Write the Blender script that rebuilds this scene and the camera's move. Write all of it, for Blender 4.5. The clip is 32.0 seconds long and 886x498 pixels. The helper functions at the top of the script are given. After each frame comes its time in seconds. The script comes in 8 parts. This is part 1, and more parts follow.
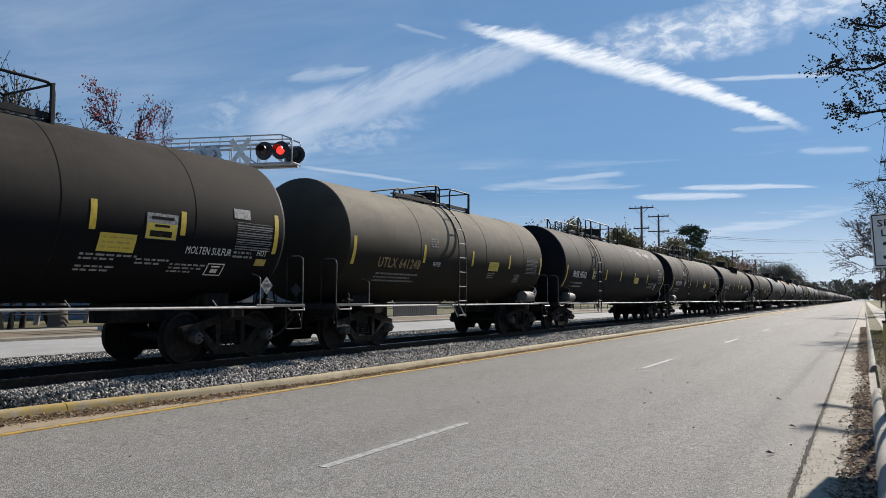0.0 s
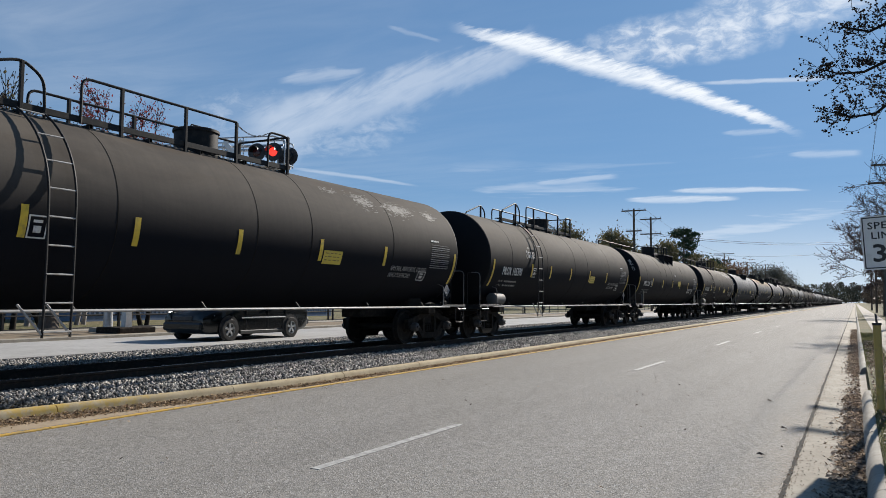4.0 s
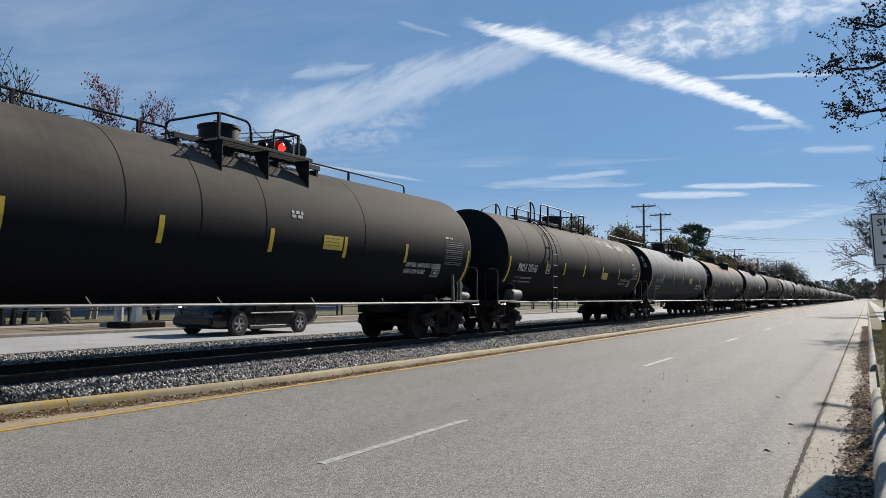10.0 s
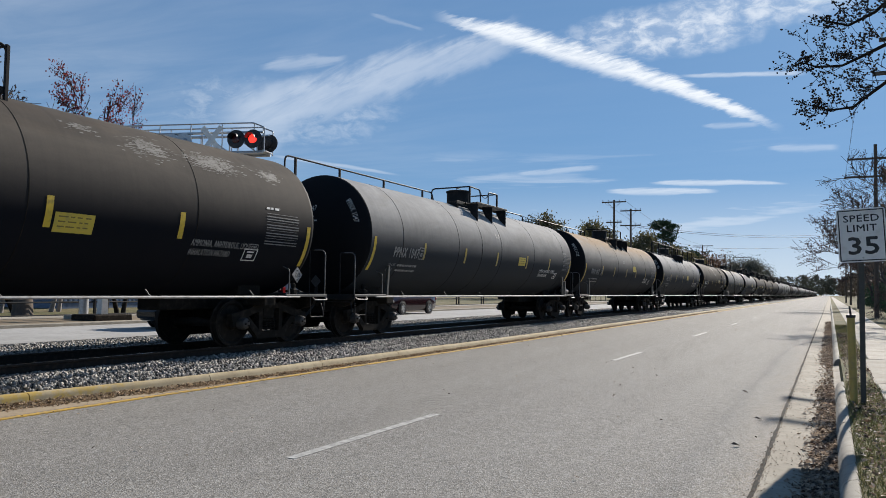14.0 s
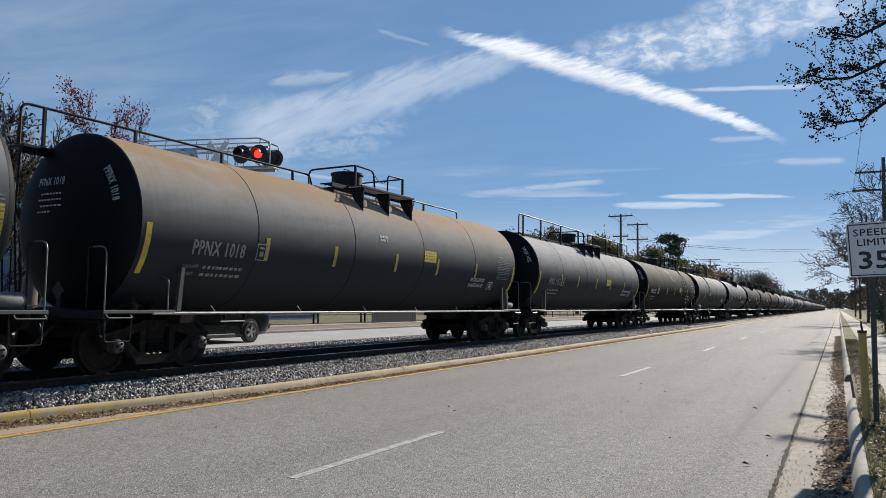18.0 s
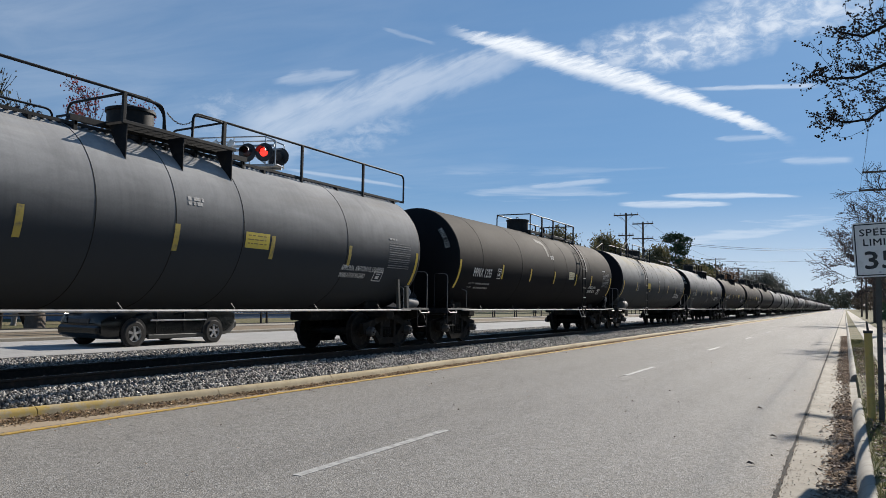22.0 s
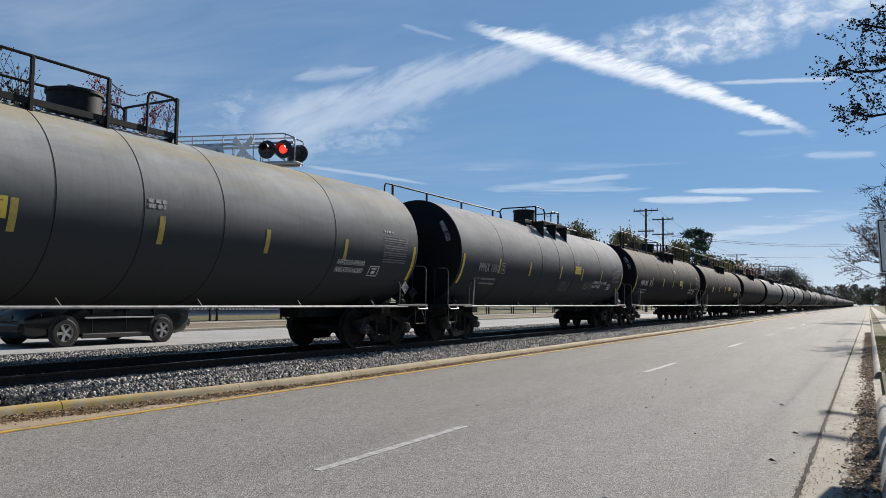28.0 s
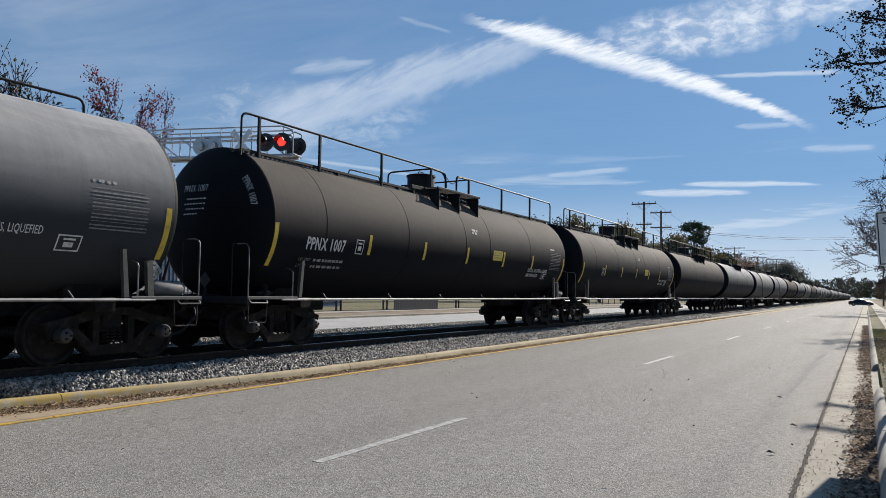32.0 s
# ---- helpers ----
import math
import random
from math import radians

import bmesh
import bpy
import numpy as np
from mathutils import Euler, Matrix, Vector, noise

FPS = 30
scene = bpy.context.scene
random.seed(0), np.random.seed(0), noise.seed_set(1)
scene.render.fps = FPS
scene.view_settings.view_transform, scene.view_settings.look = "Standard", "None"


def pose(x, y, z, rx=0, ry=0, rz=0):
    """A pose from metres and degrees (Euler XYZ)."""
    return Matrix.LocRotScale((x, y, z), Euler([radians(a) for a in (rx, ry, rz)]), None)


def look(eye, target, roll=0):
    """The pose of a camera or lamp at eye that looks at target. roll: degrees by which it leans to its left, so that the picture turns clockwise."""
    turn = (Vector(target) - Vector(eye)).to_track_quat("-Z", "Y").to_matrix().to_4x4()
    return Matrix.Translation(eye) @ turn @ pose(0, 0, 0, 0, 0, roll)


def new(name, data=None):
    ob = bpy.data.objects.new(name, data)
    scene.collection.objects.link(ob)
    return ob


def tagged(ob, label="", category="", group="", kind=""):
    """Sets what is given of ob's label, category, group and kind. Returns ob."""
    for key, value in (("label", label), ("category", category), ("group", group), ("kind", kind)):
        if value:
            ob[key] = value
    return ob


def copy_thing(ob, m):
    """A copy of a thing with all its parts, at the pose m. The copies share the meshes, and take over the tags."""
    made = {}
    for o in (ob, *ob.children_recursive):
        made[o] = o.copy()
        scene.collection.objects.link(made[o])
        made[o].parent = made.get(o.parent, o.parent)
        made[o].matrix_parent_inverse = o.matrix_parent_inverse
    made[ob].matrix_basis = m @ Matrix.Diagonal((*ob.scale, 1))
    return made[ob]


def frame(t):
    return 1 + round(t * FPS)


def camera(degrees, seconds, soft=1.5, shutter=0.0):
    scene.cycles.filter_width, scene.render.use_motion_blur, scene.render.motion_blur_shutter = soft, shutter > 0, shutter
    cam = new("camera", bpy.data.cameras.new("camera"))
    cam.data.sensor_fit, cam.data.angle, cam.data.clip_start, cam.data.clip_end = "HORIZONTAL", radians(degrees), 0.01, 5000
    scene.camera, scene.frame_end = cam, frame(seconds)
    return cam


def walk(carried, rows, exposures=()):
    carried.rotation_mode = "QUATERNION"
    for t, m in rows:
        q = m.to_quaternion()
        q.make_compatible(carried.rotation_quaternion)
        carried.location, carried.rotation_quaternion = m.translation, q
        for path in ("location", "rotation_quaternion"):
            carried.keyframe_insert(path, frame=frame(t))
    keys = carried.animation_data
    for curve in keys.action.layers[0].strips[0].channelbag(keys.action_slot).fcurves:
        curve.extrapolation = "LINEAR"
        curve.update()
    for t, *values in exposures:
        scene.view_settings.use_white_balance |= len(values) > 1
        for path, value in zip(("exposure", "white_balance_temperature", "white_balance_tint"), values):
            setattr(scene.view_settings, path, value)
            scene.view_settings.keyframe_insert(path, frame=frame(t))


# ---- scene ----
cam = camera(61.1, 32.0, soft=0.6, shutter=0.0)
PATH = [
    (0, (1.253, -1.061, 1.661), (0.277, 0.68, 1.79), 0.3),
    (0.5, (1.255, -1.063, 1.662), (0.285, 0.682, 1.783), 0.4),
    (1, (1.25, -1.054, 1.652), (0.286, 0.695, 1.771), 0.4),
    (1.5, (1.251, -1.056, 1.652), (0.289, 0.694, 1.769), 0.5),
    (2, (1.246, -1.059, 1.651), (0.286, 0.692, 1.771), 0.6),
    (2.5, (1.25, -1.064, 1.655), (0.291, 0.686, 1.779), 0.5),
    (3, (1.252, -1.054, 1.661), (0.291, 0.696, 1.79), 0.5),
    (3.5, (1.254, -1.064, 1.658), (0.293, 0.685, 1.792), 0.4),
    (5.5, (1.267, -1.056, 1.651), (0.313, 0.697, 1.786), 0.4),
    (6, (1.266, -1.051, 1.658), (0.317, 0.705, 1.793), 0.3),
    (6.5, (1.265, -1.051, 1.655), (0.32, 0.706, 1.794), 0.3),
    (7, (1.272, -1.059, 1.66), (0.328, 0.698, 1.801), 0.4),
    (7.5, (1.283, -1.057, 1.663), (0.334, 0.698, 1.804), 0.4),
    (8, (1.273, -1.061, 1.661), (0.317, 0.69, 1.798), 0.6),
    (8.5, (1.28, -1.07, 1.658), (0.313, 0.676, 1.791), 0.7),
    (9, (1.277, -1.073, 1.659), (0.303, 0.67, 1.787), 0.7),
    (9.5, (1.278, -1.063, 1.656), (0.299, 0.677, 1.781), 0.6),
    (10, (1.294, -1.064, 1.66), (0.313, 0.674, 1.783), 0.5),
    (10.5, (1.284, -1.061, 1.655), (0.306, 0.68, 1.775), 0.4),
    (11, (1.286, -1.048, 1.657), (0.312, 0.695, 1.774), 0.4),
    (11.5, (1.289, -1.049, 1.664), (0.322, 0.698, 1.777), 0.3),
    (12, (1.283, -1.039, 1.656), (0.325, 0.713, 1.767), 0.3),
    (12.5, (1.279, -1.034, 1.659), (0.33, 0.723, 1.769), 0.4),
    (13, (1.271, -1.025, 1.656), (0.334, 0.738, 1.768), 0.6),
    (13.5, (1.267, -1.02, 1.653), (0.341, 0.749, 1.764), 0.7),
    (14, (1.258, -1.012, 1.653), (0.343, 0.763, 1.761), 0.8),
    (14.5, (1.266, -1.012, 1.65), (0.359, 0.767, 1.754), 0.9),
    (16.5, (1.262, -1.028, 1.653), (0.361, 0.754, 1.769), 0.6),
    (17, (1.236, -0.895, 1.672), (0.319, 0.877, 1.8), 0.7),
    (17.5, (1.231, -0.901, 1.671), (0.307, 0.867, 1.81), 0.7),
    (18, (1.236, -0.907, 1.671), (0.306, 0.858, 1.817), 0.7),
    (18.5, (1.242, -0.913, 1.678), (0.306, 0.848, 1.825), 0.8),
    (19, (1.246, -0.912, 1.673), (0.306, 0.847, 1.822), 0.9),
    (19.5, (1.24, -0.91, 1.677), (0.3, 0.849, 1.826), 0.9),
    (20, (1.234, -0.92, 1.669), (0.295, 0.839, 1.82), 0.9),
    (20.5, (1.25, -0.916, 1.675), (0.31, 0.842, 1.824), 0.9),
    (21, (1.246, -0.911, 1.676), (0.306, 0.848, 1.824), 0.8),
    (21.5, (1.25, -0.911, 1.674), (0.308, 0.847, 1.819), 0.8),
    (22, (1.243, -0.921, 1.671), (0.301, 0.838, 1.813), 0.9),
    (22.5, (1.244, -0.925, 1.675), (0.3, 0.833, 1.812), 0.9),
    (23, (1.25, -0.921, 1.678), (0.3, 0.834, 1.81), 0.9),
    (23.5, (1.239, -0.92, 1.675), (0.287, 0.834, 1.803), 1.0),
    (24, (1.238, -0.921, 1.666), (0.282, 0.832, 1.789), 1.0),
    (24.5, (1.241, -0.922, 1.667), (0.281, 0.829, 1.784), 0.9),
    (25, (1.236, -0.916, 1.665), (0.272, 0.832, 1.777), 0.9),
    (25.5, (1.229, -0.916, 1.662), (0.261, 0.83, 1.775), 0.9),
    (27.5, (1.233, -0.918, 1.667), (0.25, 0.818, 1.799), 0.9),
    (28, (1.243, -0.93, 1.671), (0.258, 0.805, 1.802), 0.9),
    (28.5, (1.233, -0.927, 1.665), (0.248, 0.809, 1.792), 1.1),
    (29, (1.24, -0.938, 1.67), (0.253, 0.798, 1.79), 1.1),
    (29.5, (1.228, -0.939, 1.66), (0.243, 0.797, 1.775), 1.1),
    (30, (1.229, -0.94, 1.666), (0.247, 0.799, 1.775), 1.1),
    (30.5, (1.236, -0.931, 1.665), (0.254, 0.809, 1.769), 1.1),
    (31, (1.231, -0.933, 1.666), (0.251, 0.808, 1.768), 1.1),
    (31.5, (1.227, -0.938, 1.662), (0.248, 0.803, 1.766), 1.0),
    (32, (1.23, -0.94, 1.662), (0.249, 0.799, 1.775), 0.9),
]
walk(cam, [(t, look(eye, target, roll)) for t, eye, target, roll in PATH])

# ---- plan: metres, x across the road (right positive), y along it, z up from the road ----
TRACK_X, RAIL_Z, GAUGE = -10.10, 0.475, 1.505
KERB_L, GUTTER_R, KERB_R = -8.12, 0.65, 1.30
DASH_X, DASH_Y, CYCLE = -3.40, 4.86, 12.19
FAR_Z, FAR_NEAR, FAR_FAR = 0.38, -14.2, -19.4
Y0, Y1 = -40.0, 1400.0

# ---- daylight: low winter sun ahead and a little to the right ----
SUN_DIR = Vector((0.105, 0.880, 0.466)).normalized()
sun_elev, sun_az = math.asin(SUN_DIR.z), math.atan2(SUN_DIR.x, SUN_DIR.y)
sun = new("sun", bpy.data.lights.new("sun", "SUN"))
sun.data.energy, sun.data.angle, sun.data.color = 5.0, radians(0.53), (1.0, 0.93, 0.84)
sun.matrix_world = look(SUN_DIR * 50, (0, 0, 0))
scene.view_settings.exposure = 0.45


class Nodes:
    """Small wrapper that links shader nodes by short calls."""

    def __init__(self, tree):
        self.t = tree
        tree.nodes.clear()

    def put(self, socket, v):
        if isinstance(v, bpy.types.NodeSocket):
            self.t.links.new(v, socket)
        else:
            socket.default_value = v

    def math(self, op, a, b=0.0, c=0.0, clamp=False):
        node = self.t.nodes.new("ShaderNodeMath")
        node.operation, node.use_clamp = op, clamp
        for s, v in zip(node.inputs, (a, b, c)):
            self.put(s, v)
        return node.outputs[0]

    def vmath(self, op, a, b=(0, 0, 0), out="Vector"):
        node = self.t.nodes.new("ShaderNodeVectorMath")
        node.operation = op
        self.put(node.inputs[0], a)
        self.put(node.inputs[1], b)
        return node.outputs[out]

    def noise(self, vec, scale, detail=4.0, rough=0.55, dist=0.0):
        node = self.t.nodes.new("ShaderNodeTexNoise")
        for k, v in (("Vector", vec), ("Scale", scale), ("Detail", detail), ("Roughness", rough), ("Distortion", dist)):
            self.put(node.inputs[k], v)
        return node.outputs["Fac"]

    def ramp(self, fac, lo, hi):
        node = self.t.nodes.new("ShaderNodeMapRange")
        node.interpolation_type = "SMOOTHSTEP"
        for k, v in (("Value", fac), ("From Min", lo), ("From Max", hi)):
            self.put(node.inputs[k], v)
        return node.outputs[0]

    def mix(self, fac, a, b, blend="MIX"):
        node = self.t.nodes.new("ShaderNodeMix")
        node.data_type, node.blend_type = "RGBA", blend
        for k, v in ((0, fac), (6, a), (7, b)):
            self.put(node.inputs[k], (*v, 1.0) if isinstance(v, tuple) and len(v) == 3 else v)
        return node.outputs[2]

    def scale(self, vec, xyz):
        node = self.t.nodes.new("ShaderNodeMapping")
        self.put(node.inputs["Vector"], vec)
        node.inputs["Scale"].default_value = xyz
        return node.outputs[0]


def make_sky():
    world = bpy.data.worlds.new("sky")
    scene.world = world
    world.use_nodes = True
    g = Nodes(world.node_tree)
    sky = g.t.nodes.new("ShaderNodeTexSky")
    sky.sky_type, sky.sun_disc = "NISHITA", False
    sky.sun_elevation, sky.sun_rotation = sun_elev, sun_az
    sky.altitude, sky.air_density, sky.dust_density, sky.ozone_density = 60, 1.0, 0.25, 1.0
    d = g.t.nodes.new("ShaderNodeTexCoord").outputs["Generated"]
    sep = g.t.nodes.new("ShaderNodeSeparateXYZ")
    g.put(sep.inputs[0], d)
    up = g.math("MAXIMUM", sep.outputs[2], 0.02)
    flat = g.t.nodes.new("ShaderNodeCombineXYZ")
    g.put(flat.inputs[0], g.math("DIVIDE", sep.outputs[0], up))
    g.put(flat.inputs[1], g.math("DIVIDE", sep.outputs[1], up))
    p = flat.outputs[0]
    # thin cirrus, in a sheet high above, thickest over the railway
    wide = g.noise(g.scale(p, (0.30, 0.22, 1)), 1.0, 3, 0.5, 0.6)
    fibre = g.t.nodes.new("ShaderNodeMapping")
    g.put(fibre.inputs["Vector"], p)
    fibre.inputs["Rotation"].default_value = (0, 0, radians(28))
    fibre.inputs["Scale"].default_value = (0.8, 2.4, 1)
    fine = g.noise(fibre.outputs[0], 1.3, 8, 0.60, 0.55)
    side = g.ramp(g.math("MULTIPLY", sep.outputs[0], -1.0), 0.18, 0.62)
    veil = g.math("MULTIPLY", g.math("ADD", 0.35, g.math("MULTIPLY", g.ramp(wide, 0.36, 0.72), 0.65)), g.math("ADD", 0.22, g.math("MULTIPLY", g.ramp(fine, 0.22, 0.92), 0.62)))
    clouds = g.math("MULTIPLY", veil, g.math("ADD", 0.04, g.math("MULTIPLY", side, 0.25)))
    for trail in TRAILS:
        m = trail_mask(g, d, p, *trail)
        clouds = g.math("SUBTRACT", g.math("ADD", clouds, m), g.math("MULTIPLY", clouds, m))
    for spot in PATCHES:
        clouds = g.math("MAXIMUM", clouds, patch_mask(g, d, p, *spot))
    low = g.math("MULTIPLY", g.ramp(g.noise(g.scale(d, (3.0, 3.0, 34.0)), 1.4, 5, 0.55, 0.3), 0.52, 0.72), g.math("MULTIPLY", g.ramp(sep.outputs[2], 0.03, 0.07), g.math("SUBTRACT", 1.0, g.ramp(sep.outputs[2], 0.13, 0.20))))
    clouds = g.math("MAXIMUM", clouds, g.math("MULTIPLY", low, 0.45))
    haze = g.math("MULTIPLY", g.math("SUBTRACT", 1.0, g.ramp(sep.outputs[2], 0.0, 0.16)), 0.54)
    clouds = g.math("MAXIMUM", clouds, haze)
    soft = g.vmath("DIVIDE", sky.outputs[0], g.vmath("ADD", (1, 1, 1), g.vmath("MULTIPLY", sky.outputs[0], (0.24, 0.20, 0.13))))
    tint = g.mix(1.0, soft, SKY_TINT, "MULTIPLY")
    colour = g.mix(clouds, tint, CLOUD)
    back = g.t.nodes.new("ShaderNodeBackground")
    g.put(back.inputs[0], colour)
    back.inputs[1].default_value = 0.093
    out = g.t.nodes.new("ShaderNodeOutputWorld")
    g.put(out.inputs[0], back.outputs[0])


def trail_mask(g, d, p, a, b, w0, w1, w2, strength, rough, bow=0.0, ribs=(26.0, 120.0), mid=0.3, lean=0.06):
    """A streak of cloud between the sky directions a and b, bowed upward, with combed soft edges; w0, w1, w2: half widths from end to end."""
    a, b = Vector(a).normalized(), Vector(b).normalized()
    n = a.cross(b).normalized()
    along = (b - a).normalized()
    s0, s1 = a.dot(along), b.dot(along)
    grain = (along - n * lean).normalized()
    comb = g.t.nodes.new("ShaderNodeCombineXYZ")
    g.put(comb.inputs[0], g.math("MULTIPLY", g.vmath("DOT_PRODUCT", d, tuple(grain), "Value"), ribs[0]))
    g.put(comb.inputs[1], g.math("MULTIPLY", g.vmath("DOT_PRODUCT", d, tuple(grain.cross(a).normalized()), "Value"), ribs[1]))
    hair = g.noise(comb.outputs[0], 1.0, 6, 0.62, 0.5)
    swell = g.noise(d, 26.0, 3, 0.5, 0.3)
    wob = g.math("ADD", g.math("MULTIPLY", g.math("SUBTRACT", hair, 0.5), rough), g.math("MULTIPLY", g.math("SUBTRACT", swell, 0.5), rough * 0.8))
    s = g.math("DIVIDE", g.math("SUBTRACT", g.vmath("DOT_PRODUCT", d, tuple(along), "Value"), s0), s1 - s0)
    lift = g.math("MULTIPLY", g.math("MULTIPLY", s, g.math("SUBTRACT", 1.0, s)), 4.0 * bow)
    across = g.math("ABSOLUTE", g.math("ADD", g.math("ADD", g.vmath("DOT_PRODUCT", d, tuple(n), "Value"), lift), wob))
    width = g.math("ADD", g.math("ADD", w0, g.math("MULTIPLY", g.ramp(s, 0.0, mid), w1 - w0)), g.math("MULTIPLY", g.ramp(s, 0.45, 1.05), w2 - w1))
    body = g.math("SUBTRACT", 1.0, g.ramp(g.math("DIVIDE", across, width), 0.20, 1.05))
    ends = g.math("MULTIPLY", g.ramp(s, -0.02, 0.14), g.math("SUBTRACT", 1.0, g.ramp(s, 0.86, 1.02)))
    lumps = g.math("ADD", -0.05, g.math("ADD", g.math("MULTIPLY", hair, 1.45), g.math("MULTIPLY", swell, 0.45)), clamp=True)
    return g.math("MULTIPLY", g.math("MULTIPLY", body, ends), g.math("MULTIPLY", lumps, strength))


def patch_mask(g, d, p, centre, reach, stretch, strength):
    """A soft-edged field of rippled high cloud around a sky direction."""
    c = Vector(centre).normalized()
    side = c.cross(Vector((0, 0, 1))).normalized()
    up = side.cross(c)
    a = g.math("DIVIDE", g.vmath("DOT_PRODUCT", d, tuple(side), "Value"), reach * stretch)
    b = g.math("DIVIDE", g.vmath("DOT_PRODUCT", d, tuple(up), "Value"), reach)
    far = g.math("ADD", g.math("MULTIPLY", a, a), g.math("MULTIPLY", b, b))
    far = g.math("ADD", far, g.math("MULTIPLY", g.math("SUBTRACT", g.noise(d, 11.0, 4, 0.6, 0.5), 0.5), 1.6))
    field = g.math("SUBTRACT", 1.0, g.ramp(far, 0.15, 1.25))
    puffs = g.ramp(g.noise(g.scale(d, (1.0, 1.0, 1.9)), 38.0, 7, 0.62, 0.35), 0.36, 0.70)
    wisps = g.noise(g.scale(d, (1.0, 1.0, 2.6)), 9.0, 5, 0.6, 0.3)
    return g.math("MULTIPLY", g.math("MULTIPLY", field, g.math("ADD", g.math("MULTIPLY", puffs, 0.75), g.math("MULTIPLY", wisps, 0.4), clamp=True)), strength)


PATCHES = [
    ((-0.18, 0.93, 0.322), 0.034, 3.8, 0.78),
    ((-0.06, 0.94, 0.345), 0.036, 3.0, 0.74),
    ((-0.62, 0.75, 0.225), 0.05, 3.2, 0.34),
]
SKY_TINT = (0.58, 0.935, 1.18)
CLOUD = (7.2, 7.6, 8.1)
# from, to, three half widths, strength, raggedness, bow, grain, where it is widest
TRAILS = [
    ((-0.4430, 0.827, 0.3475), (-0.0510, 0.9785, 0.2005), 0.007, 0.0180, 0.0065, 1.0, 0.015, 0.0095, (34.0, 210.0), 0.3, 0.62),
    ((-0.6882, 0.7033, 0.198), (-0.335, 0.8801, 0.326), 0.060, 0.036, 0.022, 0.38, 0.040, 0.0, (12.0, 64.0), 0.3, 0.16),
    ((-0.1637, 0.9492, 0.2687), (-0.020, 0.9647, 0.2596), 0.002, 0.0035, 0.004, 0.45, 0.003),
    ((-0.2600, 0.9597, 0.1310), (-0.118, 0.9831, 0.1270), 0.003, 0.0065, 0.003, 0.55, 0.006, 0.0, (14.0, 200.0)),
    ((-0.2050, 0.971, 0.1402), (-0.040, 0.9896, 0.1343), 0.002, 0.0045, 0.002, 0.55, 0.005, 0.0, (14.0, 200.0)),
    ((-0.3700, 0.9184, 0.1525), (-0.262, 0.9499, 0.1615), 0.003, 0.0055, 0.004, 0.30, 0.006, 0.0, (14.0, 200.0)),
    ((-0.1400, 0.97, 0.2080), (-0.072, 0.977, 0.2060), 0.002, 0.0050, 0.004, 0.24, 0.006, 0.0, (14.0, 160.0)),
    ((-0.0667, 0.9827, 0.1770), (0.013, 0.985, 0.1722), 0.003, 0.0065, 0.005, 0.26, 0.006, 0.0, (14.0, 160.0)),
    ((-0.6363, 0.7203, 0.277), (-0.5442, 0.7835, 0.2945), 0.004, 0.0110, 0.005, 0.24, 0.012, 0.0, (12.0, 120.0)),
    ((-0.5150, 0.7862, 0.3480), (-0.455, 0.8227, 0.3300), 0.002, 0.0040, 0.003, 0.15, 0.006),
    ((-0.640, 0.7500, 0.1700), (-0.500, 0.8450, 0.1500), 0.002, 0.0032, 0.002, 0.30, 0.004, 0.0, (12.0, 160.0)),
]
make_sky()


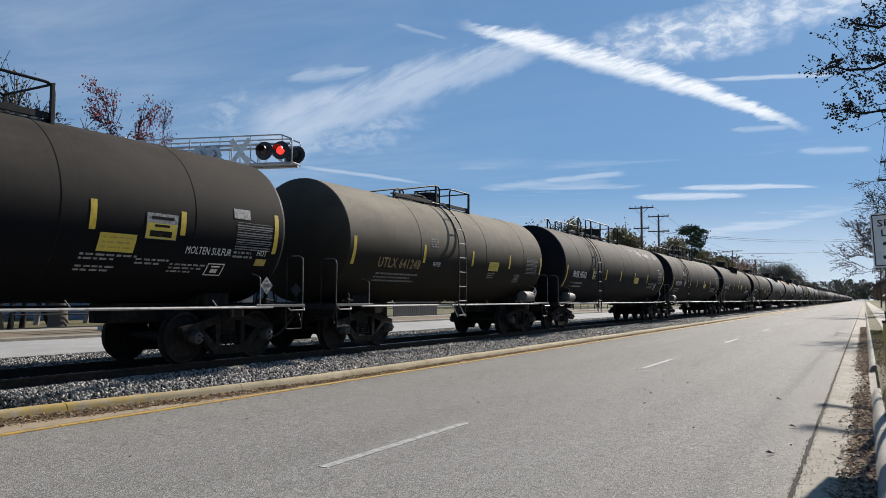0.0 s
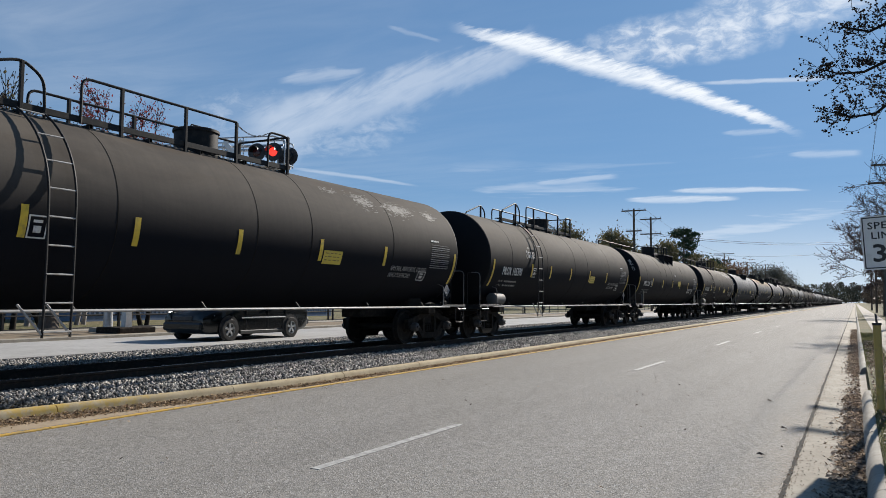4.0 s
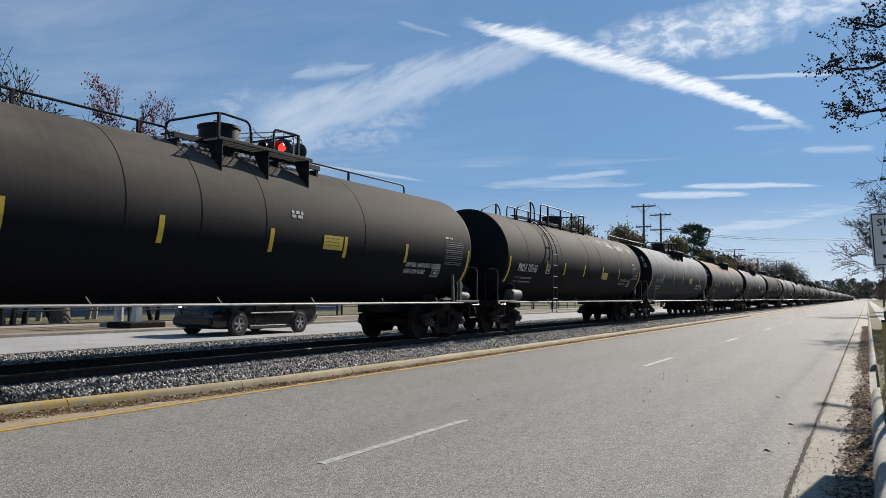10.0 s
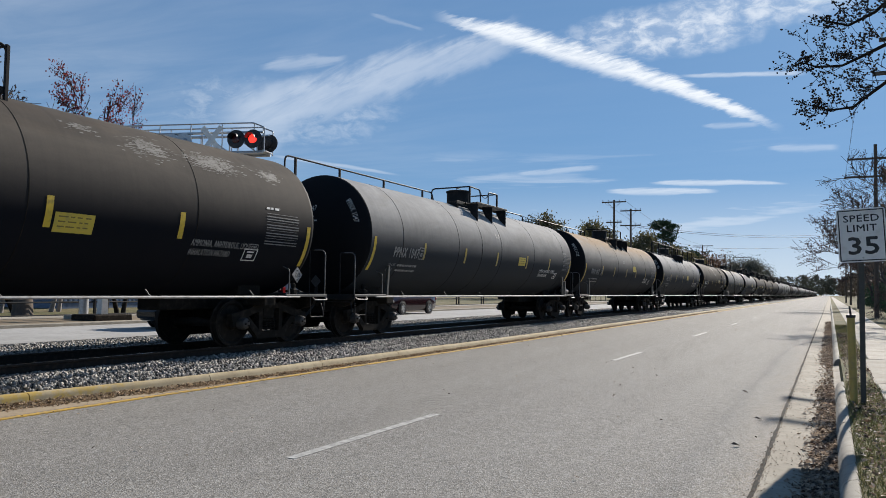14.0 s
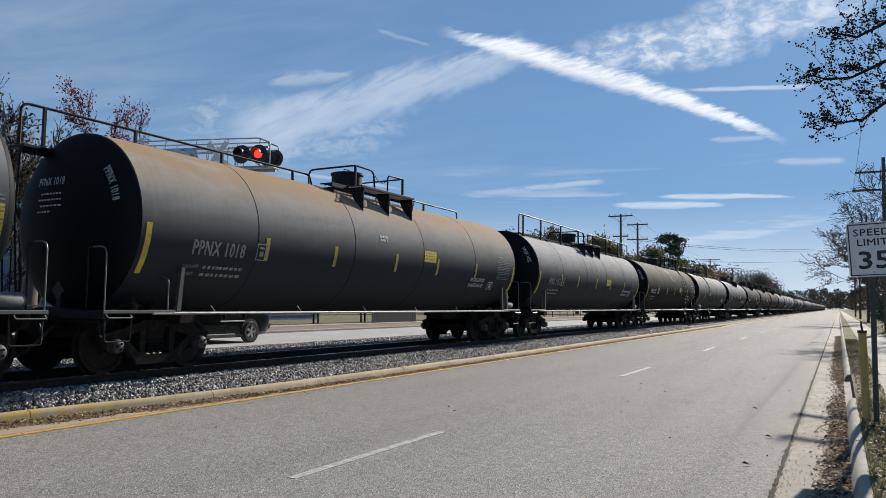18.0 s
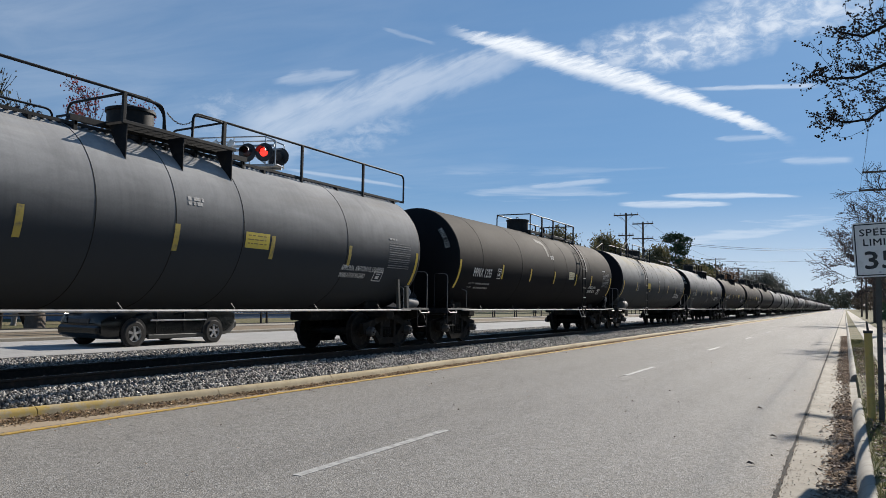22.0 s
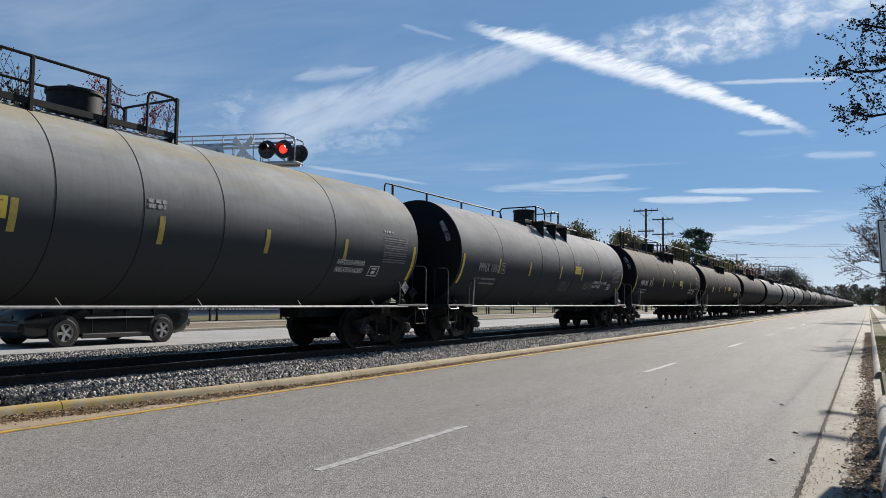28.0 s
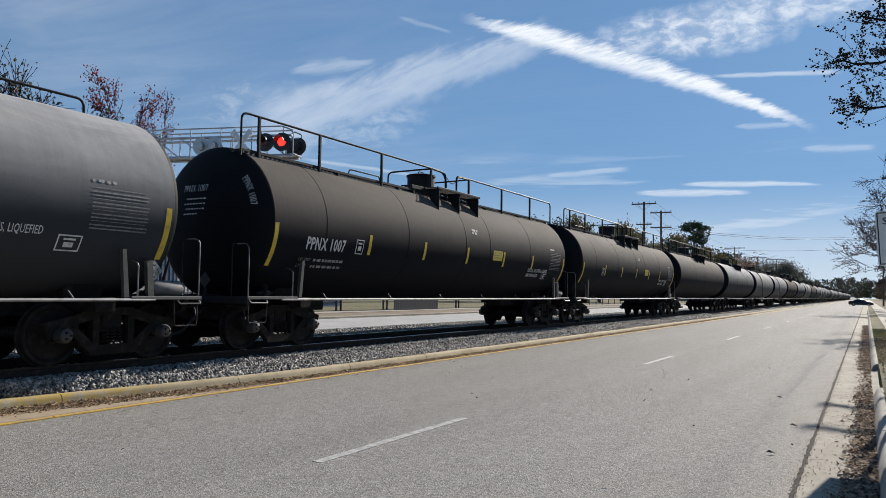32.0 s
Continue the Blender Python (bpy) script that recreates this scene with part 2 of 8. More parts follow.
# ---- mesh helpers ----
class Shape:
    """Collects vertices and faces of one part."""

    def __init__(self):
        self.v, self.f = [], []

    def add(self, verts, faces):
        k = len(self.v)
        self.v.extend(tuple(p) for p in verts)
        self.f.extend(tuple(i + k for i in f) for f in faces)
        return self

    def box(self, x0, x1, y0, y1, z0, z1, c=0.0):
        lo, hi = (min(x0, x1), min(y0, y1), min(z0, z1)), (max(x0, x1), max(y0, y1), max(z0, z1))
        if c <= 0:
            v = [(a, b, d) for a in (lo[0], hi[0]) for b in (lo[1], hi[1]) for d in (lo[2], hi[2])]
            return self.add(v, [(0, 1, 3, 2), (4, 6, 7, 5), (0, 4, 5, 1), (2, 3, 7, 6), (0, 2, 6, 4), (1, 5, 7, 3)])
        c = min(c, *(0.49 * (h - l) for l, h in zip(lo, hi)))
        v, at = [], {}
        for s in BOX_CORNERS:
            for k in range(3):
                p = [hi[i] if s[i] else lo[i] for i in range(3)]
                for i in range(3):
                    if i != k:
                        p[i] += -c if s[i] else c
                at[s, k] = len(v)
                v.append(p)
        return self.add(v, [[at[q] for q in f] for f in BOX_FACES])

    def tube(self, pts, r, n=8, close=False):
        """A round bar along a line of points; r may be a list."""
        pts = [Vector(p) for p in pts]
        rs = r if isinstance(r, (list, tuple)) else [r] * len(pts)
        rings, side = [], None
        m = len(pts)
        for i, p in enumerate(pts):
            a, b = pts[i - 1] if (i or close) else p, pts[(i + 1) % m] if (i < m - 1 or close) else p
            d = (b - a).normalized()
            if side is None:
                side = d.orthogonal().normalized()
            else:
                side = (side - d * side.dot(d))
                side = side.normalized() if side.length > 1e-6 else d.orthogonal().normalized()
            up = d.cross(side)
            rings.append([p + (side * math.cos(u) + up * math.sin(u)) * rs[i] for u in (2 * math.pi * j / n for j in range(n))])
        k = len(rings)
        faces = []
        for i in range(k if close else k - 1):
            for j in range(n):
                faces.append((i * n + j, i * n + (j + 1) % n, ((i + 1) % k) * n + (j + 1) % n, ((i + 1) % k) * n + j))
        if not close:
            faces += [tuple(range(n - 1, -1, -1)), tuple(range((k - 1) * n, k * n))]
        return self.add([p for ring in rings for p in ring], faces)

    def lathe(self, profile, n=32, axis="y", at=(0, 0, 0), cap=True):
        """Turns (radius, along) pairs about an axis."""
        v, f = [], []
        for r, s in profile:
            for j in range(n):
                u = 2 * math.pi * j / n
                c, d = r * math.cos(u), r * math.sin(u)
                q = {"x": (s, c, d), "y": (c, s, d), "z": (c, d, s)}[axis]
                v.append((q[0] + at[0], q[1] + at[1], q[2] + at[2]))
        m = len(profile)
        for i in range(m - 1):
            for j in range(n):
                q = (i * n + j, i * n + (j + 1) % n, (i + 1) * n + (j + 1) % n, (i + 1) * n + j)
                f.append(q if axis != "y" else q[::-1])
        if cap:
            a, b = tuple(range(n - 1, -1, -1)), tuple(range((m - 1) * n, m * n))
            f += [a, b] if axis != "y" else [a[::-1], b[::-1]]
        return self.add(v, f)

    def slab(self, outline, k, d0, d1):
        """An outline in two axes, thickened along the third axis k from d0 to d1."""
        n, v = len(outline), []
        for d in (d0, d1):
            for a, b in outline:
                p = [a, b]
                p.insert(k, d)
                v.append(p)
        f = [tuple(range(n)), tuple(range(2 * n - 1, n - 1, -1))]
        f += [(i, n + i, n + (i + 1) % n, (i + 1) % n) for i in range(n)]
        return self.add(v, f)

    def mesh(self, name, mat, smooth=30.0, fix=False):
        me = bpy.data.meshes.new(name)
        me.from_pydata(self.v, [], self.f)
        if fix:
            bm = bmesh.new()
            bm.from_mesh(me)
            bmesh.ops.recalc_face_normals(bm, faces=bm.faces)
            bm.to_mesh(me)
            bm.free()
        me.materials.append(mat)
        if smooth:
            me.polygons.foreach_set("use_smooth", [True] * len(me.polygons))
            me.set_sharp_from_angle(angle=radians(smooth))
        me.update()
        return me


BOX_CORNERS = [(a, b, c) for a in (0, 1) for b in (0, 1) for c in (0, 1)]


def box_faces():
    out = []
    for k in range(3):
        i, j = (k + 1) % 3, (k + 2) % 3
        for s in (0, 1):
            ring = []
            for a, b in ((0, 0), (1, 0), (1, 1), (0, 1)):
                c = [0, 0, 0]
                c[k], c[i], c[j] = s, a, b
                ring.append((tuple(c), k))
            out.append(ring if s else ring[::-1])
    for k in range(3):
        i, j = (k + 1) % 3, (k + 2) % 3
        for a in (0, 1):
            for b in (0, 1):
                c0, c1 = [0, 0, 0], [0, 0, 0]
                c0[i] = c1[i] = a
                c0[j] = c1[j] = b
                c1[k] = 1
                c0, c1 = tuple(c0), tuple(c1)
                q = [(c0, i), (c1, i), (c1, j), (c0, j)]
                out.append(q if a == b else q[::-1])
    for c in BOX_CORNERS:
        q = [(c, 0), (c, 1), (c, 2)]
        out.append(q if sum(c) % 2 else q[::-1])
    return out


BOX_FACES = box_faces()
MESHES = {}


def shared(key, build):
    """One mesh for all alike parts."""
    if key not in MESHES:
        MESHES[key] = build()
    return MESHES[key]


def put(name, me, parent=None, m=None, label=""):
    """Links a mesh as one object, under a thing or a part."""
    ob = new(name, me)
    if parent is not None:
        ob.parent = parent
    if m is not None:
        ob.matrix_basis = m
    return tagged(ob, label)


def part(name, shape, mat, parent=None, label="", m=None, smooth=30.0, fix=False):
    return put(name, shape.mesh(name, mat, smooth, fix), parent, m, label)


def thing(name, m, label, category, group="", kind=""):
    ob = new(name)
    ob.empty_display_size = 0.2
    ob.matrix_basis = m
    return tagged(ob, label, category, group, kind)


def arc(cx, cy, r, a0, a1, n):
    return [(cx + r * math.cos(radians(a0 + (a1 - a0) * i / n)), cy + r * math.sin(radians(a0 + (a1 - a0) * i / n))) for i in range(n + 1)]


def rounded(pts, r, n=5):
    """A line of points with its inner corners rounded."""
    pts = [Vector(p) for p in pts]
    out = [pts[0]]
    for a, b, c in zip(pts, pts[1:], pts[2:]):
        k = min(r, 0.45 * (a - b).length, 0.45 * (c - b).length)
        p, q = b + (a - b).normalized() * k, b + (c - b).normalized() * k
        for i in range(n + 1):
            t = i / n
            out.append(p * (1 - t) ** 2 + b * 2 * t * (1 - t) + q * t * t)
    out.append(pts[-1])
    return out


def text_shape(words, height, spacing=1.0, stretch=1.0):
    """Letters as flat outlines, in x and y from the lower left corner. Returns points, faces and width."""
    cu = bpy.data.curves.new("letters", "FONT")
    cu.body, cu.size, cu.resolution_u, cu.space_character = words, height / 0.73, 2, spacing
    ob = bpy.data.objects.new("letters", cu)
    scene.collection.objects.link(ob)
    bpy.context.view_layer.update()
    me = ob.evaluated_get(bpy.context.evaluated_depsgraph_get()).to_mesh()
    v = [(p.co.x * stretch, p.co.y) for p in me.vertices]
    f = [tuple(p.vertices) for p in me.polygons]
    bpy.data.objects.remove(ob)
    bpy.data.curves.remove(cu)
    return v, f, max((p[0] for p in v), default=0)


# ---- materials ----
def material(name, build):
    m = bpy.data.materials.new(name)
    m.use_nodes = True
    g = Nodes(m.node_tree)
    bsdf = g.t.nodes.new("ShaderNodeBsdfPrincipled")
    out = g.t.nodes.new("ShaderNodeOutputMaterial")
    g.put(out.inputs[0], bsdf.outputs[0])
    tc = g.t.nodes.new("ShaderNodeTexCoord")
    info = g.t.nodes.new("ShaderNodeObjectInfo")
    g.shader, g.rand, g.obj = bsdf, info.outputs["Random"], tc.outputs["Object"]
    g.loc = info.outputs["Location"]
    geo = g.t.nodes.new("ShaderNodeNewGeometry")
    g.world, g.normal, g.island = geo.outputs["Position"], geo.outputs["Normal"], geo.outputs["Random Per Island"]
    build(g)
    return m


def surface(g, colour, rough=0.6, metal=0.0, bump=None, strength=0.3, distance=0.01, spec=0.5):
    b = g.shader
    g.put(b.inputs["Base Color"], (*colour, 1.0) if isinstance(colour, tuple) and len(colour) == 3 else colour)
    g.put(b.inputs["Roughness"], rough)
    b.inputs["Metallic"].default_value = metal
    b.inputs["Specular IOR Level"].default_value = spec
    if bump is not None:
        n = g.t.nodes.new("ShaderNodeBump")
        n.inputs["Strength"].default_value, n.inputs["Distance"].default_value = strength, distance
        g.put(n.inputs["Height"], bump)
        g.put(b.inputs["Normal"], n.outputs[0])


def painted(name, base, worn, rough=0.45, scale=6.0, metal=0.0, amount=(0.45, 0.75), bump=0.15, spec=0.5):
    def build(g):
        a = g.noise(g.obj, scale, 6, 0.6)
        b = g.noise(g.obj, scale * 9, 4, 0.6)
        w = g.math("MULTIPLY", g.ramp(a, *amount), g.math("ADD", 0.45, g.math("MULTIPLY", b, 0.9), clamp=True))
        surface(g, g.mix(w, base, worn), g.math("ADD", rough, g.math("MULTIPLY", g.math("SUBTRACT", b, 0.5), 0.25)), metal, b, bump, 0.004, spec)
    return material(name, build)


def tank_paint(name, paint, dust, rust, dusty, rough, spread=(0.50, 0.70)):
    """Old tank paint: road dust and painted sunlight on the upward faces, undersides painted dark as shade, run-down
    streaks, faint panel-wide blotches.
    """
    def build(g):
        shift = g.t.nodes.new("ShaderNodeCombineXYZ")
        g.put(shift.inputs[1], g.math("MULTIPLY", g.rand, 61.0))
        g.put(shift.inputs[0], g.math("MULTIPLY", g.rand, 17.0))
        p = g.vmath("ADD", g.obj, shift.outputs[0])
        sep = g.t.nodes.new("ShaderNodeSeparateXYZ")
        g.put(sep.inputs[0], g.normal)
        # upward faces go pale and undersides stay dark: sun and shade in the colour
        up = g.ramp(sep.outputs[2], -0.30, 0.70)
        big = g.noise(g.scale(p, (1, 0.35, 1)), 1.1, 4, 0.55)
        blot = g.ramp(g.noise(g.scale(p, (1.3, 0.55, 1.3)), 0.9, 6, 0.62, 0.7), 0.30, 0.72)
        streak = g.noise(g.scale(p, (0.25, 5.0, 0.18)), 2.2, 5, 0.6)
        band = g.noise(g.scale(p, (0.1, 0.12, 3.2)), 1.0, 4, 0.55, 0.3)
        grain = g.noise(p, 34.0, 4, 0.6)
        dirt = g.math("ADD", g.math("ADD", g.math("MULTIPLY", big, 0.42), g.math("MULTIPLY", blot, 0.34)), g.math("ADD", g.math("MULTIPLY", streak, 0.30), g.math("MULTIPLY", band, 0.30)))
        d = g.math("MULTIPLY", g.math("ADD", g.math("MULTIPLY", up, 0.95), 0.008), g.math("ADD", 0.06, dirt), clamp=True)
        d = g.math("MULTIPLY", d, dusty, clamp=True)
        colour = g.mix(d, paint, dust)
        r = g.math("MULTIPLY", g.ramp(g.noise(g.scale(p, (1, 0.16, 1)), 1.7, 6, 0.62, 0.4), *spread), g.math("MULTIPLY", g.ramp(sep.outputs[2], 0.25, 0.92), rust[3]), clamp=True)
        colour = g.mix(r, colour, rust[:3])
        colour = g.mix(g.math("MULTIPLY", g.ramp(streak, 0.60, 0.82), 0.15), colour, tuple(0.5 * c for c in paint))
        colour = g.mix(g.math("MULTIPLY", g.math("MULTIPLY", grain, g.math("ADD", 0.02, d)), 0.3), colour, tuple(min(1.0, 1.5 * c) for c in dust))
        rg = g.math("ADD", rough, g.math("ADD", g.math("MULTIPLY", d, 0.25), g.math("MULTIPLY", g.math("SUBTRACT", grain, 0.5), 0.2)))
        surface(g, colour, rg, 0.0, g.math("ADD", big, g.math("MULTIPLY", grain, 0.08)), 0.12, 0.02, 0.07)
    return material(name, build)


def asphalt_build(g):
    p = g.world
    big = g.noise(g.scale(p, (1.0, 0.16, 1.0)), 0.7, 4, 0.55)
    mid = g.noise(p, 6.0, 5, 0.6)
    lanes = g.noise(g.scale(p, (1.5, 0.012, 1.0)), 0.9, 4, 0.5)
    base = g.mix(g.ramp(big, 0.3, 0.7), (0.238, 0.222, 0.196), (0.292, 0.274, 0.243))
    base = g.mix(g.math("MULTIPLY", g.ramp(lanes, 0.40, 0.64), 0.40), base, (0.335, 0.315, 0.283))
    base = g.mix(g.math("MULTIPLY", g.ramp(mid, 0.35, 0.75), 0.35), base, (0.125, 0.119, 0.110))
    sep = g.t.nodes.new("ShaderNodeSeparateXYZ")
    g.put(sep.inputs[0], p)
    silt = g.ramp(g.math("ADD", sep.outputs[0], g.math("MULTIPLY", g.noise(g.scale(p, (1, 0.3, 1)), 1.8, 5, 0.6), 1.3)), 0.75, 1.35)
    base = g.mix(g.math("MULTIPLY", silt, 0.55), base, (0.34, 0.285, 0.22))
    height = mid
    for scale, light, dark in ((170.0, 0.85, 0.70), (60.0, 0.55, 0.50)):
        vor = g.t.nodes.new("ShaderNodeTexVoronoi")
        g.put(vor.inputs["Vector"], p)
        vor.inputs["Scale"].default_value = scale
        sep = g.t.nodes.new("ShaderNodeSeparateColor")
        g.put(sep.inputs[0], vor.outputs["Color"])
        base = g.mix(g.math("MULTIPLY", g.ramp(sep.outputs[0], 0.62, 1.0), light), base, (0.46, 0.445, 0.42))
        base = g.mix(g.math("MULTIPLY", g.ramp(sep.outputs[1], 0.55, 1.0), dark), base, (0.06, 0.058, 0.055))
        height = g.math("ADD", g.math("MULTIPLY", height, 0.5), vor.outputs["Distance"])
    # fine wandering cracks in a few places
    bent = g.t.nodes.new("ShaderNodeTexNoise")
    g.put(bent.inputs["Vector"], p)
    bent.inputs["Scale"].default_value = 1.6
    crack = g.t.nodes.new("ShaderNodeTexVoronoi")
    crack.feature = "DISTANCE_TO_EDGE"
    g.put(crack.inputs["Vector"], g.vmath("ADD", p, g.vmath("MULTIPLY", bent.outputs["Color"], (0.9, 0.9, 0.0))))
    crack.inputs["Scale"].default_value = 0.42
    line = g.math("MULTIPLY", g.math("SUBTRACT", 1.0, g.ramp(crack.outputs["Distance"], 0.0, 0.0035)), g.ramp(g.noise(p, 0.35, 2), 0.54, 0.62))
    base = g.mix(g.math("MULTIPLY", line, 0.6), base, (0.05, 0.05, 0.048))
    surface(g, base, 0.84, 0.0, height, 0.6, 0.006, 0.105)


def concrete(name, a, b, yellow=False):
    def build(g):
        p = g.world
        big, mid, fine = g.noise(p, 0.9, 5, 0.6), g.noise(p, 7.0, 6, 0.65), g.noise(p, 90.0, 3, 0.6)
        colour = g.mix(g.ramp(big, 0.3, 0.7), a, b)
        colour = g.mix(g.math("MULTIPLY", g.ramp(mid, 0.45, 0.8), 0.6), colour, tuple(0.55 * c for c in a))
        colour = g.mix(g.math("MULTIPLY", g.ramp(fine, 0.5, 0.8), 0.35), colour, tuple(min(1, 1.35 * c) for c in b))
        if yellow:
            sep = g.t.nodes.new("ShaderNodeSeparateXYZ")
            g.put(sep.inputs[0], p)
            where = g.math("SUBTRACT", 1.0, g.ramp(g.math("ADD", sep.outputs[1], g.math("MULTIPLY", mid, 1.6)), 7.4, 8.6))
            where = g.math("MULTIPLY", where, g.ramp(g.noise(p, 5.0, 6, 0.7), 0.42, 0.60))
            colour = g.mix(g.math("MULTIPLY", where, 0.85), colour, (0.48, 0.33, 0.08))
        surface(g, colour, 0.85, 0.0, g.math("ADD", mid, g.math("MULTIPLY", fine, 0.5)), 0.35, 0.006, 0.15)
    return material(name, build)


def earth_build(g):
    p = g.world
    big, mid, fine = g.noise(p, 0.25, 5, 0.6), g.noise(p, 2.5, 6, 0.65), g.noise(p, 40.0, 4, 0.6)
    colour = g.mix(g.ramp(big, 0.35, 0.65), (0.10, 0.105, 0.045), (0.19, 0.15, 0.085))
    colour = g.mix(g.math("MULTIPLY", g.ramp(mid, 0.4, 0.7), 0.7), colour, (0.065, 0.085, 0.030))
    colour = g.mix(g.math("MULTIPLY", fine, 0.4), colour, (0.24, 0.20, 0.11))
    surface(g, colour, 0.95, 0.0, g.math("ADD", mid, fine), 0.8, 0.03, 0.2)


def ballast_build(g):
    p = g.world
    vor = g.t.nodes.new("ShaderNodeTexVoronoi")
    g.put(vor.inputs["Vector"], p)
    vor.inputs["Scale"].default_value = 24.0
    sep = g.t.nodes.new("ShaderNodeSeparateColor")
    g.put(sep.inputs[0], vor.outputs["Color"])
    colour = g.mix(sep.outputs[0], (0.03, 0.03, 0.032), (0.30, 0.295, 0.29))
    # shade in the gaps is painted: each stone darkens towards its edge
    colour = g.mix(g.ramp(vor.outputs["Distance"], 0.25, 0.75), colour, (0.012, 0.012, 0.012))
    surface(g, colour, 0.85, 0.0, g.math("SUBTRACT", 1.0, vor.outputs["Distance"]), 1.0, 0.05, 0.3)


def stone_build(g):
    f = g.noise(g.obj, 40.0, 4, 0.6)
    colour = g.mix(g.math("POWER", g.island, 1.25), (0.022, 0.021, 0.020), (0.57, 0.54, 0.49))
    colour = g.mix(g.math("MULTIPLY", f, 0.3), colour, (0.16, 0.155, 0.15))
    surface(g, colour, 0.8, 0.0, f, 0.4, 0.01, 0.35)


def leaf_material(name, a, b, c, trans=0.25):
    def build(g):
        colour = g.mix(g.island, a, b)
        colour = g.mix(g.math("MULTIPLY", g.ramp(g.noise(g.obj, 1.5, 3), 0.45, 0.65), 0.6), colour, c)
        surface(g, colour, 0.65, 0.0, None, spec=0.3)
        g.shader.inputs["Transmission Weight"].default_value = 0.0
        g.shader.inputs["Subsurface Weight"].default_value = 0.0
        if trans:
            tr = g.t.nodes.new("ShaderNodeBsdfTranslucent")
            g.put(tr.inputs[0], colour)
            mx = g.t.nodes.new("ShaderNodeMixShader")
            mx.inputs[0].default_value = trans
            g.put(mx.inputs[1], g.shader.outputs[0])
            g.put(mx.inputs[2], tr.outputs[0])
            for n in g.t.nodes:
                if n.bl_idname == "ShaderNodeOutputMaterial":
                    g.put(n.inputs[0], mx.outputs[0])
    return material(name, build)


def bark_build(g):
    f = g.noise(g.scale(g.obj, (1, 1, 0.2)), 14.0, 6, 0.65)
    surface(g, g.mix(f, (0.045, 0.035, 0.028), (0.17, 0.14, 0.115)), 0.9, 0.0, f, 0.7, 0.02, 0.2)


def glass_build(g):
    surface(g, (0.012, 0.014, 0.016), 0.06, 0.0, None, spec=0.6)


def lens_build(g):
    surface(g, (0.35, 0.01, 0.01), 0.25)
    g.shader.inputs["Emission Color"].default_value = (1.0, 0.03, 0.02, 1)
    g.shader.inputs["Emission Strength"].default_value = 1.6


def tail_build(g):
    surface(g, (0.32, 0.01, 0.012), 0.2)


M_ASPHALT = material("asphalt", asphalt_build)
M_FAR_ASPHALT = concrete("far_street_surface", (0.36, 0.35, 0.33), (0.44, 0.43, 0.41))
M_CONCRETE = concrete("concrete", (0.30, 0.27, 0.22), (0.40, 0.365, 0.31))
M_KERB_PLAIN = concrete("plain_kerb_concrete", (0.31, 0.285, 0.24), (0.42, 0.39, 0.335))
M_KERB = concrete("kerb_concrete", (0.39, 0.315, 0.195), (0.50, 0.415, 0.275), yellow=True)
M_GUTTER = concrete("tan_gutter_concrete", (0.36, 0.285, 0.20), (0.43, 0.355, 0.26))
M_GUTTER_R = concrete("stained_gutter_concrete", (0.235, 0.205, 0.16), (0.345, 0.31, 0.25))
M_BARE = concrete("bare_tan_earth", (0.20, 0.155, 0.105), (0.27, 0.215, 0.15))
M_SHOULDER = concrete("dark_shoulder_asphalt", (0.048, 0.047, 0.046), (0.075, 0.073, 0.070))
M_SEAM = painted("tarry_joint_dirt", (0.020, 0.018, 0.016), (0.06, 0.05, 0.04), 0.9, 12.0, spec=0.1, bump=0.5)
M_EARTH = material("earth_and_grass", earth_build)
M_BALLAST = material("ballast_bed", ballast_build)
M_STONE = material("crushed_stone", stone_build)
M_MARK = painted("white_road_paint", (0.44, 0.43, 0.405), (0.26, 0.25, 0.235), 0.7, 9.0, amount=(0.40, 0.62))
M_YELLOW_MARK = painted("yellow_road_paint", (0.55, 0.33, 0.05), (0.30, 0.22, 0.10), 0.7, 6.0, amount=(0.42, 0.66))
M_STEEL = painted("railing_steel", (0.012, 0.013, 0.015), (0.034, 0.029, 0.024), 0.6, 9.0, spec=0.2)
M_BRIGHT = painted("bright_pale_pipe", (0.36, 0.355, 0.35), (0.18, 0.17, 0.16), 0.5, 5.0, metal=0.15)
M_RAIL = painted("rail_steel", (0.022, 0.018, 0.015), (0.055, 0.038, 0.028), 0.7, 12.0, spec=0.15)
M_RAILTOP = painted("rail_head", (0.42, 0.41, 0.40), (0.20, 0.19, 0.18), 0.22, 3.0, metal=0.9)
M_TIE = painted("creosoted_timber", (0.020, 0.016, 0.013), (0.06, 0.05, 0.04), 0.9, 8.0, spec=0.1)
M_TRUCK = painted("grimy_cast_steel", (0.015, 0.014, 0.0125), (0.040, 0.035, 0.030), 0.8, 7.0, bump=0.4, spec=0.06)
M_WHEEL = painted("wheel_steel", (0.012, 0.011, 0.010), (0.030, 0.026, 0.022), 0.7, 8.0, spec=0.12)
M_WHITE = painted("stencil_white", (0.62, 0.62, 0.60), (0.34, 0.33, 0.31), 0.6, 20.0, amount=(0.45, 0.7))
M_FADED = painted("faded_stencil", (0.30, 0.30, 0.295), (0.13, 0.13, 0.13), 0.65, 16.0, amount=(0.40, 0.62))
M_YELLOW = painted("reflective_yellow", (0.62, 0.43, 0.03), (0.30, 0.22, 0.05), 0.45, 10.0)
M_ORANGE = painted("faded_ochre_strip", (0.42, 0.31, 0.055), (0.17, 0.14, 0.08), 0.5, 10.0)
M_INK = painted("faded_panel_ink", (0.20, 0.14, 0.03), (0.12, 0.09, 0.03), 0.6, 14.0)
M_DULLORANGE = painted("worn_orange_stencil", (0.30, 0.20, 0.07), (0.13, 0.10, 0.055), 0.6, 14.0, amount=(0.38, 0.62))
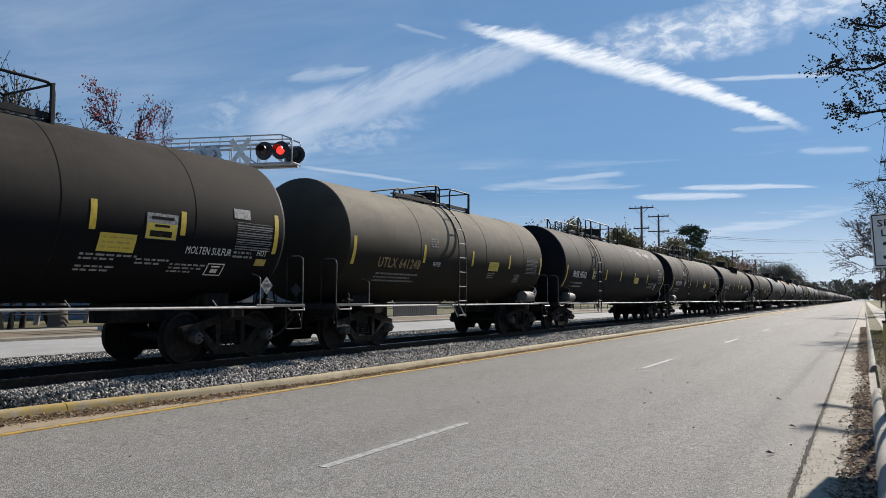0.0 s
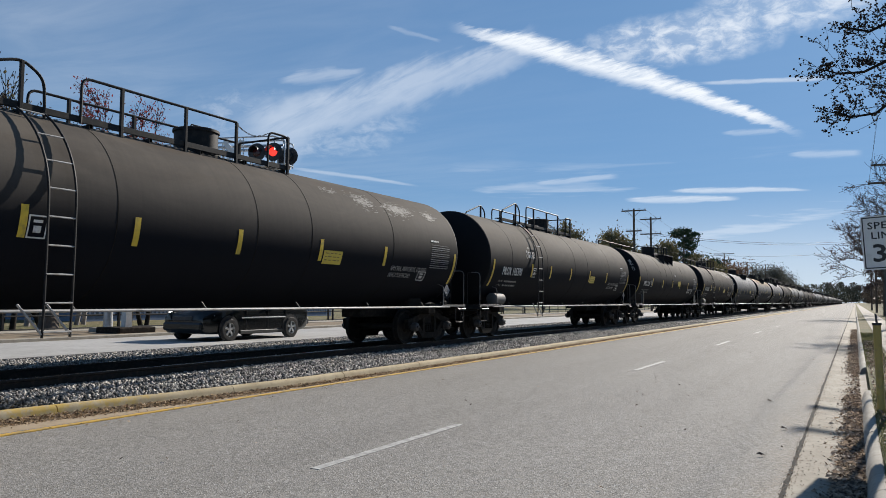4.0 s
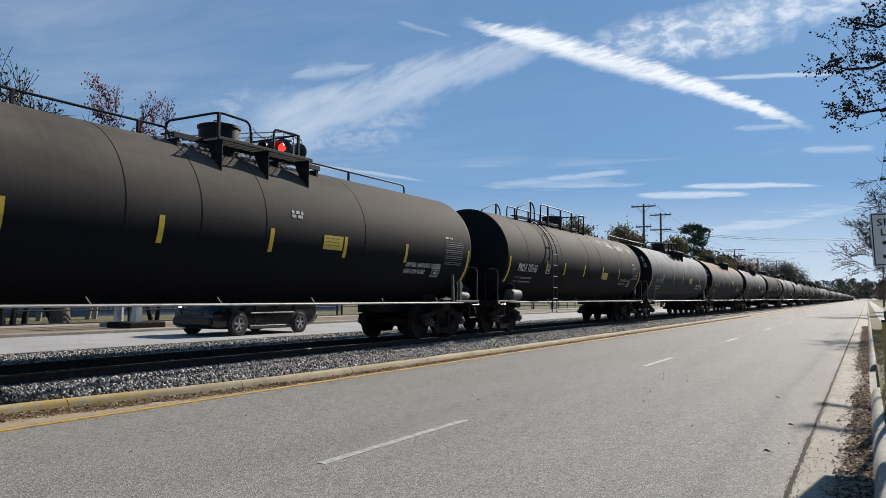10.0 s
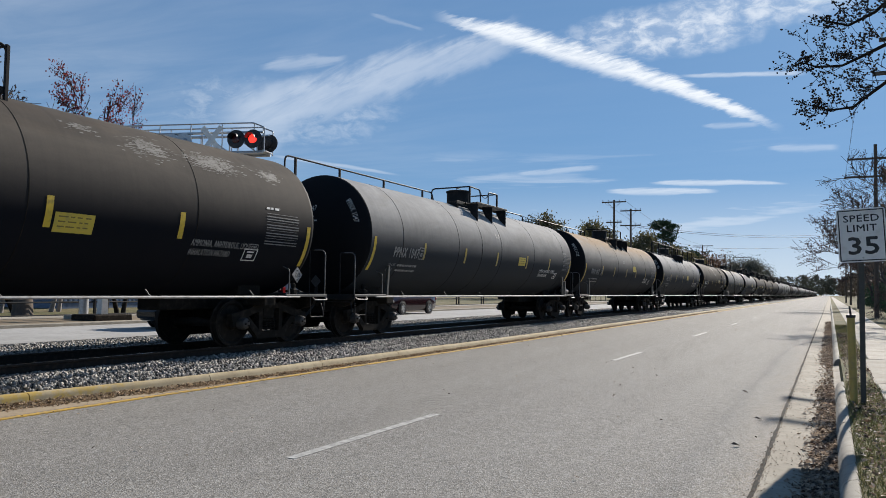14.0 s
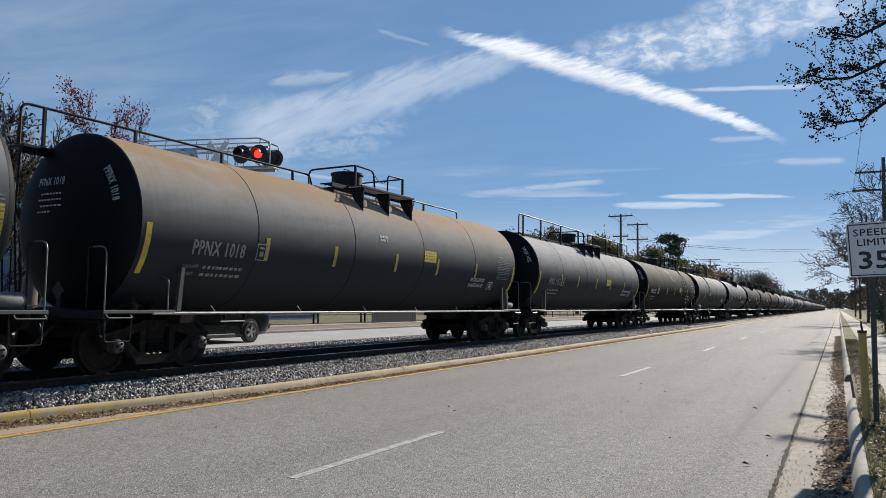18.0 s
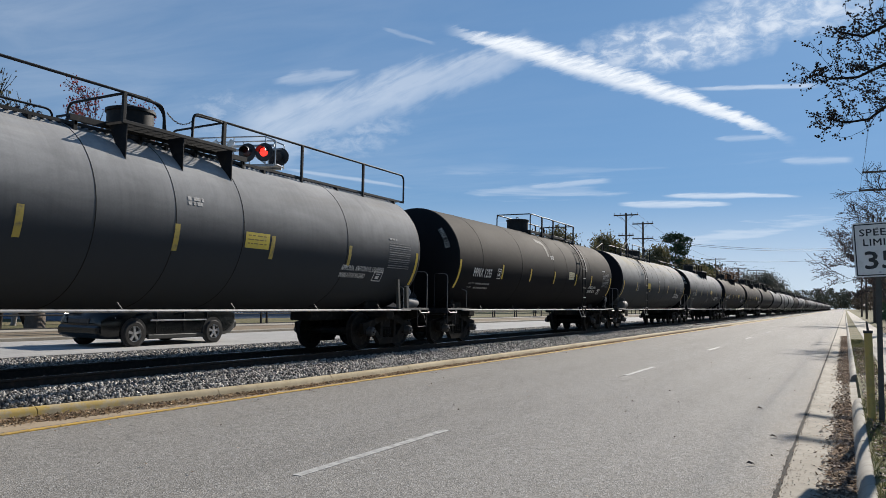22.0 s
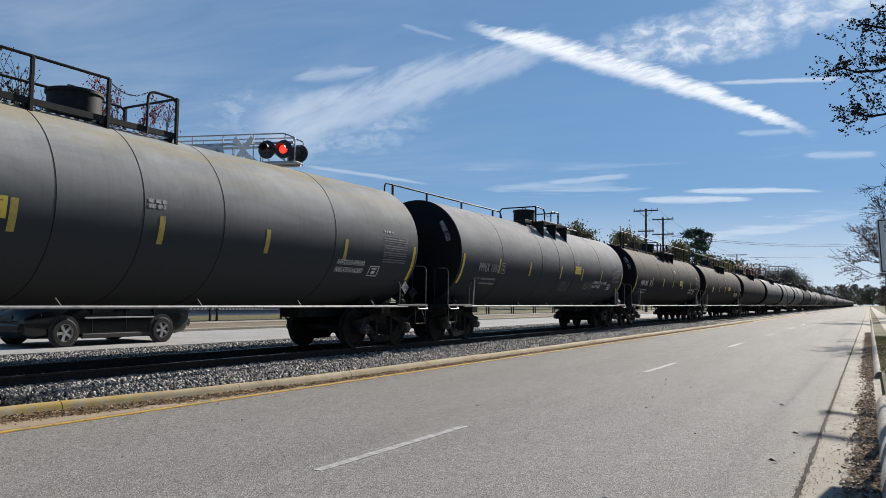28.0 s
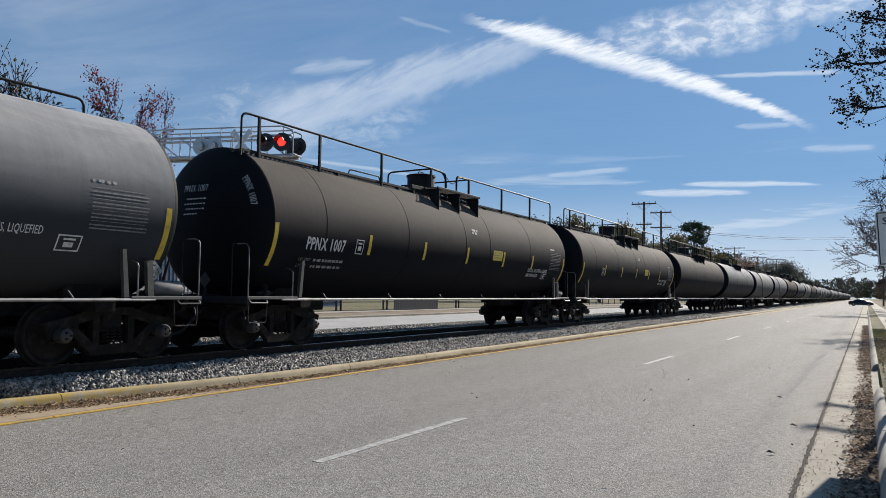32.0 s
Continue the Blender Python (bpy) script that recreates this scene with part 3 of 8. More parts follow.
M_PANEL = painted("yellow_panel", (0.58, 0.44, 0.05), (0.42, 0.34, 0.08), 0.5, 10.0)
M_GALV = painted("galvanised_steel", (0.46, 0.47, 0.48), (0.34, 0.35, 0.36), 0.42, 9.0, metal=0.6)
M_SIGN = painted("sign_white", (0.74, 0.74, 0.72), (0.62, 0.61, 0.58), 0.4, 8.0)
M_BLACK = painted("sign_black", (0.018, 0.018, 0.02), (0.05, 0.05, 0.05), 0.5, 8.0)
M_POST = painted("weathered_steel_post", (0.055, 0.058, 0.052), (0.10, 0.09, 0.075), 0.65, 8.0)
M_BOLLARD = painted("faded_yellow_post", (0.44, 0.34, 0.10), (0.30, 0.24, 0.11), 0.6, 9.0)
M_WOOD = material("weathered_bark_and_pole", bark_build)
M_GLASS = material("dark_window_glass", glass_build)
M_TYRE = painted("tyre_rubber", (0.018, 0.018, 0.018), (0.05, 0.048, 0.045), 0.85, 9.0)
M_ALLOY = painted("alloy_wheel", (0.56, 0.56, 0.56), (0.42, 0.42, 0.42), 0.3, 9.0, metal=0.35)
M_VAN = painted("dark_green_grey_car_paint", (0.007, 0.009, 0.010), (0.011, 0.013, 0.013), 0.2, 3.0, bump=0.0)
M_VANTRIM = painted("grey_bumper_trim", (0.030, 0.032, 0.032), (0.05, 0.05, 0.048), 0.5, 6.0)
M_REDCAR = painted("dark_red_car_paint", (0.022, 0.007, 0.010), (0.035, 0.012, 0.014), 0.16, 3.0, bump=0.0)
M_LENS = material("lit_red_lens", lens_build)
M_TAIL = material("red_tail_lens", tail_build)
M_WIRE = painted("black_cable", (0.02, 0.02, 0.02), (0.03, 0.03, 0.03), 0.6, 5.0)
# Second colours mix dust with painted sunlight; first colours hold the shaded undersides.
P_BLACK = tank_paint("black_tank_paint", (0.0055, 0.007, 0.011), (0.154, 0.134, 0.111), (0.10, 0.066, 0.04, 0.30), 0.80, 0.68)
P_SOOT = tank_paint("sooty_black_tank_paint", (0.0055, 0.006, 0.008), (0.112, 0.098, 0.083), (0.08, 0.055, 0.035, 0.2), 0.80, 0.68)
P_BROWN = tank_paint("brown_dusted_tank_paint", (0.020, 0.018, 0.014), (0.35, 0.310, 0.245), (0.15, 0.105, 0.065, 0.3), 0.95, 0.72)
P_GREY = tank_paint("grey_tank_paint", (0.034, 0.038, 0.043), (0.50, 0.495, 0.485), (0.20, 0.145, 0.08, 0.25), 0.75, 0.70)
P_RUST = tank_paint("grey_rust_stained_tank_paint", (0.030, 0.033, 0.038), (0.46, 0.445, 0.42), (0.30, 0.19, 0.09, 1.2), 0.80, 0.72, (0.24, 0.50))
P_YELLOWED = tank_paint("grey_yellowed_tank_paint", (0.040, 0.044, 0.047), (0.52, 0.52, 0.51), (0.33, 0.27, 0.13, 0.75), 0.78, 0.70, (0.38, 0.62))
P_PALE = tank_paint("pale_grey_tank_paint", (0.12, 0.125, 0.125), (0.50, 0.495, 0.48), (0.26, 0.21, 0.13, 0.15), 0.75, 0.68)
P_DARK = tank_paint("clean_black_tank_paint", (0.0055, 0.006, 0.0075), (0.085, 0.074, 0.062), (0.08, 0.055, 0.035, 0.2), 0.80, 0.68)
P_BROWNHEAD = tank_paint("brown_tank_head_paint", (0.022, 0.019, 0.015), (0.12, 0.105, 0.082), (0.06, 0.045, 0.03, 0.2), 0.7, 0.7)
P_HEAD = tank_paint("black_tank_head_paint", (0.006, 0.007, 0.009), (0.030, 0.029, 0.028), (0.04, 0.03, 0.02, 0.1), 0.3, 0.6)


# ---- the ground, the road and the railway bed ----
def strip(name, mat, profile, y0=Y0, y1=Y1, label="", category="", step=0.0, m=None):
    """A profile of (x, z) points carried along the road."""
    n = max(1, round((y1 - y0) / step)) if step else 1
    s = Shape()
    k = len(profile)
    v = [(x, y0 + (y1 - y0) * i / n, z) for i in range(n + 1) for x, z in profile]
    f = [(i * k + j, i * k + j + 1, (i + 1) * k + j + 1, (i + 1) * k + j) for i in range(n) for j in range(k - 1)]
    s.add(v, f)
    ob = part(name, s, mat, smooth=40)
    return tagged(ob, label, category, kind="structure")


def kerb_x(y):
    """Foot of the railway kerb, which flares away from the road at its near end."""
    return float(np.interp(y, (2.4, 3.5, 5.5, 7.7, 10.0, 14.0), (-9.12, -9.0, -8.76, -8.42, -8.2, -8.12)))


def flared(name, mat, profile, ys, label, category):
    """A strip whose (x, z) profile changes along y."""
    rows = [profile(y) for y in ys]
    k = len(rows[0])
    v = [(x, y, z) for y, r in zip(ys, rows) for x, z in r]
    f = [(i * k + j, i * k + j + 1, (i + 1) * k + j + 1, (i + 1) * k + j) for i in range(len(ys) - 1) for j in range(k - 1)]
    return tagged(part(name, Shape().add(v, f), mat, smooth=40), label, category, kind="structure")


ALONG = [Y0, -10.0, 0.0, 2.4] + [3.0 + 0.5 * i for i in range(24)] + [60.0, 200.0, Y1]


def bed_profile(y):
    b = kerb_x(y) - 0.18
    return [(-14.05, 0.28), (-13.8, 0.375), (-12.3, 0.40), (-11.0, 0.385), (-10.88, 0.285), (-9.46, 0.285), (-9.24, 0.318), (min(-9.05, b - 0.05), 0.30 if b > -9.0 else 0.24), (b * 0.6 - 9.05 * 0.4, 0.20 if b > -9.0 else 0.16), (b, 0.105), (b + 0.05, 0.02)]


def bed_z(x, y):
    pts = bed_profile(y)
    return float(np.interp(x, [p[0] for p in pts], [p[1] for p in pts]))


def build_ground():
    strip("ground", M_EARTH, [(-2500, 0.34), (-120, 0.34), (-21.7, 0.34), (-19.5, 0.33), (-14.1, 0.24), (-12.0, 0.05), (-9.2, -0.06), (KERB_L, -0.09), (1.42, -0.06), (1.46, 0.12), (30, 0.16), (2500, 0.3)], -300, 2600,
          "dry winter grass and bare earth", "ground")
    strip("road", M_ASPHALT, [(-7.95, -0.012), (-3.6, 0.002), (GUTTER_R, 0.0)], label="worn grey asphalt road with two lanes", category="road")
    flared("gutter_left", M_GUTTER, lambda y: [(kerb_x(y) - 0.05, -0.035), (-7.951, -0.014)], ALONG, "tan bare concrete gutter strewn with leaves", "gutter")
    strip("gutter_right", M_GUTTER_R, [(GUTTER_R + 0.002, -0.0025), (KERB_R + 0.02, -0.045)], label="stained concrete gutter beside the road", category="gutter")
    rng = random.Random(17)
    rag = [-6.0 + 0.11 * i for i in range(420)] + [41.0 + 0.9 * i for i in range(60)] + [100.0, Y1]
    edges = {y: (rng.uniform(0.0, 0.011) + 0.012 * (rng.random() < 0.12) + 0.010 * math.sin(1.3 * y) ** 2, rng.uniform(-0.010, 0.004)) for y in rag}
    flared("gutter_joint", M_SEAM, lambda y: [(GUTTER_R + 0.006 - edges[y][0], 0.0022), (GUTTER_R + 0.020, 0.0035), (GUTTER_R + 0.036 + edges[y][1], -0.0005)], rag, "ragged dark seam of dirt and tar along the gutter", "joint")
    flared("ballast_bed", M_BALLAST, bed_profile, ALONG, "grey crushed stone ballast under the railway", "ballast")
    strip("far_shoulder", M_SHOULDER, [(FAR_NEAR - 0.02, FAR_Z - 0.006), (-13.9, 0.368), (-13.5, 0.25)], label="dark asphalt shoulder between ballast and street", category="shoulder")
    strip("far_street", M_FAR_ASPHALT, [(FAR_FAR, FAR_Z), (FAR_NEAR, FAR_Z), (FAR_NEAR + 0.03, FAR_Z - 0.05)], label="pale sunlit street behind the railway", category="road")
    far = Shape().box(FAR_FAR - 0.25, FAR_FAR, Y0, 400, FAR_Z - 0.1, FAR_Z + 0.10, 0.02)
    tagged(part("far_kerb", far, M_CONCRETE), "pale concrete kerb of the far street", "kerb", kind="structure")
    strip("far_verge", M_BARE, [(-23.4, FAR_Z + 0.05), (-21.5, FAR_Z + 0.07), (FAR_FAR - 0.252, FAR_Z + 0.085)], y1=400, label="bare tan earth behind the far kerb", category="verge")
    walk_far = Shape().box(-24.9, -23.35, Y0, 400, FAR_Z - 0.1, FAR_Z + 0.075)
    tagged(part("far_pavement", walk_far, M_CONCRETE), "pale pavement behind the far street", "pavement", kind="structure")


def kerb_flared(name, y0, y1, unit, label):
    """The railway kerb in cast pieces that follow its bend."""
    root = thing(name, pose(0, 0, 0), label, "kerb", kind="structure")
    prof = [(-0.20, -0.08), (0.0, -0.08), (-0.025, 0.065), (-0.05, 0.105), (-0.085, 0.12), (-0.18, 0.12), (-0.20, 0.10)]
    plain = Shape().slab([(KERB_L + a, b) for a, b in prof], 1, 0.0, unit - 0.014).mesh("kerb_stone", M_KERB, 50, fix=True)
    rng, y = random.Random(8), y0
    while y < y1:
        if y > 14.0:
            put("kerb_stone", plain, root, pose(rng.uniform(-0.006, 0.006), y, rng.uniform(-0.004, 0.004), 0, 0, rng.uniform(-0.1, 0.1)))
        else:
            ys = [y + (unit - 0.014) * i / 6 for i in range(7)]
            n = len(prof)
            v = [(kerb_x(q) + a, q, b) for q in ys for a, b in prof]
            f = [(i * n + j, i * n + (j + 1) % n, (i + 1) * n + (j + 1) % n, (i + 1) * n + j) for i in range(6) for j in range(n)]
            f += [tuple(range(n)), tuple(range(6 * n, 7 * n))]
            put("kerb_stone", Shape().add(v, f).mesh("kerb_stone", M_KERB, 50, fix=True), root)
        y += unit


def kerb_run(name, x0, x1, y0, y1, z0, z1, unit, lean, label, mat=None):
    """A kerb of long cast pieces with open joints."""
    root = thing(name, pose(0, 0, 0), label, "kerb", kind="structure")
    y = y0
    rng = random.Random(int(1000 * abs(x0)))
    prof = [(x0, z0), (x1, z0), (x1, z1 - 0.03), (x1 - 0.04, z1), (x0 + 0.04, z1), (x0, z1 - 0.03)] if not lean else None
    if lean:
        s = 1 if lean > 0 else -1
        f, b = (x1, x0) if s > 0 else (x0, x1)
        prof = [(b, z0), (f, z0), (f - s * 0.05, z1 - 0.05), (f - s * 0.09, z1 - 0.012), (f - s * 0.14, z1), (b + s * 0.02, z1), (b, z1 - 0.02)]
    me = Shape().slab(prof, 1, 0.0, unit - 0.012).mesh("kerb_stone", mat or M_KERB, 50, fix=True)
    while y < y1 - 0.01:
        put("kerb_stone", me, root, pose(rng.uniform(-0.006, 0.006), y, rng.uniform(-0.004, 0.004), 0, 0, rng.uniform(-0.12, 0.12)))
        y += unit
    return root


def build_kerbs():
    kerb_flared("kerb_left", 2.75, 140.0, 3.05, "tan concrete kerb beside the ballast, yellow paint worn off")
    tagged(part("kerb_left_far", Shape().box(KERB_L - 0.20, KERB_L, 143.3, 900, -0.06, 0.12, 0.03), M_KERB_PLAIN), "long concrete kerb along the railway", "kerb", kind="structure")
    kerb_run("kerb_right", KERB_R, KERB_R + 0.17, -5.0, 14.2, -0.06, 0.125, 1.6, -1, "rounded concrete kerb beside the grass verge", M_KERB_PLAIN)
    kerb_run("kerb_right_beyond", KERB_R, KERB_R + 0.17, 19.5, 90.0, -0.06, 0.125, 3.05, -1, "rounded concrete kerb beyond the driveway", M_KERB_PLAIN)
    tagged(part("kerb_right_far", Shape().box(KERB_R, KERB_R + 0.17, 90.1, 900, -0.06, 0.12, 0.03), M_KERB_PLAIN), "long concrete kerb along the verge", "kerb", kind="structure")
    drive = Shape().slab([(KERB_R + 0.01, -0.05), (KERB_R + 0.5, 0.06), (2.0, 0.145), (9.0, 0.19), (9.0, 0.0), (KERB_R + 0.01, -0.08)], 1, 14.1, 19.5)
    tagged(part("driveway", drive, M_CONCRETE, fix=True), "pale concrete driveway apron across the verge", "driveway", kind="structure")
    root = thing("pavement_right", pose(0, 0, 0), "pale concrete pavement slabs along the verge", "pavement", kind="structure")
    for i, (x0, x1, y0, y1, dy) in enumerate(((1.95, 3.35, -4.0, 14.05, 1.5), (2.05, 3.45, 19.55, 120.0, 1.5))):
        me = Shape().box(x0, x1, 0, dy - 0.015, 0.02, 0.15, 0.008).mesh("paving_slab", M_CONCRETE)
        y = y0
        while y < y1 - 0.5:
            put("paving_slab", me, root, pose(0, y, 0))
            y += dy
    tagged(part("pavement_far", Shape().box(2.05, 3.45, 119.6, 700, 0.0, 0.15, 0.01), M_CONCRETE), "pale pavement far along the road", "pavement", kind="structure")


def build_markings():
    w = 0.055
    root = thing("lane_line", pose(0, 0, 0), "broken white lane line worn into the asphalt", "road marking", kind="structure")
    me = Shape().box(-w, w, 0, 3.05, -0.01, 0.004).mesh("dash", M_MARK, 0)
    for i in range(-1, 60):
        put("dash", me, root, pose(DASH_X, DASH_Y + i * CYCLE, 0.0025))
    tagged(part("edge_line", Shape().box(-7.84, -7.72, Y0, 900, -0.03, 0.0008), M_YELLOW_MARK, smooth=0), "solid yellow edge line, faded", "road marking", kind="structure")


def build_track():
    root = thing("railway_track", pose(TRACK_X, 0, 0), "steel railway track on dark timber ties", "railway track", kind="structure")
    h, b = RAIL_Z, RAIL_Z - 0.18
    prof = [(-0.075, b), (0.075, b), (0.075, b + 0.012), (0.012, b + 0.035), (0.010, h - 0.045), (0.036, h - 0.035), (0.036, h - 0.008), (0.028, h - 0.001), (-0.028, h - 0.001), (-0.036, h - 0.008), (-0.036, h - 0.035), (-0.010, h - 0.045), (-0.012, b + 0.035), (-0.075, b + 0.012)]
    for s in (-1, 1):
        rail = part("rail", Shape().slab([(x + s * GAUGE / 2, z) for x, z in prof], 1, Y0, 900), M_RAIL, root, fix=True)
        part("rail_head", Shape().box(s * GAUGE / 2 - 0.024, s * GAUGE / 2 + 0.024, Y0, 900, h - 0.004, h), M_RAILTOP, rail, "polished running surface")
    tie = Shape().box(-1.28, 0.93, -0.115, 0.115, b - 0.18, b - 0.004, 0.012).mesh("crosstie", M_TIE)
    plate = shared("tie_plate", lambda: Shape().box(-0.15, 0.15, -0.09, 0.09, b - 0.006, b + 0.012, 0.004).mesh("tie_plate", M_RAIL))
    rng = random.Random(5)
    for i in range(110):
        y = -2.0 + 0.52 * i
        t = put("crosstie", tie, root, pose(rng.uniform(-0.03, 0.03), y, rng.uniform(-0.01, 0.005), 0, 0, rng.uniform(-0.8, 0.8)))
        if i < 60:
            for s in (-1, 1):
                put("tie_plate", plate, t, pose(s * GAUGE / 2, 0, 0))
    far = Shape()
    for i in range(700):
        y = 55.2 + 0.52 * i
        far.box(-1.28, 1.28, y - 0.115, y + 0.115, b - 0.18, b - 0.004)
    tagged(part("crossties_beyond", far, M_TIE, root), kind="stuff")


def scatter(name, mat, base_v, base_f, places, label, category):
    """Many small copies of one shape in one mesh; places: rows of x, y, z, size, three turns."""
    base = np.array(base_v, float)
    p = np.array(places, float)
    a, b, c = p[:, 4], p[:, 5], p[:, 6]
    ca, sa, cb, sb, cc, sc = np.cos(a), np.sin(a), np.cos(b), np.sin(b), np.cos(c), np.sin(c)
    rot = np.stack([np.stack([cc * cb, cc * sb * sa - sc * ca, cc * sb * ca + sc * sa], -1), np.stack([sc * cb, sc * sb * sa + cc * ca, sc * sb * ca - cc * sa], -1), np.stack([-sb, cb * sa, cb * ca], -1)], 1)
    v = np.einsum("nij,kj->nki", rot, base) * p[:, 3][:, None, None] + p[:, None, :3]
    n, k = len(p), len(base)
    me = bpy.data.meshes.new(name)
    sizes = [len(f) for f in base_f]
    flat = np.concatenate([np.array(f) for f in base_f])
    loops = (flat[None] + (np.arange(n) * k)[:, None]).ravel()
    me.vertices.add(n * k)
    me.vertices.foreach_set("co", v.astype(np.float32).ravel())
    me.loops.add(len(loops))
    me.loops.foreach_set("vertex_index", loops.astype(np.int32))
    me.polygons.add(n * len(base_f))
    starts = (np.cumsum([0] + sizes[:-1])[None] + (np.arange(n) * sum(sizes))[:, None]).ravel()
    me.polygons.foreach_set("loop_start", starts.astype(np.int32))
    me.materials.append(mat)
    me.update(calc_edges=True)
    me.validate()
    ob = new(name, me)
    return tagged(ob, label, category, kind="stuff") if label else ob


ROCK_V = [(-0.5, -0.3, -0.25), (0.45, -0.4, -0.2), (0.5, 0.35, -0.3), (-0.4, 0.45, -0.2), (-0.3, -0.25, 0.28), (0.3, -0.2, 0.36), (0.25, 0.3, 0.22), (-0.25, 0.2, 0.34)]
ROCK_F = [(3, 2, 1, 0), (4, 5, 6), (4, 6, 7), (0, 1, 5, 4), (1, 2, 6), (1, 6, 5), (2, 3, 7, 6), (3, 0, 4, 7)]
LEAF_V = [(-0.5, 0.0, 0.0), (-0.1, -0.3, 0.10), (-0.1, 0.3, 0.12), (0.25, -0.22, 0.06), (0.25, 0.22, 0.05), (0.55, 0.0, -0.05), (0.05, 0.0, -0.02)]
LEAF_F = [(0, 1, 6), (1, 3, 6), (3, 5, 6), (5, 4, 6), (4, 2, 6), (2, 0, 6)]


def build_litter():
    rng = random.Random(11)
    rows = []
    for x0, x1, n in ((-9.27, 0.0, 42000), (-13.85, -10.95, 28000), (-10.86, -9.47, 9000)):
        for _ in range(n):
            y = 2.6 + 55 * rng.random() ** 1.7
            b = x1 if x1 < 0 else kerb_x(y) - 0.19
            x = rng.uniform(min(x0, b - 0.06), b)
            s = rng.choice((rng.uniform(0.022, 0.042), rng.uniform(0.035, 0.062)))
            rows.append((x, y, bed_z(x, y) + rng.uniform(-0.012, 0.016), s * (1 + 0.012 * y), rng.uniform(0, 6.3), rng.uniform(0, 6.3), rng.uniform(0, 6.3)))
    scatter("ballast_stones", M_STONE, ROCK_V, ROCK_F, rows, "grey angular crushed stones on the railway bed", "ballast")
    rows = []
    for _ in range(46000):
        y = 2.6 + 70 * rng.random() ** 1.6
        wide = 0.26 if y < 7.5 else 0.20
        q = abs(rng.gauss(0, wide))
        x = kerb_x(y) + 0.005 + q
        if x > -7.85 or (q > 0.38 and rng.random() < 0.8) or math.sin(1.7 * y) + math.sin(4.1 * y + 1) < -2.2 + 2.4 * q:
            continue
        lift = max(0.0, 0.05 - 0.2 * q) * rng.random()
        rows.append((x, y, -0.022 + lift, rng.uniform(0.022, 0.062), rng.gauss(0, 0.55), rng.gauss(0, 0.55), rng.uniform(0, 6.3)))
    for _ in range(260):
        rows.append((rng.uniform(-8.0, -7.3), 3 + 30 * rng.random(), 0.0, rng.uniform(0.02, 0.05), rng.gauss(0, 0.4), rng.gauss(0, 0.4), rng.uniform(0, 6.3)))
    scatter("fallen_leaves_left", M_TANLEAF, LEAF_V, LEAF_F, rows, "brown fallen leaves heaped against the kerb", "leaves")
    rows = []
    for _ in range(30000):
        y = 2.0 + 50 * rng.random() ** 1.6
        if 14.6 < y < 19.3 and rng.random() < 0.85:
            continue
        x = KERB_R - 0.005 - abs(rng.gauss(0, 0.12 if y > 7 else 0.14))
        rows.append((x, y, -0.035 + 0.03 * rng.random(), rng.uniform(0.03, 0.07), rng.gauss(0, 0.5), rng.gauss(0, 0.5), rng.uniform(0, 6.3)))
    for _ in range(2600):
        rows.append((rng.uniform(1.5, 1.95), 3 + 30 * rng.random(), 0.16, rng.uniform(0.03, 0.07), rng.gauss(0, 0.5), rng.gauss(0, 0.5), rng.uniform(0, 6.3)))
    for _ in range(5200):
        y = 2.0 + 38 * rng.random() ** 1.5
        x = GUTTER_R + 0.02 + rng.gauss(0, 0.035) if rng.random() < 0.45 else rng.uniform(GUTTER_R, KERB_R)
        rows.append((x, y, 0.002 - 0.05 * max(0.0, x - GUTTER_R - 0.05), rng.uniform(0.008, 0.024), rng.gauss(0, 0.4), rng.gauss(0, 0.4), rng.uniform(0, 6.3)))
    for x, y in ((-0.025, 12.57), (0.40, 9.74), (0.33, 7.76), (0.94, 10.44)):
        rows.append((x, y, 0.02, 0.11, 0.3, 0.2, 0.4))
    for _ in range(160):
        rows.append((rng.uniform(-7.6, 1.0), rng.uniform(3, 40), 0.028, rng.uniform(0.02, 0.05), rng.gauss(0, 0.4), rng.gauss(0, 0.4), rng.uniform(0, 6.3)))
    scatter("fallen_leaves_right", M_DRYLEAF, LEAF_V, LEAF_F, rows, "brown fallen leaves in the right gutter", "leaves")
    blades_v = [(-0.05, 0, 0), (0.05, 0, 0), (0.02, 0.12, 0.6), (0.0, 0.35, 1.0)]
    rows = []
    for _ in range(16000):
        y = 2.5 + 40 * rng.random() ** 1.4
        if 14.0 < y < 19.6:
            continue
        rows.append((rng.uniform(1.46, 1.97), y, 0.119, rng.uniform(0.03, 0.085), rng.gauss(0, 0.35), rng.gauss(0, 0.35), rng.uniform(0, 6.3)))
    scatter("verge_grass", M_GRASS, blades_v, [(0, 1, 2), (0, 2, 3)], rows, "short dry winter grass on the verge", "grass")


M_DRYLEAF = leaf_material("dry_brown_leaf", (0.022, 0.013, 0.010), (0.56, 0.44, 0.33), (0.09, 0.05, 0.034), 0.32)
M_TANLEAF = leaf_material("tan_dry_leaf", (0.05, 0.028, 0.016), (0.66, 0.50, 0.33), (0.17, 0.10, 0.055), 0.35)
M_GRASS = leaf_material("winter_grass_blade", (0.09, 0.11, 0.035), (0.24, 0.20, 0.09), (0.12, 0.13, 0.05), 0.2)
build_ground()


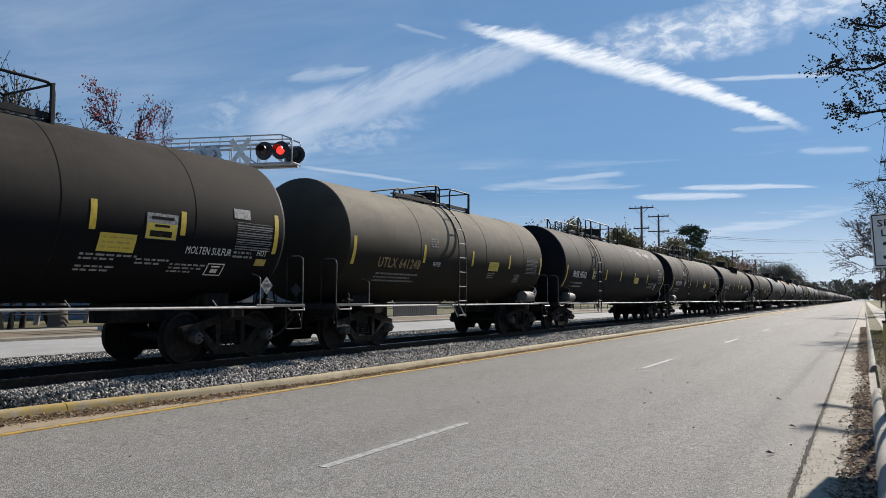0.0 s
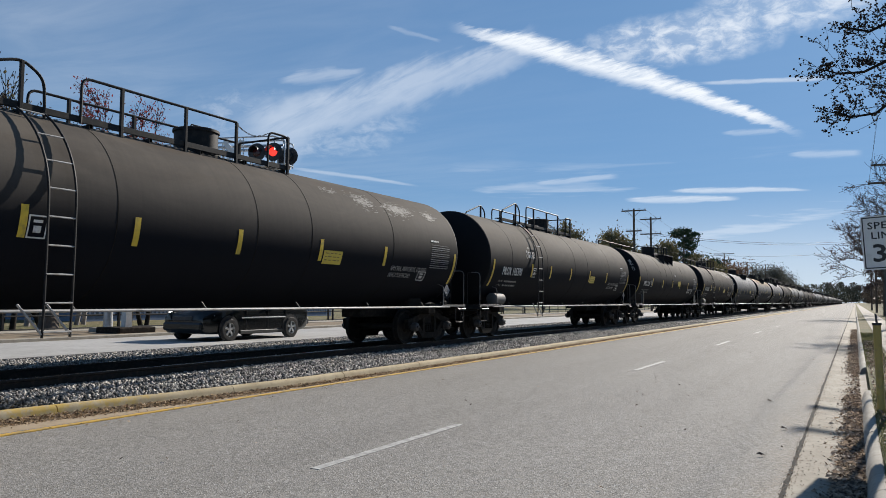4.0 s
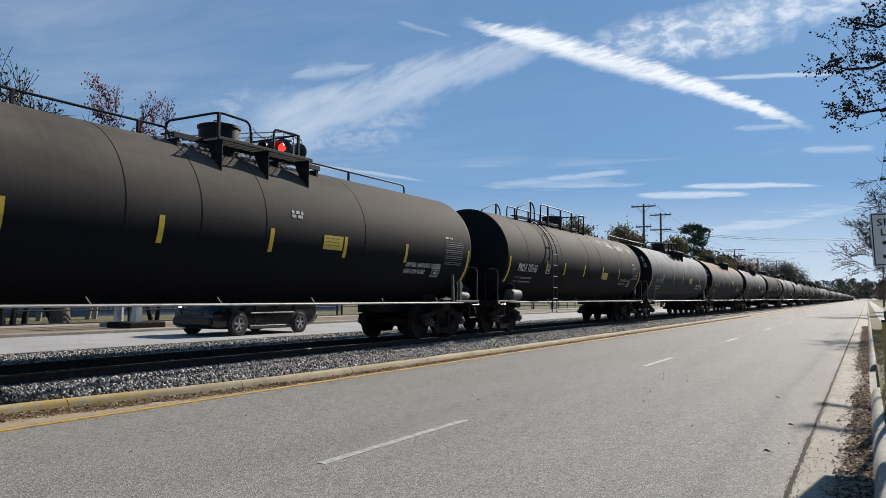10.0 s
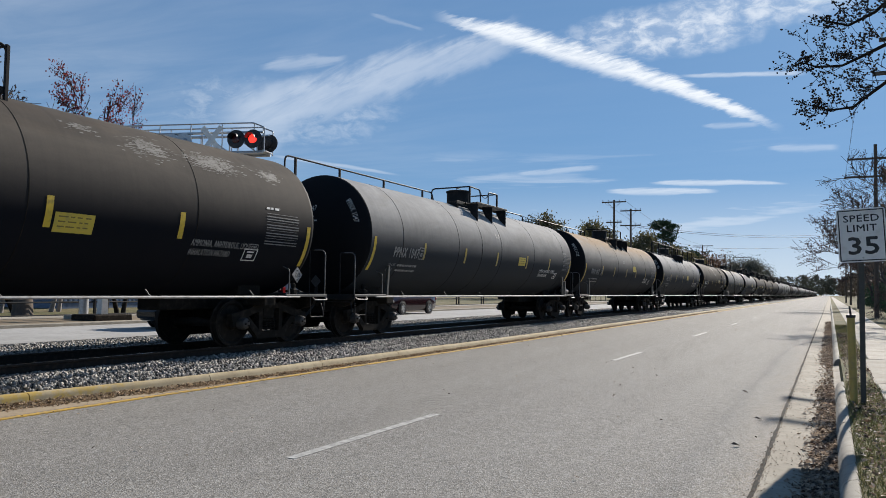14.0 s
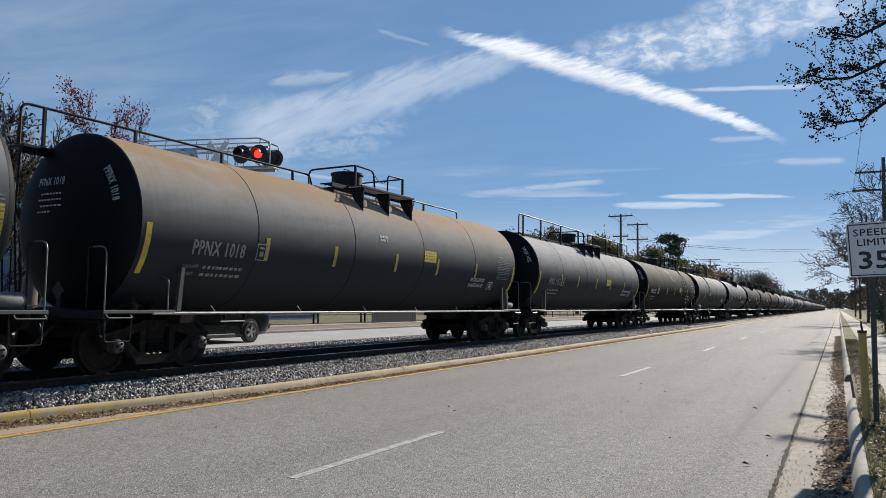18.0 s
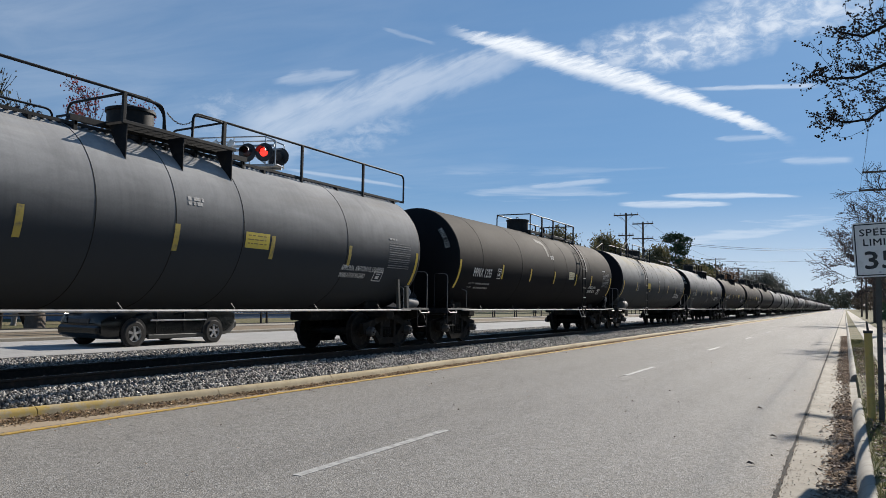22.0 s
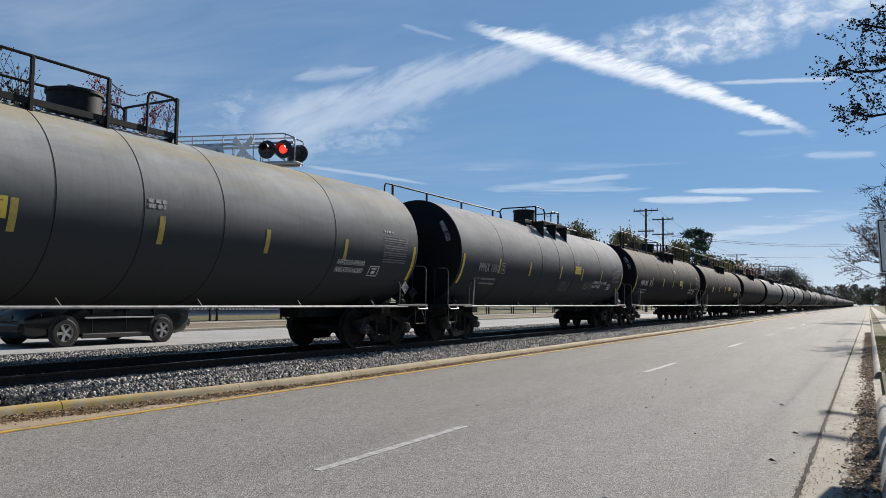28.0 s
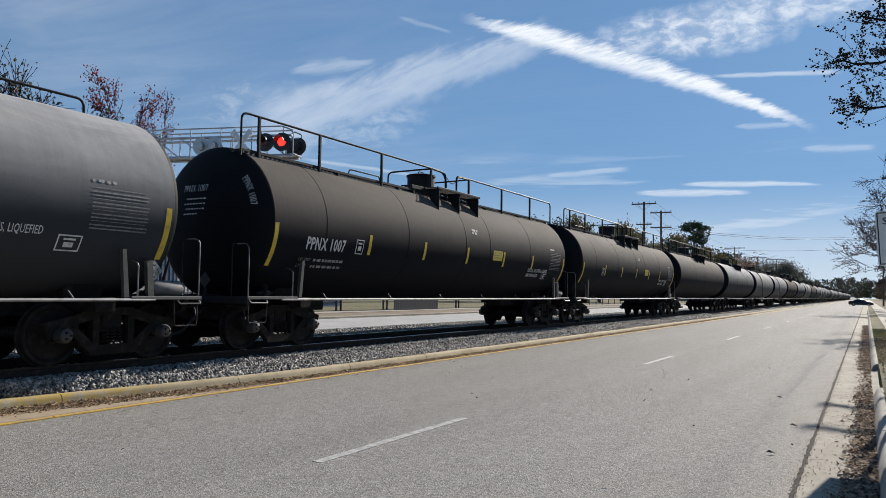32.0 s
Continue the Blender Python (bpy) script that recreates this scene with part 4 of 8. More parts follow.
# ---- the freight train ----
# Car space: y along the car (front towards -y), z up from the rail top, near side +x.
R_TANK, Z_TANK = 1.52, 2.50
M_RESERVOIR = painted("dusty_grey_reservoir", (0.10, 0.098, 0.092), (0.15, 0.14, 0.125), 0.7, 6.0)
M_CAP = painted("dusty_bearing_cap", (0.042, 0.041, 0.040), (0.022, 0.021, 0.020), 0.6, 9.0)
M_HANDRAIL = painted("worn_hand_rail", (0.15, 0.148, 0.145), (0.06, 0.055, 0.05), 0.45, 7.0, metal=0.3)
M_PLACARD = painted("greyed_placard", (0.040, 0.044, 0.048), (0.025, 0.026, 0.028), 0.7, 12.0)
M_PALETANK = painted("pale_dusty_reservoir", (0.16, 0.155, 0.148), (0.10, 0.095, 0.088), 0.7, 6.0)
M_PALEPANEL = painted("bleached_panel", (0.46, 0.42, 0.27), (0.34, 0.31, 0.22), 0.6, 10.0)
M_FAINT = painted("faint_stencil", (0.20, 0.20, 0.20), (0.10, 0.10, 0.10), 0.7, 14.0, amount=(0.40, 0.62))


def on_tank(u, v, off=0.004):
    """A point on the near flank, u metres along and v metres above the tank's middle, measured along the plate."""
    a = v / R_TANK
    return ((R_TANK + off) * math.cos(a), u, Z_TANK + (R_TANK + off) * math.sin(a))


def tank_shape(half):
    prof = [(0.013, 0.42), (0.23, 0.405), (0.49, 0.345), (0.72, 0.25), (0.88, 0.145), (0.96, 0.06), (0.993, 0.01), (1.0, -0.05)]
    return [(R_TANK * r, -half - d) for r, d in prof]


def build_tank(car, half, paint, seams, fore=0.12, ends=None):
    """Shell, dished heads and weld seams; fore: how much further the front head stands out."""
    prof = [(R_TANK, -half - fore + 0.052), (R_TANK, half - 0.052)]
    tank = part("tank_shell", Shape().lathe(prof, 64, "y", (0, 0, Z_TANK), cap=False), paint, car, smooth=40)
    for s in (-1, 1):
        head = Shape().lathe(tank_shape(half + (fore if s < 0 else 0.0)), 64, "y", (0, 0, Z_TANK))
        if s > 0:
            head.v = [(-x, -y, z) for x, y, z in head.v]
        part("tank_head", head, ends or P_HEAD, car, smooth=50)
    # seam rings are near black, a painted shadow line along the weld
    ring = shared(("seam", R_TANK), lambda: Shape().lathe([(R_TANK - 0.01, -0.010), (R_TANK + 0.004, -0.006), (R_TANK + 0.004, 0.006), (R_TANK - 0.01, 0.010)], 64, "y", (0, 0, Z_TANK), cap=False).mesh("weld_seam", M_TRUCK, 60))
    for y in seams:
        put("weld_seam", ring, tank, pose(0, y, 0))
    return tank


def patch(u0, u1, v0, v1, slant=0.0, nu=2, nv=6, off=0.004):
    """A thin plate on the flank."""
    s, n = Shape(), nu + 1
    v = [on_tank(u0 + (u1 - u0) * i / nu + slant * (j / nv - 0.5), v0 + (v1 - v0) * j / nv, off) for j in range(nv + 1) for i in range(n)]
    return s.add(v, [(j * n + i, j * n + i + 1, (j + 1) * n + i + 1, (j + 1) * n + i) for j in range(nv) for i in range(nu)])


def lettering(tank, words, u, v, height, mat, spacing=1.0, stretch=0.8, width=0.0):
    pts, faces, wide = text_shape(words, height, spacing, stretch)
    if width:
        pts = [(a * width / wide, b) for a, b in pts]
    s, e = Shape(), (0.03 if height > 0.2 else 0.012) * height
    for i, (da, db) in enumerate(((0, 0), (e, 0), (-e, 0), (0, e), (0, -e))):
        s.add([on_tank(u + a + da, v + b + db, 0.0065 - 0.0004 * i) for a, b in pts], faces)
    return part("lettering", s, mat, tank, smooth=0)


def lines_of_print(tank, u, v, rows, mat, rng, height=0.05, gap=0.085):
    """Small print that cannot be read, as rows of bars."""
    s = Shape()
    for j, length in enumerate(rows):
        a = u
        while a < u + length:
            w = rng.uniform(0.05, 0.16)
            q = patch(a, min(a + w, u + length), v - j * gap - height, v - j * gap, nu=1, nv=1, off=0.006)
            s.add(q.v, q.f)
            a += w + rng.uniform(0.02, 0.05)
    return tagged(part("small_print", s, mat, tank, smooth=0), kind="stuff")


def frame_mark(tank, u, v, w, h, mat, inner=True):
    s, t = Shape(), 0.022
    for a, b, c, d in ((0, w, 0, t), (0, w, h - t, h), (0, t, t, h - t), (w - t, w, t, h - t)):
        q = patch(u + a, u + b, v + c, v + d, nu=1, nv=2, off=0.006)
        s.add(q.v, q.f)
    if inner:
        for a, b, c, d in ((0.3, 0.7, 0.25, 0.55), (0.25, 0.75, 0.68, 0.8)):
            q = patch(u + a * w, u + b * w, v + c * h, v + d * h, nu=1, nv=1, off=0.006)
            s.add(q.v, q.f)
    part("stencil_frame", s, mat, tank, smooth=0)


def data_table(tank, u, v, mat, w=0.85, h=0.72):
    """The inspection table: ruled rows of unreadable entries."""
    s = Shape()
    for j in range(12):
        z = v - j * h / 11
        q = patch(u, u + w * (1.0 if j % 3 else 0.96), z - (0.010 if j % 3 == 0 else 0.022), z, nu=1, nv=1, off=0.006)
        s.add(q.v, q.f)
    tagged(part("data_table", s, M_FAINT, tank, smooth=0), kind="stuff")


def diamond(tank, car, u, z, words=""):
    """The hazard placard in its holder."""
    r = 0.17
    pts = [(0, -r), (r, 0), (0, r), (-r, 0)]
    # white plate coloured grey, as it hangs in shade
    plate = part("placard", Shape().slab([(a + u, b + z) for a, b in pts], 0, 1.30, 1.312), M_FADED, car, "white diamond placard", fix=True)
    s = Shape()
    if words:
        pts, faces, wide = text_shape(words, 0.085, 1.0, 0.9)
        k = 0.19 / wide
        s.add([(1.3145, u - 0.095 + k * a, z - 0.043 + b) for a, b in pts], faces)
    else:
        s.box(1.3125, 1.315, u - 0.08, u + 0.08, z - 0.035, z + 0.035)
    for a, b, c, d in ((-0.03, 0.03, 0.07, 0.10), (-0.02, 0.02, -0.12, -0.09)):
        s.box(1.3125, 1.315, u + a, u + b, z + c, z + d)
    part("placard_mark", s, M_BLACK, plate, "black number and mark", smooth=0)


def head_placard(car, half, words=""):
    """Placard in a frame on the front end, beside the brake gear."""
    r, y, z = 0.15, -half - 0.58, 1.34
    pts = [(0, -r), (r, 0), (0, r), (-r, 0)]
    plate = part("placard", Shape().slab([(0.25 + a, z + b) for a, b in pts], 1, y - 0.012, y), M_PLACARD, car, "greyed diamond placard", fix=True)
    if words:
        pts, faces, wide = text_shape(words, 0.085, 1.0, 0.9)
        k = 0.19 / wide
        part("placard_mark", Shape().add([(0.155 + k * a, y - 0.014, z - 0.043 + b) for a, b in pts], faces), M_BLACK, plate, smooth=0)
    part("placard_holder", Shape().box(0.21, 0.29, y + 0.002, y + 0.03, 1.0, z, 0.006), M_STEEL, car)


def truck_parts(car, y, detail=True):
    """One four-wheel truck under the car; returns its wheelsets."""
    # a truck is a part with its own pieces: the bolster carries the others
    bol = shared("bolster", lambda: Shape().box(-1.0, 1.0, -0.19, 0.19, 0.46, 0.78, 0.03).box(-0.3, 0.3, -0.28, 0.28, 0.78, 0.86, 0.02).mesh("bolster", M_TRUCK))
    tr = put("truck", bol, car, pose(0, y, 0))
    wheels = []
    for s in (-1, 1):
        put("side_frame", shared("side_frame%d" % s, lambda: side_frame(s)), tr)
        if detail:
            for k in (-0.12, 0.0, 0.12):
                put("spring", shared("spring", spring_mesh), tr, pose(s * 0.99, k, 0.30))
    for k in (-0.36, 0.36):
        put("brake_beam", shared("brake_beam", lambda: Shape().box(-0.78, 0.78, -0.04, 0.04, 0.30, 0.52, 0.015).tube([(-0.7, 0, 0.36), (0, -0.05, 0.62), (0.7, 0, 0.36)], 0.03, 6).mesh("brake_beam", M_TRUCK)), tr, pose(0, k, 0))
    for k in (-0.89, 0.89):
        wheels.append(put("wheelset", shared("wheelset", wheelset_mesh), tr, pose(0, k, 0.457)))
        if detail:
            for s in (-1, 1):
                put("bearing_cap", shared("cap%d" % s, lambda: Shape().lathe([(0.02, s * 1.22), (0.05, s * 1.215), (0.10, s * 1.19), (0.115, s * 1.15), (0.115, s * 1.02)][::s], 16, "x").mesh("bearing_cap", M_CAP, 40, fix=True)), tr, pose(0, k, 0.457))
    return wheels


def side_frame(s):
    a, b = (0.93, 1.05) if s > 0 else (-1.05, -0.93)
    # cut as beams so that the windows stay open
    sh = Shape()
    def beam(p, w):
        (y0, z0), (y1, z1) = p
        d = Vector((y1 - y0, z1 - z0)).normalized()
        n = Vector((-d.y, d.x)) * w
        sh.slab([(y0 + n.x, z0 + n.y), (y0 - n.x, z0 - n.y), (y1 - n.x, z1 - n.y), (y1 + n.x, z1 + n.y)], 0, a, b)
    for k in (-1, 1):
        beam(((k * 1.14, 0.57), (k * 0.60, 0.68)), 0.075)
        beam(((k * 0.62, 0.69), (k * 0.28, 0.78)), 0.075)
        beam(((k * 0.72, 0.55), (k * 0.36, 0.22)), 0.07)
        beam(((k * 0.31, 0.20), (k * 0.31, 0.78)), 0.055)
        sh.slab([(k * 0.72, 0.40), (k * 0.78, 0.40), (k * 0.78, 0.60), (k * 0.72, 0.62)], 0, a, b)
        sh.slab([(k * 1.02, 0.40), (k * 1.10, 0.40), (k * 1.10, 0.60), (k * 1.02, 0.60)], 0, a, b)
    beam(((-0.42, 0.21), (0.42, 0.21)), 0.075)
    beam(((-0.34, 0.80), (0.34, 0.80)), 0.06)
    return sh.mesh("side_frame", M_TRUCK, 30, fix=True)


def spring_mesh():
    pts = [(0.052 * math.cos(u), 0.052 * math.sin(u), 0.24 * u / 31.4) for u in np.linspace(0, 31.4, 42)]
    return Shape().tube(pts, 0.014, 5).mesh("spring", M_TRUCK, 60)


def wheelset_mesh():
    s = Shape().tube([(-1.1, 0, 0), (-0.80, 0, 0), (0.80, 0, 0), (1.1, 0, 0)], 0.085, 12)
    for k in (-1, 1):
        x = k * 0.7525
        prof = [(0.10, x - k * 0.09), (0.13, x - k * 0.08), (0.15, x - k * 0.02), (0.36, x + k * 0.0), (0.40, x - k * 0.05), (0.485, x - k * 0.055), (0.485, x - k * 0.03), (0.457, x - k * 0.02), (0.452, x + k * 0.075), (0.40, x + k * 0.075), (0.36, x + k * 0.035), (0.15, x + k * 0.05), (0.13, x + k * 0.09), (0.10, x + k * 0.09)]
        s.lathe(prof if k > 0 else prof, 36, "x", cap=False)
        for j in range(3):
            u = j * 2.094
            s.tube([(k * 1.10, 0.05 * math.cos(u), 0.05 * math.sin(u)), (k * 1.235, 0.05 * math.cos(u), 0.05 * math.sin(u))], 0.018, 6)
    return s.mesh("wheelset", M_WHEEL, 35, fix=True)


def end_gear(car, half, sgn, reservoir, pale=False):
    """Deck, stub sill, coupler, hand rails and steps of one end; sgn -1 is the front."""
    y = lambda k: sgn * (half + k)
    part("stub_sill", Shape().box(-0.30, 0.30, y(-3.0), y(0.62), 0.72, 1.06, 0.02), M_TRUCK, car)
    part("bolster_beam", Shape().box(-1.34, 1.34, y(-1.30), y(-0.95), 0.80, 1.02, 0.02).box(-0.8, 0.8, y(-1.45), y(-0.8), 1.0, 1.25, 0.03), M_TRUCK, car)
    part("end_platform", Shape().box(-1.42, 1.42, y(-0.55), y(0.64), 0.985, 1.03, 0.008).box(-1.43, 1.43, y(0.62), y(0.66), 0.90, 1.035, 0.006), M_STEEL, car)
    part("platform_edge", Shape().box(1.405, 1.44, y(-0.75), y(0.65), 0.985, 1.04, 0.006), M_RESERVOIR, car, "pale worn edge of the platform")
    c = Shape().box(-0.07, 0.07, y(0.6), y(0.95), 0.79, 0.95, 0.02)
    c.slab([(-0.13, y(0.92)), (0.13, y(0.92)), (0.17, y(1.12)), (0.02, y(1.22)), (-0.12, y(1.10))], 2, 0.74, 1.0)
    part("coupler", c, M_TRUCK, car, fix=True)
    part("end_sill", Shape().slab([(-1.30, 0.98), (1.30, 0.98), (1.22, 0.80), (0.45, 0.58), (-0.45, 0.58), (-1.22, 0.80)], 1, y(0.40), y(0.50)), M_TRUCK, car, fix=True)
    hose = rounded([(sgn * -0.22, y(0.55), 0.80), (sgn * -0.24, y(0.80), 0.62), (sgn * -0.16, y(1.02), 0.36), (sgn * -0.05, y(1.16), 0.30)], 0.15)
    part("air_hose", Shape().tube(hose, 0.028, 7), M_TYRE, car, "black rubber air hose")
    part("uncoupling_lever", Shape().tube(rounded([(1.36, y(0.62), 0.62), (1.30, y(0.62), 0.86), (0.30, y(0.62), 0.86), (0.12, y(0.85), 0.98)], 0.06), 0.015, 6), M_STEEL, car)
    for s in (-1, 1):
        x = s * 1.40
        bend = x - s * 0.30
        pts = rounded([(x, y(0.61), 1.0), (x, y(0.61), 2.02), (bend, y(0.61), 2.02)], 0.16)
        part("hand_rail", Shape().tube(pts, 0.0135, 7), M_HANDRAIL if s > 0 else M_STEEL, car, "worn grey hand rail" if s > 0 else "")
        # inner leg coloured darker, for the shade it stands in
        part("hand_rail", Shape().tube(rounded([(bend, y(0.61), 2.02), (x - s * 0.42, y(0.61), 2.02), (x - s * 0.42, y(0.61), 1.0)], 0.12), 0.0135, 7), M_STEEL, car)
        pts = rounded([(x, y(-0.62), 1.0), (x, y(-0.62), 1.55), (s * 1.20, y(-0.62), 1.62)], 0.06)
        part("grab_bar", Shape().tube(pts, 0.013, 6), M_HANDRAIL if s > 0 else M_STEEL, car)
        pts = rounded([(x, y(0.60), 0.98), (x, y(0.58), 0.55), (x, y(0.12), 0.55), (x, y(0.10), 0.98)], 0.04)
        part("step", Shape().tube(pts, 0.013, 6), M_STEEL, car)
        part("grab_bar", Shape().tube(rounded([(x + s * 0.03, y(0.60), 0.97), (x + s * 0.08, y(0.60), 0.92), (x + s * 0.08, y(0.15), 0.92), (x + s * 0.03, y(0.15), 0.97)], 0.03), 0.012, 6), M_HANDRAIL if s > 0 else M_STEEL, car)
    if pale:
        q = half + 0.12
        part("air_reservoir", Shape().lathe([(0.02, q - 0.34), (0.09, q - 0.32), (0.125, q - 0.24), (0.125, q + 0.24), (0.09, q + 0.32), (0.02, q + 0.34)], 18, "y", (1.16, 0, 1.17)), M_PALETANK, car, "pale dusty air reservoir", smooth=50)
        part("valve_post", Shape().slab([(q - 0.52, 1.03), (q - 0.40, 1.03), (q - 0.46, 1.62), (q - 0.56, 1.58)], 0, 1.30, 1.38), M_POST, car, "grey steel bracket", fix=True)
    if reservoir:
        q = sgn * (half - 0.95)
        part("air_reservoir", Shape().lathe([(0.05, q - 0.36), (0.17, q - 0.35), (0.195, q - 0.33), (0.195, q + 0.33), (0.17, q + 0.35), (0.05, q + 0.36)], 20, "y", (1.22, 0, 1.22)), M_RESERVOIR, car, "grey cylindrical air reservoir", smooth=40)
        part("reservoir_strap", Shape().box(1.0, 1.43, q - 0.03, q + 0.03, 1.0, 1.05, 0.004), M_STEEL, car)
    else:
        q = sgn * (half - 0.15)
        valve = Shape().box(1.12, 1.26, q - 0.16, q, 1.03, 1.16, 0.03).lathe([(0.02, 1.16), (0.05, 1.17), (0.05, 1.25), (0.02, 1.28)], 10, "z", (1.19, q - 0.08, 0)).tube([(1.19, q - 0.30, 1.10), (1.19, q + 0.12, 1.10)], 0.03, 8)
        part("brake_valve", valve, M_TRUCK, car, "grimy brake valve with stub pipes", smooth=40)


def top_rail(car, x, pts):
    """Hand rail on the tank top: a bent bar along (y, z) points."""
    part("top_rail", Shape().tube(rounded([(x, a, b) for a, b in pts], 0.16), 0.024, 7), M_STEEL, car)


def post(car, x, y, z1, z0=None):
    z0 = z0 if z0 is not None else Z_TANK + math.sqrt(R_TANK ** 2 - x * x) - 0.02
    part_key = ("post", round(z1 - z0, 2))
    me = shared(part_key, lambda: Shape().box(-0.028, 0.028, -0.028, 0.028, 0, z1 - z0, 0.006).mesh("rail_post", M_STEEL))
    put("rail_post", me, car, pose(x, y, z0))


def drum(car, y, r=0.42, h=0.40):
    z = Z_TANK + R_TANK - 0.05
    b = part("valve_housing", Shape().lathe([(r + 0.06, z - 0.02), (r + 0.06, z + 0.05), (r, z + 0.06), (r, z + h), (r + 0.03, z + h), (r + 0.03, z + h + 0.05), (r - 0.03, z + h + 0.07), (0.02, z + h + 0.09)], 28, "z", (0, y, 0)), M_STEEL, car, "dark round valve housing")
    part("lid_handle", Shape().tube(rounded([(0, y - 0.14, z + h + 0.06), (0, y - 0.14, z + h + 0.16), (0, y + 0.14, z + h + 0.16), (0, y + 0.14, z + h + 0.06)], 0.04), 0.014, 6), M_STEEL, b)


def walkway(car, y0, y1, xo=0.62):
    z = Z_TANK + R_TANK + 0.02
    s = Shape().box(-xo, -xo + 0.05, y0, y1, z - 0.10, z, 0.004).box(xo - 0.05, xo, y0, y1, z - 0.10, z, 0.004)
    n = int((y1 - y0) / 0.16)
    for i in range(n + 1):
        a = y0 + (y1 - y0 - 0.03) * i / n
        s.box(-xo + 0.05, -0.45, a, a + 0.03, z - 0.035, z - 0.005)
        s.box(0.45, xo - 0.05, a, a + 0.03, z - 0.035, z - 0.005)
    w = part("top_walkway", s, M_STEEL, car, "dark steel grating walkway")
    for a in np.linspace(y0 + 0.1, y1 - 0.1, max(2, round((y1 - y0) / 1.1))):
        part("walkway_bracket", Shape().box(-xo, xo, a - 0.03, a + 0.03, z - 0.17, z - 0.10, 0.006).box(xo - 0.10, xo, a - 0.035, a + 0.035, z - 0.34, z - 0.10, 0.006), M_STEEL, w)


def chain(car, p, q, sag=0.14, n=12):
    """A slack safety chain of flat links between two posts."""
    p, q, s = Vector(p), Vector(q), Shape()
    pts = [p.lerp(q, i / n) - Vector((0, 0, sag * 4 * (i / n) * (1 - i / n))) for i in range(n + 1)]
    for i, (a, b) in enumerate(zip(pts, pts[1:])):
        side = Vector((0.010, 0, 0)) if i % 2 else Vector((0, 0, 0.010))
        for k in (-1, 1):
            s.tube([a + side * k, b + side * k], 0.006, 4)
    part("safety_chain", s, M_STEEL, car, "slack dark safety chain", smooth=60)


def ladder(car, y, w=0.42):
    """Side ladder bent round the tank, with a kicked-out foot."""
    bend = []
    for k in range(12):
        a = radians(62 - 62 * k / 11)
        bend.append(((R_TANK + 0.10) * math.cos(a), Z_TANK + (R_TANK + 0.10) * math.sin(a)))
    bend += [(R_TANK + 0.10, Z_TANK - 0.6), (R_TANK + 0.09, Z_TANK - 1.45), (R_TANK + 0.07, 0.62)]
    for s in (-0.5, 0.5):
        part("ladder_stile", Shape().tube([(a, y + s * w, b) for a, b in bend], 0.019, 6), M_STEEL, car)
        part("ladder_foot", Shape().tube([(R_TANK + 0.02, y + s * w - 0.34, 1.08), (R_TANK + 0.07, y + s * w, 0.66)], 0.018, 6), M_BRIGHT, car)
    for k in range(9):
        z = 0.70 + 0.40 * k
        if z < Z_TANK:
            x = R_TANK + 0.10
        else:
            x = math.sqrt(max(0.0, (R_TANK + 0.10) ** 2 - (z - Z_TANK) ** 2))
        me = shared(("rung", w), lambda: Shape().tube([(0, -w / 2, 0), (0, w / 2, 0)], 0.014, 6).mesh("rung", M_BRIGHT))
        put("rung", me, car, pose(x, y, z))


def side_line(car, half):
    """The bright pipe along the side and its slanting brackets."""
    # the near pipe's pale colour includes the sky it reflects
    part("side_pipe", Shape().tube([(1.42, -half + 0.3, 0.985), (1.42, half - 0.3, 0.985)], 0.024, 8), M_BRIGHT, car, "safety pipe painted bright for its sky reflection")
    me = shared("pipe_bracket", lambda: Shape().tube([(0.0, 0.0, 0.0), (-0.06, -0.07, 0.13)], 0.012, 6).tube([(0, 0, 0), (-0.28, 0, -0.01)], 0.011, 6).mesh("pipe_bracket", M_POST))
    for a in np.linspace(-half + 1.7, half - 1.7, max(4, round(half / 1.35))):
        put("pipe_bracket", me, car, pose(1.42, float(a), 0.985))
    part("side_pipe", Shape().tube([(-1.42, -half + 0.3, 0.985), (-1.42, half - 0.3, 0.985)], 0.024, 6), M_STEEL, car)


